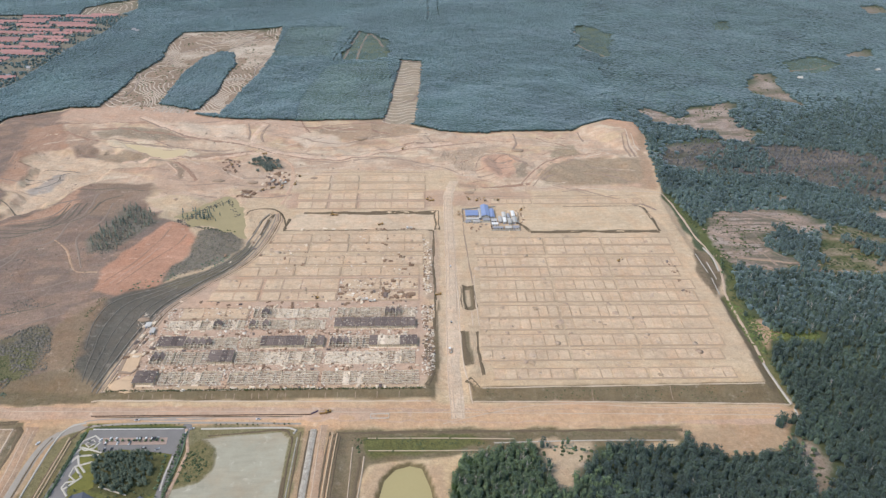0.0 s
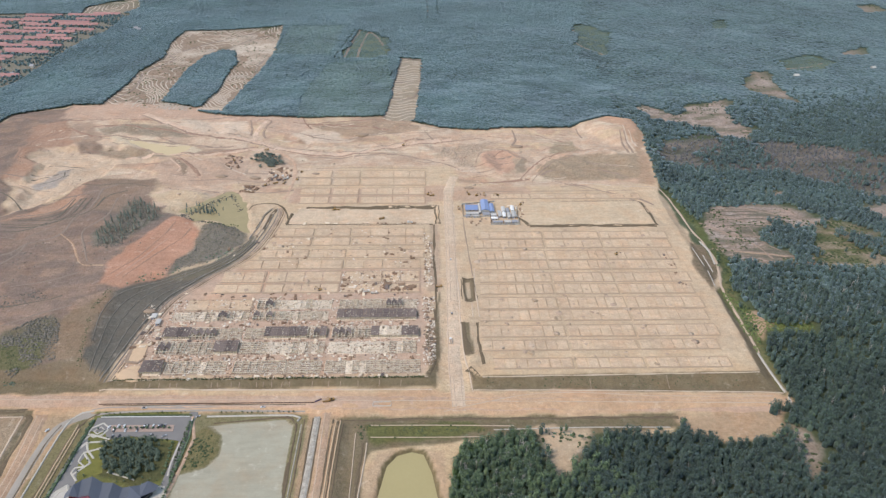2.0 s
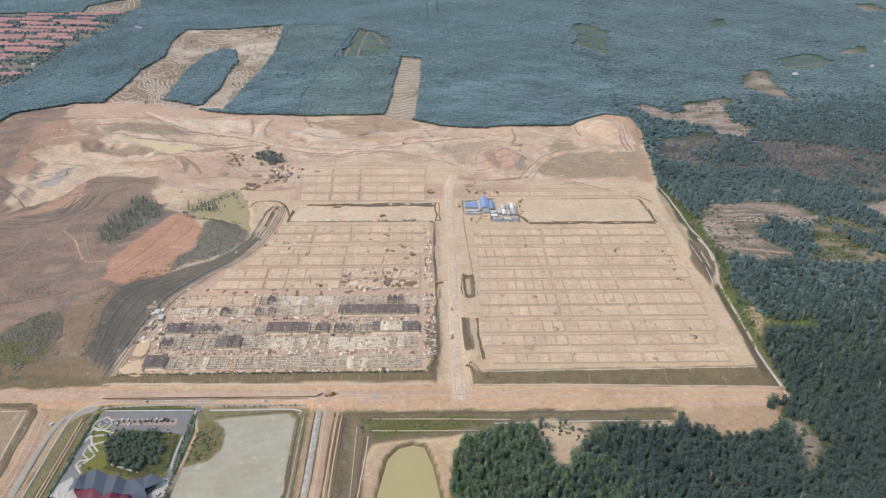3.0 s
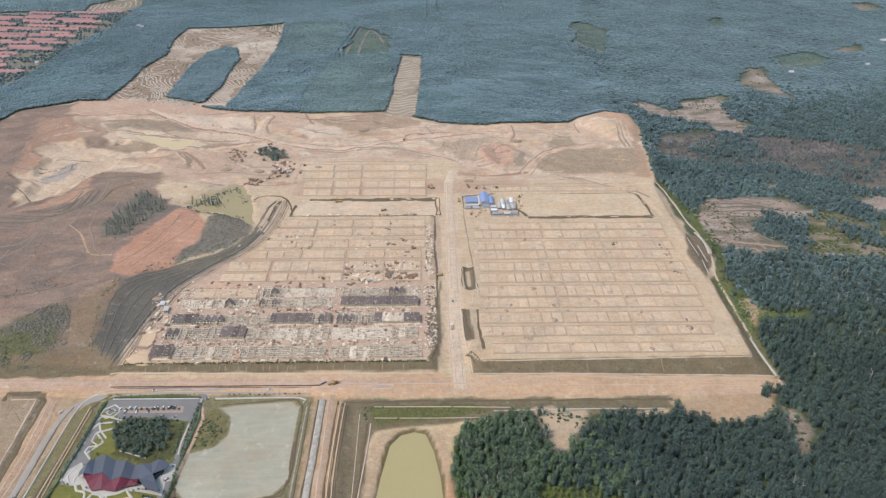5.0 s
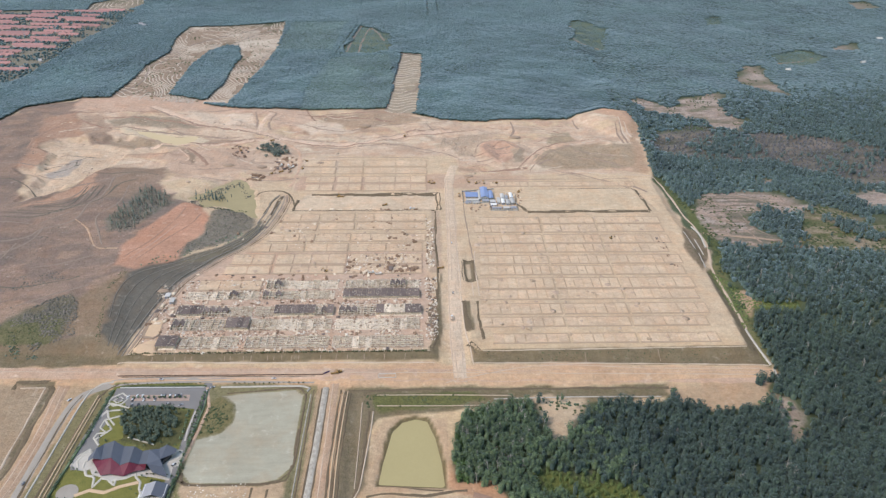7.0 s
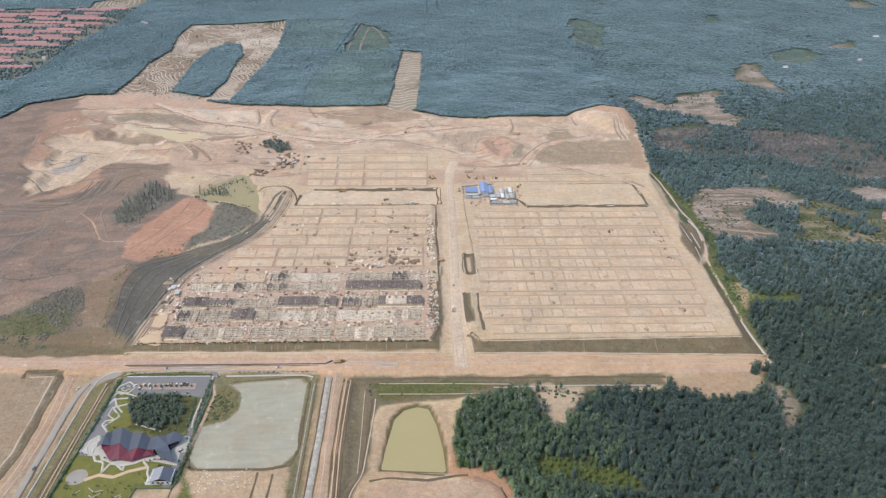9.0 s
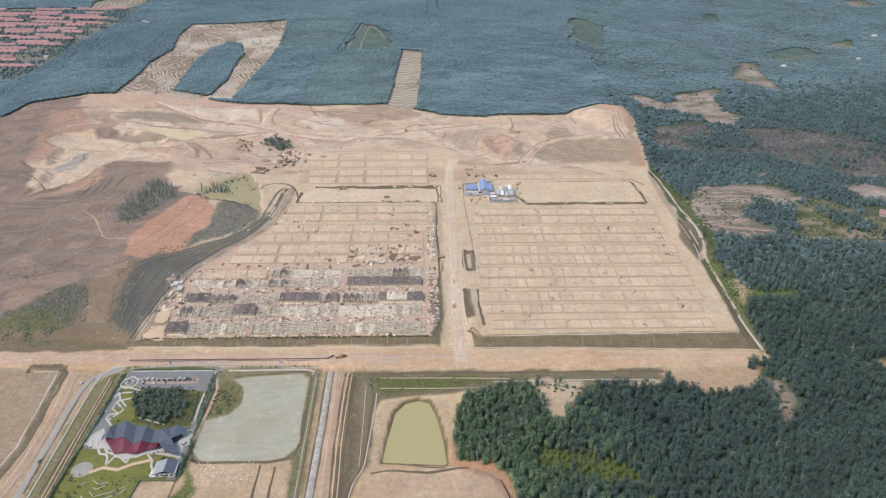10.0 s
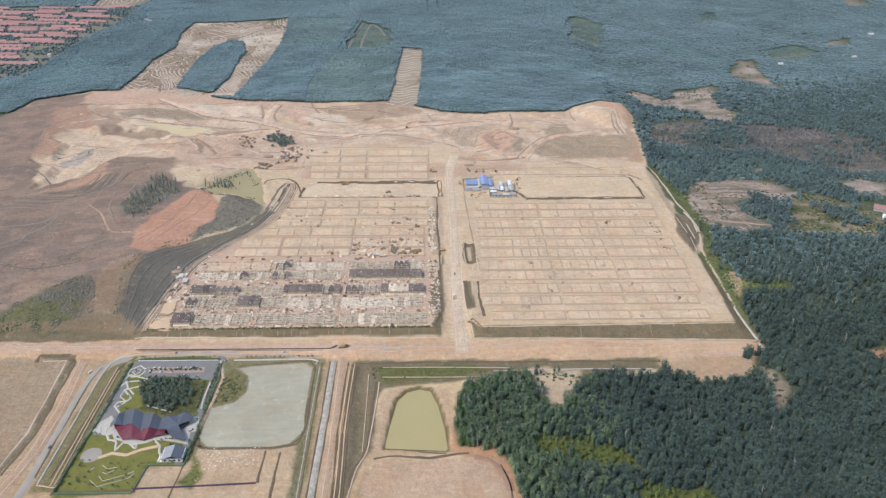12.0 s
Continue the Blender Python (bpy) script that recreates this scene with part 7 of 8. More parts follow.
# scrub: low growth strewn over hill, slopes, clearings and forest edge
TUFT = [dome([5, 4], k + 90, 0.45, 0.8)[0:2] for k in range(1)] + [dome([5, 5], k + 95, 0.45, 0.8) for k in range(3)]


def scrub(x0, x1, y0, y1, step, outline, mat, label, size, chance, seed, patch=20, cut=0.45):
    x, y, rng = spots(x0, x1, y0, y1, step, 0.5, seed)
    keep = inside(x, y, outline) & (fbm(x, y, patch, seed, 3) > cut) & (rng.random(x.size) < chance)
    x, y = x[keep], y[keep]
    if x.size:
        scatter("scrub", TUFT[1:], np.c_[x, y, height(x, y) - 0.1, rng.uniform(*size, x.size), rng.uniform(0, 6, x.size), rng.uniform(0.6, 1.1, x.size)], mat, label, "scrub")


scrub(-480, -360, 555, 640, 2.2, [(-470, 578), (-442, 596), (-415, 613), (-396, 630), (-378, 615), (-366, 566), (-380, 571), (-392, 596), (-428, 585), (-464, 564)], M_GREYSHRUB, "grey leafless scrub on the hill", (0.5, 1.4), 0.9, 31, 12, 0.42)
scrub(-440, -368, 545, 650, 2.4, [(-434, 590), (-432, 616), (-418, 631), (-400, 644), (-382, 622), (-374, 595), (-392, 583), (-378, 566), (-397, 549), (-412, 553), (-402, 572), (-412, 590)], M_GREYSHRUB, "grey leafless scrub on the hill", (0.6, 1.7), 0.95, 40, 12, 0.36)
scrub(-412, -358, 780, 905, 2.6, [(-408, 785), (-404, 815), (-392, 850), (-395, 905), (-366, 892), (-362, 858), (-379, 785)], M_GREYSHRUB, "grey scrub under upright trees", (0.5, 1.6), 0.9, 39, 12, 0.42)
scrub(-515, -405, 645, 695, 2.6, [(-510, 664), (-492, 674), (-463, 683), (-435, 690), (-408, 671), (-437, 658), (-473, 649), (-504, 648)], M_GREYSHRUB, "grey leafless scrub on the hill", (0.5, 1.3), 0.8, 38, 9, 0.48)
scrub(-480, -380, 538, 600, 2.4, [(-480, 548), (-440, 584), (-396, 596), (-384, 572), (-395, 545), (-480, 540)], M_SHRUB, "olive bushes along the foot of the hill", (0.4, 1.2), 0.8, 32, 10, 0.5)
scrub(-480, -390, 534, 560, 2.0, [(-480, 560), (-440, 556), (-400, 552), (-393, 540), (-480, 537)], M_GROVE, "green bushes along the foot of the hill", (0.5, 1.6), 0.8, 33, 10, 0.47)
scrub(-350, -220, 705, 860, 2.6, [(-287, 838), (-273, 854), (-249, 848), (-227, 820), (-226, 801), (-251, 771), (-280, 746), (-308, 732), (-300, 755), (-283, 776)], M_GREYSHRUB, "dark grey scrub beside the pond", (0.5, 1.3), 0.65, 34, 16, 0.40)
scrub(-350, -220, 705, 850, 4.0, [(-362, 692), (-340, 700), (-308, 722), (-284, 740), (-252, 758), (-232, 790), (-240, 796), (-262, 770), (-290, 748), (-312, 736), (-344, 706)], M_NEAR, "dark green scrub beside the slope", (0.6, 1.5), 0.7, 35, 20, 0.42)
scrub(-800, -340, 560, 1260, 6.5, [(-800, 1160), (-735, 1180), (-640, 1150), (-568, 885), (-480, 985), (-345, 880), (-360, 700), (-337, 562), (-800, 560)], M_GREYSHRUB, "sparse grey scrub over the hill", (0.4, 1.3), 0.35, 36, 60, 0.52)
scrub(-370, -330, 560, 700, 1.8, [(-338, 560), (-348, 602), (-359.5, 655), (-352, 692), (-358, 694), (-364, 655), (-352, 602), (-342, 560)], M_SHRUB, "olive bushes along the top of the slope", (0.35, 0.9), 0.9, 37, 15, 0.38)
for k, pts in enumerate(CLEARINGS):
    p = np.array(pts)
    scrub(p[:, 0].min(), p[:, 0].max(), p[:, 1].min(), p[:, 1].max(), 5.0, pts, M_SHRUB, "low green scrub in a cleared field", (0.7, 2.2), 0.7, 50 + k, 26, 0.56)
for k, pts in enumerate(GRASSY[2:]):
    p = np.array(pts)
    scrub(p[:, 0].min(), p[:, 0].max(), p[:, 1].min(), p[:, 1].max(), 2.6, pts, M_LIME if 0 < pts[0][0] < 385 else M_RUBBER2, "lime green growth in a clearing", (0.7, 1.8), 0.9, 72 + k, 25, 0.28)
scrub(336, 392, 480, 965, 3.2, [(357, 690), (374, 745), (374, 800), (362, 950), (366, 960), (390, 840), (392, 745), (376, 680), (362, 600), (362, 520), (360, 500), (357, 600)], M_SHRUB, "green scrub along the edge of the forest", (0.8, 2.4), 0.8, 80, 25, 0.44)
scrub(-80, 60, 450, 492, 3.0, [(-64, 484), (40, 484), (60, 474), (-40, 458), (-58, 468)], M_SHRUB, "green growth in a wide drain", (0.5, 1.4), 0.7, 81, 14, 0.46)
scrub(30, 245, 462, 480, 3.0, [(38, 456), (80, 474), (230, 470), (246, 487), (252, 480), (232, 462), (80, 466)], M_NEAR, "green bushes at the edge of the forest", (0.6, 1.8), 0.4, 82, 14, 0.46)
scrub(-596, -330, 1280, 1905, 9.0, TERRACES, M_SHRUB, "young growth on terraced ground", (1.0, 2.4), 0.6, 83, 60, 0.5)


scrub(-215, -140, 332, 376, 3.0, [(-212, 372), (-150, 374), (-149, 338), (-215, 336)], M_DIRTCLOD, "clods and rubble on a bare lot", (0.3, 0.9), 0.8, 84, 9, 0.54)
scrub(-215, -140, 332, 378, 2.4, [(-208, 376), (-150, 377), (-149, 345), (-200, 350)], M_LITTER, "pale rubble strewn over a bare lot", (0.25, 0.8), 0.8, 88, 7, 0.55)
scrub(-212, -178, 430, 486, 2.6, [(-208, 432), (-190, 438), (-181, 452), (-185, 474), (-205, 470)], M_SHRUB, "green bushes in the corner of a field", (0.6, 1.6), 0.8, 85, 14, 0.47)
scrub(500, 670, 710, 870, 4.0, SPARSE, M_SHRUB, "low green growth between trees", (0.9, 2.4), 0.8, 86, 22, 0.42)
scrub(60, 350, 524, 541, 3.0, [(60, 540), (335, 541), (340, 526), (55, 530)], M_SHRUB, "weeds on the bank of a platform", (0.3, 0.9), 0.6, 87, 14, 0.48)

# reeds and bushes round the weedy pond, and added bushes whose brighter green paints sunlight on the near wood's edge
M_EDGE = material("sun_brightened_leaves", (0.052, 0.095, 0.038), (0.12, 0.175, 0.068), 14, 0.85, 0.5, fine=0.8, by="island", spec=0.15)
for k, (ax, ay, bx, by) in enumerate(((-322, 868, -297, 911), (-297, 911, -270, 938), (-270, 938, -247, 888), (-324, 872, -284, 850), (-284, 850, -250, 849))):
    q = np.random.default_rng(300 + k)
    n = 46
    u = q.uniform(0, 1, n)
    x, y = ax + (bx - ax) * u + q.normal(0, 2.6, n), ay + (by - ay) * u + q.normal(0, 2.6, n)
    scatter("reeds", TUFT[1:], np.c_[x, y, np.maximum(height(x, y), 0.1), q.uniform(0.5, 1.5, n), q.uniform(0, 6, n), q.uniform(0.7, 1.3, n)], M_GREYSHRUB if k < 4 else M_SHRUB, "grey-green reeds and bushes round a pond", "reeds")
q = np.random.default_rng(310)
n = 260
u = q.uniform(0, 1, n)
x = np.interp(u, (0, 0.25, 0.5, 0.75, 1), (26, 24, 27, 39, 60)) + q.uniform(0, 9, n)
y = np.interp(u, (0, 0.25, 0.5, 0.75, 1), (378, 398, 436, 453, 461)) + q.uniform(-7, 2, n)
scatter("edge_growth", LEAFY, np.c_[x, y, height(x, y) + q.uniform(0.5, 4.5, n), q.uniform(1.2, 2.6, n), q.uniform(0, 6, n), q.uniform(0.8, 1.5, n)], M_EDGE, "edge bushes of a wood in green brightened for sunlight", "forest")

# ---- pale terraces cut into the cleared hill and the strip ----
M_TERRACE = material("terrace_cut", (0.55, 0.46, 0.36), (0.41, 0.335, 0.255), 20, 0.95, 0.4, fine=1.5)


def contours(name, outline, field, gap, wide, label, step=4.0, holes=()):
    """Low ridges of cut earth along the levels of a field, inside an outline."""
    p = np.array(outline)
    gx, gy = np.arange(p[:, 0].min(), p[:, 0].max() + step, step), np.arange(p[:, 1].min(), p[:, 1].max() + step, step)
    X, Y = np.meshgrid(gx, gy)
    V = field(X, Y) / gap
    nx = len(gx)
    a = (np.arange(len(gy) - 1)[:, None] * nx + np.arange(nx - 1)[None]).ravel()
    tri = np.concatenate([np.c_[a, a + 1, a + nx + 1], np.c_[a, a + nx + 1, a + nx]])
    P, val = np.c_[X.ravel(), Y.ravel()], V.ravel()[tri]
    level = np.floor(val.max(1))
    tri, val, level = [q[level > val.min(1)] for q in (tri, val, level)]
    ends, hit = [], []
    for i, j in ((0, 1), (1, 2), (2, 0)):
        t = (level - val[:, i]) / np.where(np.abs(val[:, j] - val[:, i]) < 1e-9, 1e9, val[:, j] - val[:, i])
        hit.append((t >= 0) & (t < 1))
        ends.append(P[tri[:, i]] + (P[tri[:, j]] - P[tri[:, i]]) * np.clip(t, 0, 1)[:, None])
    hit, ends = np.array(hit), np.array(ends)
    two = hit.sum(0) == 2
    hit, ends = hit[:, two], ends[:, two]
    first = np.argmax(hit, 0)
    last = 2 - np.argmax(hit[::-1], 0)
    n = np.arange(first.size)
    A, B = ends[first, n], ends[last, n]
    mid = (A + B) / 2
    ok = inside(mid[:, 0], mid[:, 1], outline) & (fbm(mid[:, 0], mid[:, 1], 30, 29, 2) > 0.30) & (np.hypot(*(B - A).T) > 0.3)
    for hole in holes:
        ok &= ~inside(mid[:, 0], mid[:, 1], hole)
    A, B = A[ok], B[ok]
    d = B - A
    d /= np.linalg.norm(d, axis=1)[:, None]
    A, B = A - d * 0.4, B + d * 0.4
    side = np.stack([-d[:, 1], d[:, 0]], 1) * wide / 2
    zA, zB = height(A[:, 0], A[:, 1]), height(B[:, 0], B[:, 1])
    v = np.concatenate([np.c_[A + side, zA], np.c_[A, zA + 0.9], np.c_[A - side, zA], np.c_[B + side, zB], np.c_[B, zB + 0.9], np.c_[B - side, zB]])
    m = len(A)
    k = np.arange(m)
    f = np.concatenate([np.c_[k, k + m, k + 4 * m], np.c_[k, k + 4 * m, k + 3 * m], np.c_[k + m, k + 2 * m, k + 5 * m], np.c_[k + m, k + 5 * m, k + 4 * m]])
    me = mesh_from(name, v, f)
    me.materials.append(M_TERRACE)
    tagged(new(name, me), label, "terrace", kind="stuff")


def hill_field(x, y):
    """Two rounded shoulders either side of the wooded tongue, broken by gullies."""
    west = 0.55 * np.hypot((x + 640) * 1.6, y - 1290)
    east_flank = 0.55 * (y - 1250) + 0.9 * (x + 330)
    w = ramp(x, -500, -400)
    top = ramp(y, 1640, 1760)
    f = west * (1 - w) + east_flank * w
    f = f * (1 - top) + (0.6 * (y - 1250) + 0.12 * (x + 450)) * top
    return f + (fbm(x, y, 130, 17, 3) - 0.5) * 150


contours("terraces", TERRACES, hill_field, 7.5, 2.6, "pale contour terraces cut in brown cleared ground", holes=(TONGUE,))
contours("terraces", STRIP, lambda x, y: y + 6 * np.sin(x / 9.0) + (fbm(x, y, 60, 19, 2) - 0.5) * 24, 15, 2.2, "pale contour terraces in a narrow cleared strip", 3.0)
contours("terraces", BARE_HILL, lambda x, y: np.hypot(x + 840, (y - 2090) * 0.6) + (fbm(x, y, 90, 23, 3) - 0.5) * 60, 14, 3.0, "faint contour terraces on a far bare hill")
for pts in ([(-57, 1350), (-30, 1342), (-12, 1352), (0, 1410), (1, 1440)], [(-55, 1440), (-20, 1446), (0, 1440)], [(-66, 1250), (-56, 1350), (-54, 1440), (-48, 1495), (-42, 1602), (3, 1598), (0, 1440), (-9, 1240)]):
    ribbon("track", pts, 3.0, M_SCRUBTRACK, "pale track round a cleared strip", "track", lift=0.4, wobble=0.8, straight=True)
for pts in ([(-588, 1505), (-560, 1540), (-540, 1600), (-560, 1640)], [(-560, 1640), (-510, 1720), (-440, 1800), (-350, 1900)], [(-470, 1640), (-440, 1700), (-400, 1780), (-340, 1840)], [(-340, 1480), (-350, 1560), (-335, 1640)],
            [(-590, 1330), (-560, 1400), (-575, 1500)], [(391, 1878), (370, 1736), (383, 1682), (418, 1627)],
            [(-169, 1620), (-160, 1749), (-150, 1846), (-159, 1891)], [(-141, 1613), (-136, 1740), (-126, 1846)], [(-126, 1846), (-105, 1792), (-85, 1715)], [(21, 2320), (20, 1975)], [(680, 1560), (760, 1545), (850, 1560), (900, 1590)], [(560, 1320), (600, 1420), (680, 1430)]):
    ribbon("track", pts, 4, M_SCRUBTRACK, "pale track through cleared ground", "track", lift=0.4, wobble=1.2)


# ---- clubhouse lot ----
GZ = h1(-262, 380)


def flat(name, outline, mat, label, category, z=0.1, thick=0.12, kind="structure", parent=None):
    """A paved or planted patch lying on the lot."""
    me = bpy.data.meshes.new(name)
    bm = prism(outline, GZ + z - 0.5, GZ + z + thick)
    bm.to_mesh(me)
    bm.free()
    me.materials.append(mat)
    ob = new(name, me)
    return tagged(ob, label, category, kind=kind)


flat("car_park", [(-300, 497), (-215, 497), (-213, 466), (-230, 469), (-262, 473), (-282, 469), (-286, 478), (-300, 480)], M_ASPHALT, "dark asphalt car park", "car park", 0.15)
flat("pavement", [(-284.5, 487), (-227, 486.6), (-226, 478.2), (-281, 478.6)], M_BRICKPAVE, "two rows of red paved car bays", "pavement", 0.3)
flat("pavement", [(-303, 480), (-297, 466), (-293, 450), (-296, 440), (-291, 424), (-288, 404), (-290, 395), (-304, 394), (-309, 410), (-307, 450)], M_ASPHALT, "dark asphalt forecourt and drive", "pavement", 0.1)
flat("lawn", [(-296, 463), (-283, 463), (-272, 431), (-276, 428), (-290, 430), (-296, 440)], M_GRASS, "mown green lawn", "lawn", 0.05)
flat("lawn", [(-308, 392), (-216, 388), (-215, 362), (-245, 362), (-250, 332), (-311, 328)], M_GRASS, "mown green lawn with young trees", "lawn", 0.02)
flat("pavement", [(-305, 400), (-303, 412), (-295, 418), (-289, 408), (-285, 396), (-291, 393), (-299, 394)], M_CONC, "pale paved terrace beside the clubhouse", "pavement", 0.2)
flat("pavement", [(-221, 396), (-226, 405), (-222, 416), (-215, 415), (-211, 405), (-212, 397)], M_CONC, "pale paved court beside the clubhouse", "pavement", 0.2)
flat("field", [tuple(p) for p in spline([*FIELD, FIELD[0]], 4)[:-1]], M_FIELD, "smooth packed grey field with rounded corners", "field", h1(-160, 440) - GZ + 0.1)
circle = [(-297 + 8.8 * math.cos(a), 370 + 8.6 * math.sin(a)) for a in np.linspace(0, 6.28, 25)[:-1]]
flat("pavement", circle, M_ROAD, "round grey paved terrace", "pavement", 0.2)


M_WALK = material("pale_walk", (0.53, 0.485, 0.40), (0.41, 0.37, 0.30), 5, 0.85, 0.2, fine=0.5)


def path(pts, w, mat, label, lift=0.3):
    ribbon("path", pts, w, mat, label, "path", lift=lift, thick=0.15, step=1.5, straight=True)


WALK = "white zigzag garden walk"
path([(-291.8, 394.2), (-288.5, 388), (-281, 386.5)], 1.8, M_WALK, WALK)
path([(-284, 388), (-280.5, 384.8), (-278.4, 374.7), (-274.3, 384.5), (-268.9, 383.5), (-261.3, 376.7), (-261.9, 382.5), (-253.9, 384.4), (-247.6, 388.5)], 1.6, M_WALK, WALK, 0.34)
path([(-247.5, 389), (-245.9, 385.4), (-240.5, 379.5), (-239.4, 372.8), (-235.6, 366.5), (-236, 361)], 1.6, M_WALK, WALK, 0.38)
path([(-290, 366.5), (-279.6, 372), (-266.8, 369.4), (-256, 375.4), (-242, 379.7)], 2.6, M_SAND, "tan garden path", 0.42)
path([(-301.4, 477.6), (-300, 484), (-292, 490), (-284, 483.3), (-287.8, 475.4), (-294.6, 472.6), (-301, 477)], 1.4, M_WALK, WALK, 0.3)
path([(-297, 480), (-292, 485), (-288, 481), (-293, 476.5), (-297, 480)], 0.9, M_CONC, WALK, 0.34)
path([(-281, 467.4), (-298, 466), (-294, 457), (-285, 447)], 1.5, M_WALK, WALK, 0.3)
path([(-298, 466), (-304, 455), (-303, 440)], 2.4, M_CONC, WALK, 0.26)
path([(-296.6, 453), (-297, 444), (-289.5, 438)], 1.1, M_WALK, WALK, 0.3)
path([(-290, 438), (-297, 436.6), (-298, 431), (-290.7, 423)], 1.4, M_WALK, WALK, 0.34)
path([(-298, 396), (-302, 404), (-299, 411), (-294, 414), (-290.5, 407), (-295, 403), (-294, 396)], 1.3, M_WALK, WALK, 0.46)
path([(-283, 459), (-296, 454), (-286, 442), (-296, 429), (-290, 422)], 1.5, M_WALK, WALK, 0.42)
path([(-303, 466), (-298, 476), (-279, 469.5)], 1.3, M_WALK, WALK, 0.46)
path([(-268, 431.8), (-242, 422.5)], 1.0, M_WALK, WALK, 0.3)
path([(-221, 399), (-217, 404), (-213, 411), (-211.8, 404), (-217, 396)], 1.4, M_WALK, WALK, 0.3)
path([(-306, 398), (-303, 410), (-296, 418), (-293, 411)], 1.3, M_WALK, WALK, 0.4)
path([(-216, 464), (-217, 440), (-216, 426)], 1.4, M_CONC, WALK, 0.3)
path([(-213, 497), (-205, 470), (-207, 440), (-212, 400)], 2.2, M_TRACK, "pale trodden path beside the field", 0.2)


def hedge(pts, mat=M_WALK, name="low_wall", label="low pale garden wall in steps", h=0.5, w=0.55):
    ob = thing(name, label, "garden wall", (pts[0][0], pts[0][1], GZ), group="garden walls")
    for (ax, ay), (bx, by) in zip(pts, pts[1:]):
        n = math.hypot(bx - ax, by - ay)
        bm = boxes((0, n, -w / 2, w / 2, -0.3, h), bevel=0.05)
        seg = part("segment", bm, mat, ob)
        seg.matrix_local = pose(ax - pts[0][0], ay - pts[0][1], 0.1, 0, 0, math.degrees(math.atan2(by - ay, bx - ax)))


hedge([(-282.8, 357.9), (-277.1, 353.4), (-269.5, 355.5)])
hedge([(-281.8, 346), (-276.6, 340.5), (-260.7, 346.6), (-253.8, 350.7)])
hedge([(-292.5, 351.7), (-288.7, 355.9)])
hedge([(-287.7, 341.8), (-279.2, 334.3), (-256.3, 343.3), (-253.1, 348.6)])
hedge([(-280.1, 350.2), (-276.8, 348), (-270.9, 352.2)])
hedge([(-244, 358), (-248.5, 329)], M_NEAR, "hedge", "clipped dark green hedge", 1.1, 0.8)
hedge([(-302, 494), (-304, 440), (-309.5, 380), (-312.5, 328), (-249, 327)], M_NEAR, "hedge", "clipped dark green hedge", 1.2, 1.5)
hedge([(-211.5, 494), (-209.5, 470), (-211, 432)], M_NEAR, "hedge", "clipped dark green hedge", 1.0, 1.1)
hedge([(-244, 357), (-214, 356), (-211, 388)], M_NEAR, "hedge", "clipped dark green hedge", 1.1, 0.8)
hedge([(-296, 499), (-214, 498.6)], M_SHRUB, "hedge", "clipped green hedge along the car park", 1.2, 1.4)
hedge([(-297, 497.8), (-216, 497.4)], M_PAINT, "low_wall", "white kerb wall along the car park", 0.5, 0.7)


def plate(points, thick=0.25):
    """A thin roof plate through three or four corners."""
    bm = bmesh.new()
    top = [bm.verts.new(p) for p in points]
    low = [bm.verts.new((p[0], p[1], p[2] - thick)) for p in points]
    n = len(points)
    bm.faces.new(top)
    bm.faces.new(low[::-1])
    for i in range(n):
        bm.faces.new((top[i], low[i], low[(i + 1) % n], top[(i + 1) % n]))
    bmesh.ops.recalc_face_normals(bm, faces=bm.faces[:])
    bmesh.ops.triangulate(bm, faces=[f for f in bm.faces if len(f.verts) > 3])
    return bm


club = thing("clubhouse", "clubhouse with folded grey metal roof and maroon front", "building", (-262, 400, GZ))


def cp(x, y, z):
    return (x + 262, y - 400, z)


# folded roof plates: back edge, front edge, ridge up and valley down in turn
back = [(-291.5, 404.6, 4.5), (-287, 412, 7.2), (-283.7, 419.5, 4.4), (-273.5, 418.8, 9.2), (-265, 416, 5.0), (-254, 411.5, 9.4), (-247, 410, 5.2), (-240, 408.5, 8.2)]
front = [(-291, 400.0, 4.0), (-286.5, 401.2, 6.4), (-280, 401.8, 4.0), (-270, 399.8, 8.4), (-261.5, 394.5, 4.8), (-253, 394.6, 8.6), (-246, 395.2, 5.0), (-238, 393.0, 7.6)]
for i in range(7):
    part("roof_panel", plate([cp(*back[i]), cp(*back[i + 1]), cp(*front[i + 1]), cp(*front[i])]), M_SLATE, club)
wing = [[(-240, 408.5, 8.2), (-233.5, 412, 5.6), (-229, 400, 5.6)], [(-240, 408.5, 8.2), (-229, 400, 5.6), (-238, 393, 7.6)], [(-233.5, 412, 5.6), (-227.4, 415.5, 6.8), (-229, 400, 5.6)],
        [(-227.4, 415.5, 6.8), (-218, 412, 5.0), (-219, 406.6, 5.0), (-229, 400, 5.6)], [(-238, 393, 7.6), (-229, 400, 5.6), (-224, 391, 6.0)], [(-238, 393, 7.6), (-224, 391, 6.0), (-218, 381, 4.6), (-231.5, 386, 4.8)]]
for pts in wing:
    part("roof_panel", plate([cp(*p) for p in pts]), M_SLATE, club)
low_edge = [(-287.5, 401.5, 3.4), (-281, 393.5, 2.0), (-275.5, 386.5, 1.4), (-267.5, 387.5, 2.2), (-256.5, 385.5, 1.4), (-249, 389.5, 2.2), (-240, 391.5, 2.6)]
top_edge = [(-286.5, 401.1, 6.2), (-280, 401.6, 3.8), (-270, 399.6, 8.2), (-261.5, 394.3, 4.6), (-253, 394.4, 8.4), (-246, 395, 4.8), (-238.4, 392.8, 7.4)]
for i in range(6):
    part("front_panel", plate([cp(*top_edge[i]), cp(*top_edge[i + 1]), cp(*low_edge[i + 1]), cp(*low_edge[i])], 0.2), M_MAROON, club, "maroon sloping front panel")
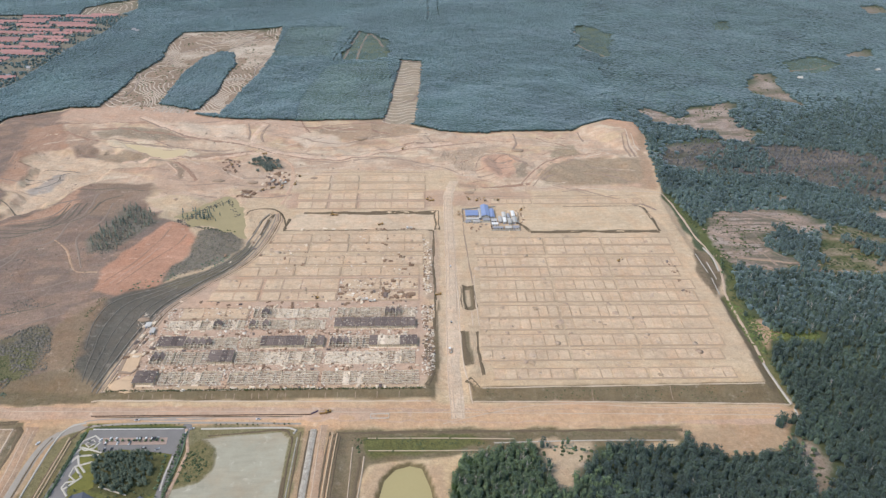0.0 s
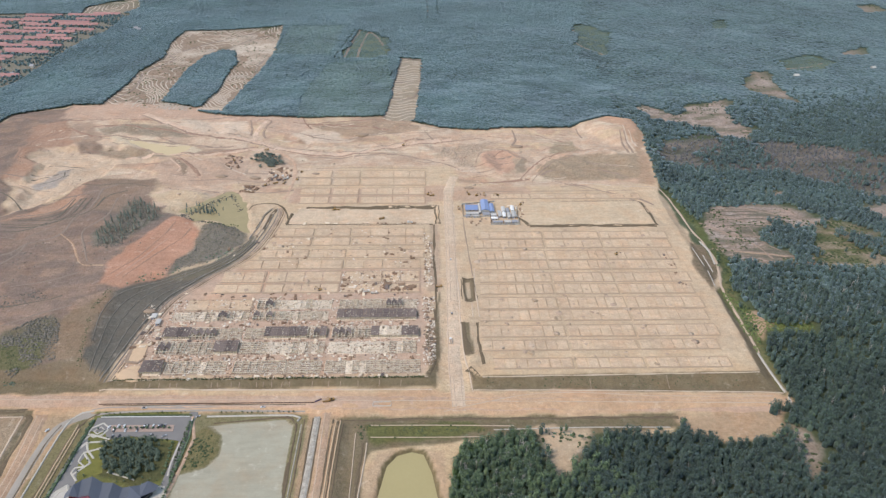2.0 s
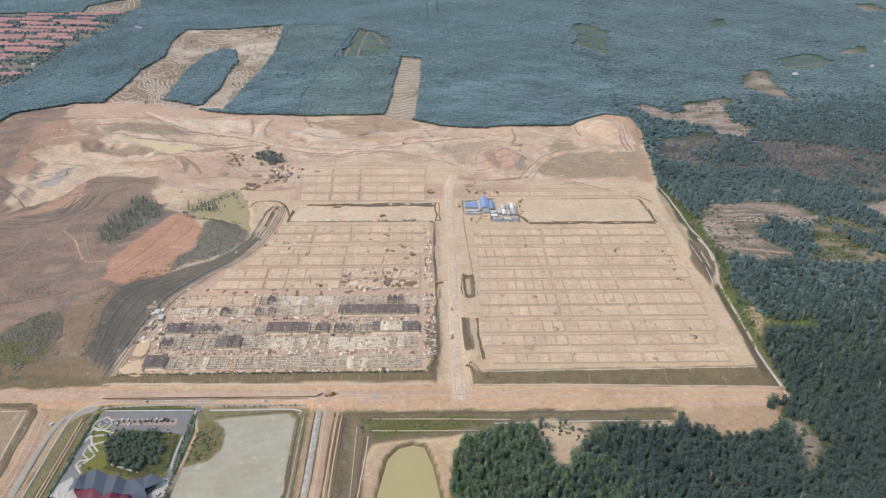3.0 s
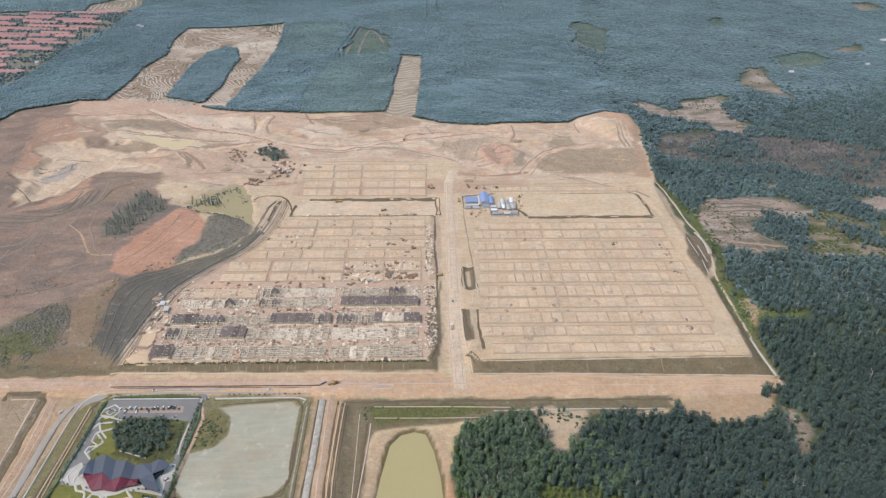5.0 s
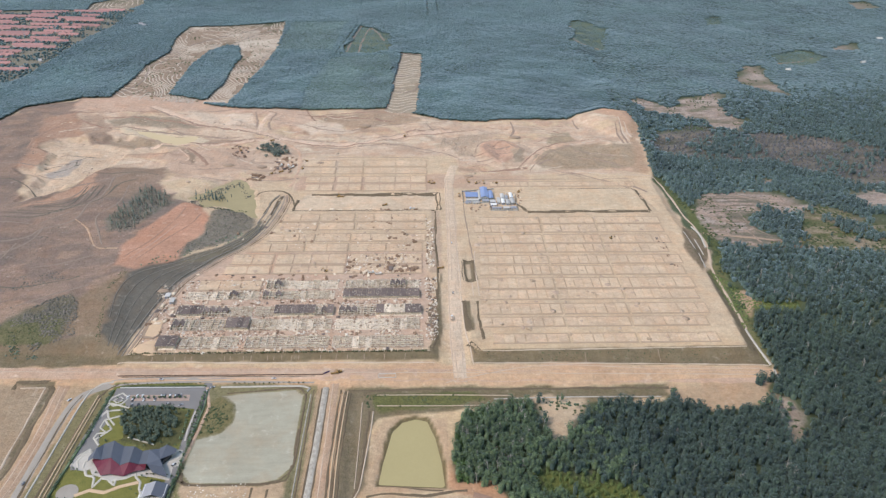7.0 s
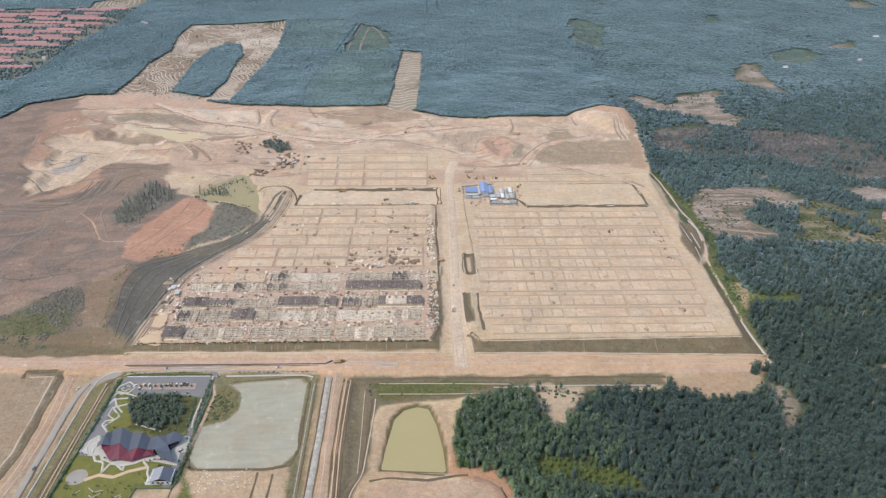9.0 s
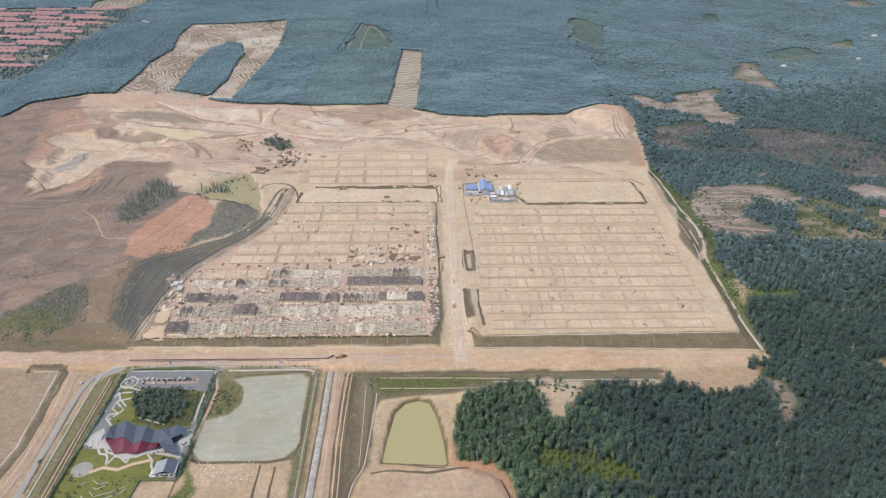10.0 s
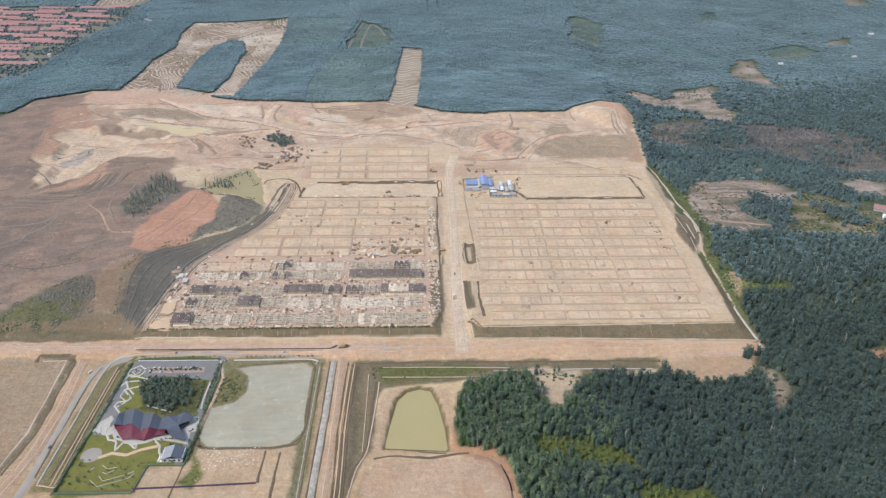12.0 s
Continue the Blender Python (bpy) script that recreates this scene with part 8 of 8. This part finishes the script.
part("outer_wall", prism([(p[0] - 262 + 524, p[1] - 400) for p in [(-285, 405), (-281, 414), (-265, 411), (-240, 404), (-228, 409), (-222, 407), (-227, 399), (-224, 388), (-232, 391), (-246, 398), (-262, 399), (-279, 404)]], -0.3, 3.6), M_GLASS, club, "dark glazed wall")
part("plinth", prism([(p[0] - 262 + 524, p[1] - 400) for p in [(-291, 400), (-285, 419), (-240, 410), (-219, 411), (-217, 381), (-233, 385), (-247, 387), (-264, 381), (-284, 389)]], -0.4, 0.25), M_CONC, club, "pale paved plinth")

pav = thing("pavilion", "white gabled pavilion, roof coloured sunlit and shaded by half", "building", (-224.5, 367, GZ))
part("outer_wall", boxes((-9, 9, -6.5, 6.5, -0.3, 4.4)), M_PAINT, pav)
# sunlit west slope and shaded east slope put in as two roof colours
for s, mat in ((-1, M_SLATE2), (1, M_SLATE)):
    part("roof_slope", plate([(0, -7.2, 7.6), (0, 7.2, 7.6), (s * 10, 7.2, 3.9), (s * 10, -7.2, 3.9)]), mat, pav)
part("gable", plate([(-9, -6.55, 4.3), (9, -6.55, 4.3), (0, -6.55, 7.4)], 0.05), M_PAINT, pav)
gab = bmesh.new()
vs = [gab.verts.new(p) for p in ((-9, -6.5, 4.3), (9, -6.5, 4.3), (0, -6.5, 7.5), (-9, 6.5, 4.3), (9, 6.5, 4.3), (0, 6.5, 7.5))]
for q in ((0, 1, 2), (3, 5, 4)):
    gab.faces.new([vs[i] for i in q])
part("gable", gab, M_PAINT, pav)
for x in (-6, -2, 2, 6):
    part("window", boxes((x - 0.9, x + 0.9, -6.58, -6.52, 1.2, 3.2)), M_GLASS, pav)
part("door", boxes((-0.8, 0.8, -6.6, -6.53, 0.05, 2.5)), M_SLATE, pav)
porch = part("porch", boxes((-13, -9.05, -6.5, 3, -0.3, 0.5), (-13, -12.6, -6.5, -6.1, 0.5, 3.2), (-13, -12.6, 2.6, 3, 0.5, 3.2)), M_PAINT, pav)


# ---- cars ----
def car():
    ob = thing("car", "parked saloon car on paving", "car", group="parked cars")
    body = boxes((-2.15, 2.15, -0.85, 0.85, 0.35, 0.95), bevel=0.15)
    part("body", body, M_CAR, ob)
    top = boxes((-1.5, 0.9, -0.75, 0.75, 0.96, 1.45))
    for v in top.verts:
        if v.co.z > 1.2:
            v.co.x *= 0.75
            v.co.y *= 0.88
    part("cabin", top, M_CAR, ob)
    part("windscreen", boxes((-1.42, 0.82, -0.765, 0.765, 1.0, 1.3)), M_GLASS, ob, "dark glass")
    for x in (-1.35, 1.35):
        for y in (-0.75, 0.75):
            bm = bmesh.new()
            bmesh.ops.create_cone(bm, cap_ends=True, segments=10, radius1=0.32, radius2=0.32, depth=0.22, matrix=pose(x, y, 0.32, 90, 0, 0))
            wheel = part("wheel", bm, M_RUBBERTYRE, ob)
            rim = bmesh.new()
            bmesh.ops.create_cone(rim, cap_ends=True, segments=8, radius1=0.2, radius2=0.2, depth=0.24, matrix=pose(x, y, 0.32, 90, 0, 0))
            part("rim", rim, M_ZINC, wheel)
    return ob


first = car()
spots_for = []
for x in np.arange(-282, -229, 2.6):
    for y, a in ((485, 90), (480, -90)):
        if random.random() < (0.32 if y > 483 else 0.2):
            spots_for.append((x, y, a, 0.42))
spots_for += [(-285, 484, 70, 0.28), (-232, 472.5, 30, 0.28), (-244, 474, 5, 0.28), (-278, 472.8, 92, 0.28), (-272, 472.9, 88, 0.28), (-212, 490, 92, 0.25), (-339, 481, 62, 0.3), (-337, 380, 90, 0.3), (-218, 398, 45, 0.4), (-260, 506.5, 2, 0.3), (-150, 506, 182, 0.3),
              (-208, 497, 20, 0.28), (33, 648, 91, 0.3), (36, 760, 92, 0.3)]
for k, (x, y, a, up) in enumerate(spots_for):
    z = (GZ if -300 < x < -213 and 396 < y < 497 else h1(x, y)) + up - 0.1
    m = pose(x, y, z, 0, 0, a)
    if k == 0:
        first.matrix_world = m
    else:
        copy_thing(first, m)


# ---- the town in the north-west ----
def terrace_row(length):
    ob = thing("terrace_house", "long red tile-roofed terrace row with cream walls", "house", group="terraces of the town")
    l = length / 2
    part("outer_wall", boxes((-l, l, -5, 5, -1, 4.0)), M_PLASTER, ob)
    for s in (-1, 1):
        part("roof_slope", plate([(-l - 0.5, 0, 7.0), (l + 0.5, 0, 7.0), (l + 0.5, s * 6.2, 3.7), (-l - 0.5, s * 6.2, 3.7)]), M_TILE, ob)
    for k in range(int(length / 14)):
        x = -l + 7 + k * 14
        part("porch_roof", plate([(x - 3, -6.0, 4.0), (x + 3, -6.0, 4.0), (x + 3, -10, 2.9), (x - 3, -10, 2.9)]), M_TILE, ob)
    return ob


protos = [terrace_row(n) for n in (70, 95, 48)]
used = [False] * 3
for j, y in enumerate(1395 + 58.0 * (k // 2) + 21.0 * (k % 2) for k in range(22)):
    x = -1290.0 + (j // 2 * 37) % 50
    while x < -745:
        k = random.randrange(3)
        n = (70, 95, 48)[k]
        cx, cy = x + n / 2, y + 6 * math.sin(x / 90.0)
        wide = inside(np.array([cx - n / 2, cx + n / 2]), np.array([cy, cy]), TOWN)
        if wide.all() and in_view(np.array([cx]), np.array([cy]), 60)[0] and fbm(np.array([cx]), np.array([cy]), 90, 5, 2)[0] > 0.33:
            m = pose(cx, cy, h1(cx, cy), 0, 0, random.gauss(-3, 1.5))
            if used[k]:
                copy_thing(protos[k], m)
            else:
                protos[k].matrix_world = m
                used[k] = True
        x += n + random.choice((9, 14, 34))
x, y, rng = spots(-1300, -700, 1340, 1990, 9, 0.48, 44)
keep = in_view(x, y, 60) & (inside(x, y, TOWN)) & ((fbm(x, y, 60, 15, 3) > 0.52) | ((y - 1395) % 58 > 36))
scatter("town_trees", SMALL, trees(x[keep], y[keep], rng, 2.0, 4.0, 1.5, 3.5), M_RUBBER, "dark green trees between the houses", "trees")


def house(x, y, w, d, mat, label, turn=0):
    ob = thing("house", label, "house", (x, y, h1(x, y)), turn)
    part("outer_wall", boxes((-w / 2, w / 2, -d / 2, d / 2, -1, 4)), M_PLASTER, ob)
    for s in (-1, 1):
        part("roof_slope", plate([(-w / 2 - 0.6, 0, 7), (w / 2 + 0.6, 0, 7), (w / 2 + 0.6, s * (d / 2 + 1), 3.6), (-w / 2 - 0.6, s * (d / 2 + 1), 3.6)]), mat, ob)


house(660, 815, 30, 16, M_TILE, "red-roofed house among trees", -30)
house(648, 790, 12, 10, M_PAINT, "small white-roofed house among trees", -30)
house(799, 1495, 9, 6, M_ZINC, "white-roofed house among trees")
house(994, 1549, 9, 6, M_ZINC, "white-roofed house among trees", 20)
house(1150, 1763, 12, 7, M_ZINC, "white-roofed house among trees")
for x, y in ((-690, 1838), (-702, 1850), (-830, 1480), (-812, 1530)):
    house(x, y, 8, 6, M_SLATE2, "pale-roofed house at the edge of the town", random.uniform(-20, 20))
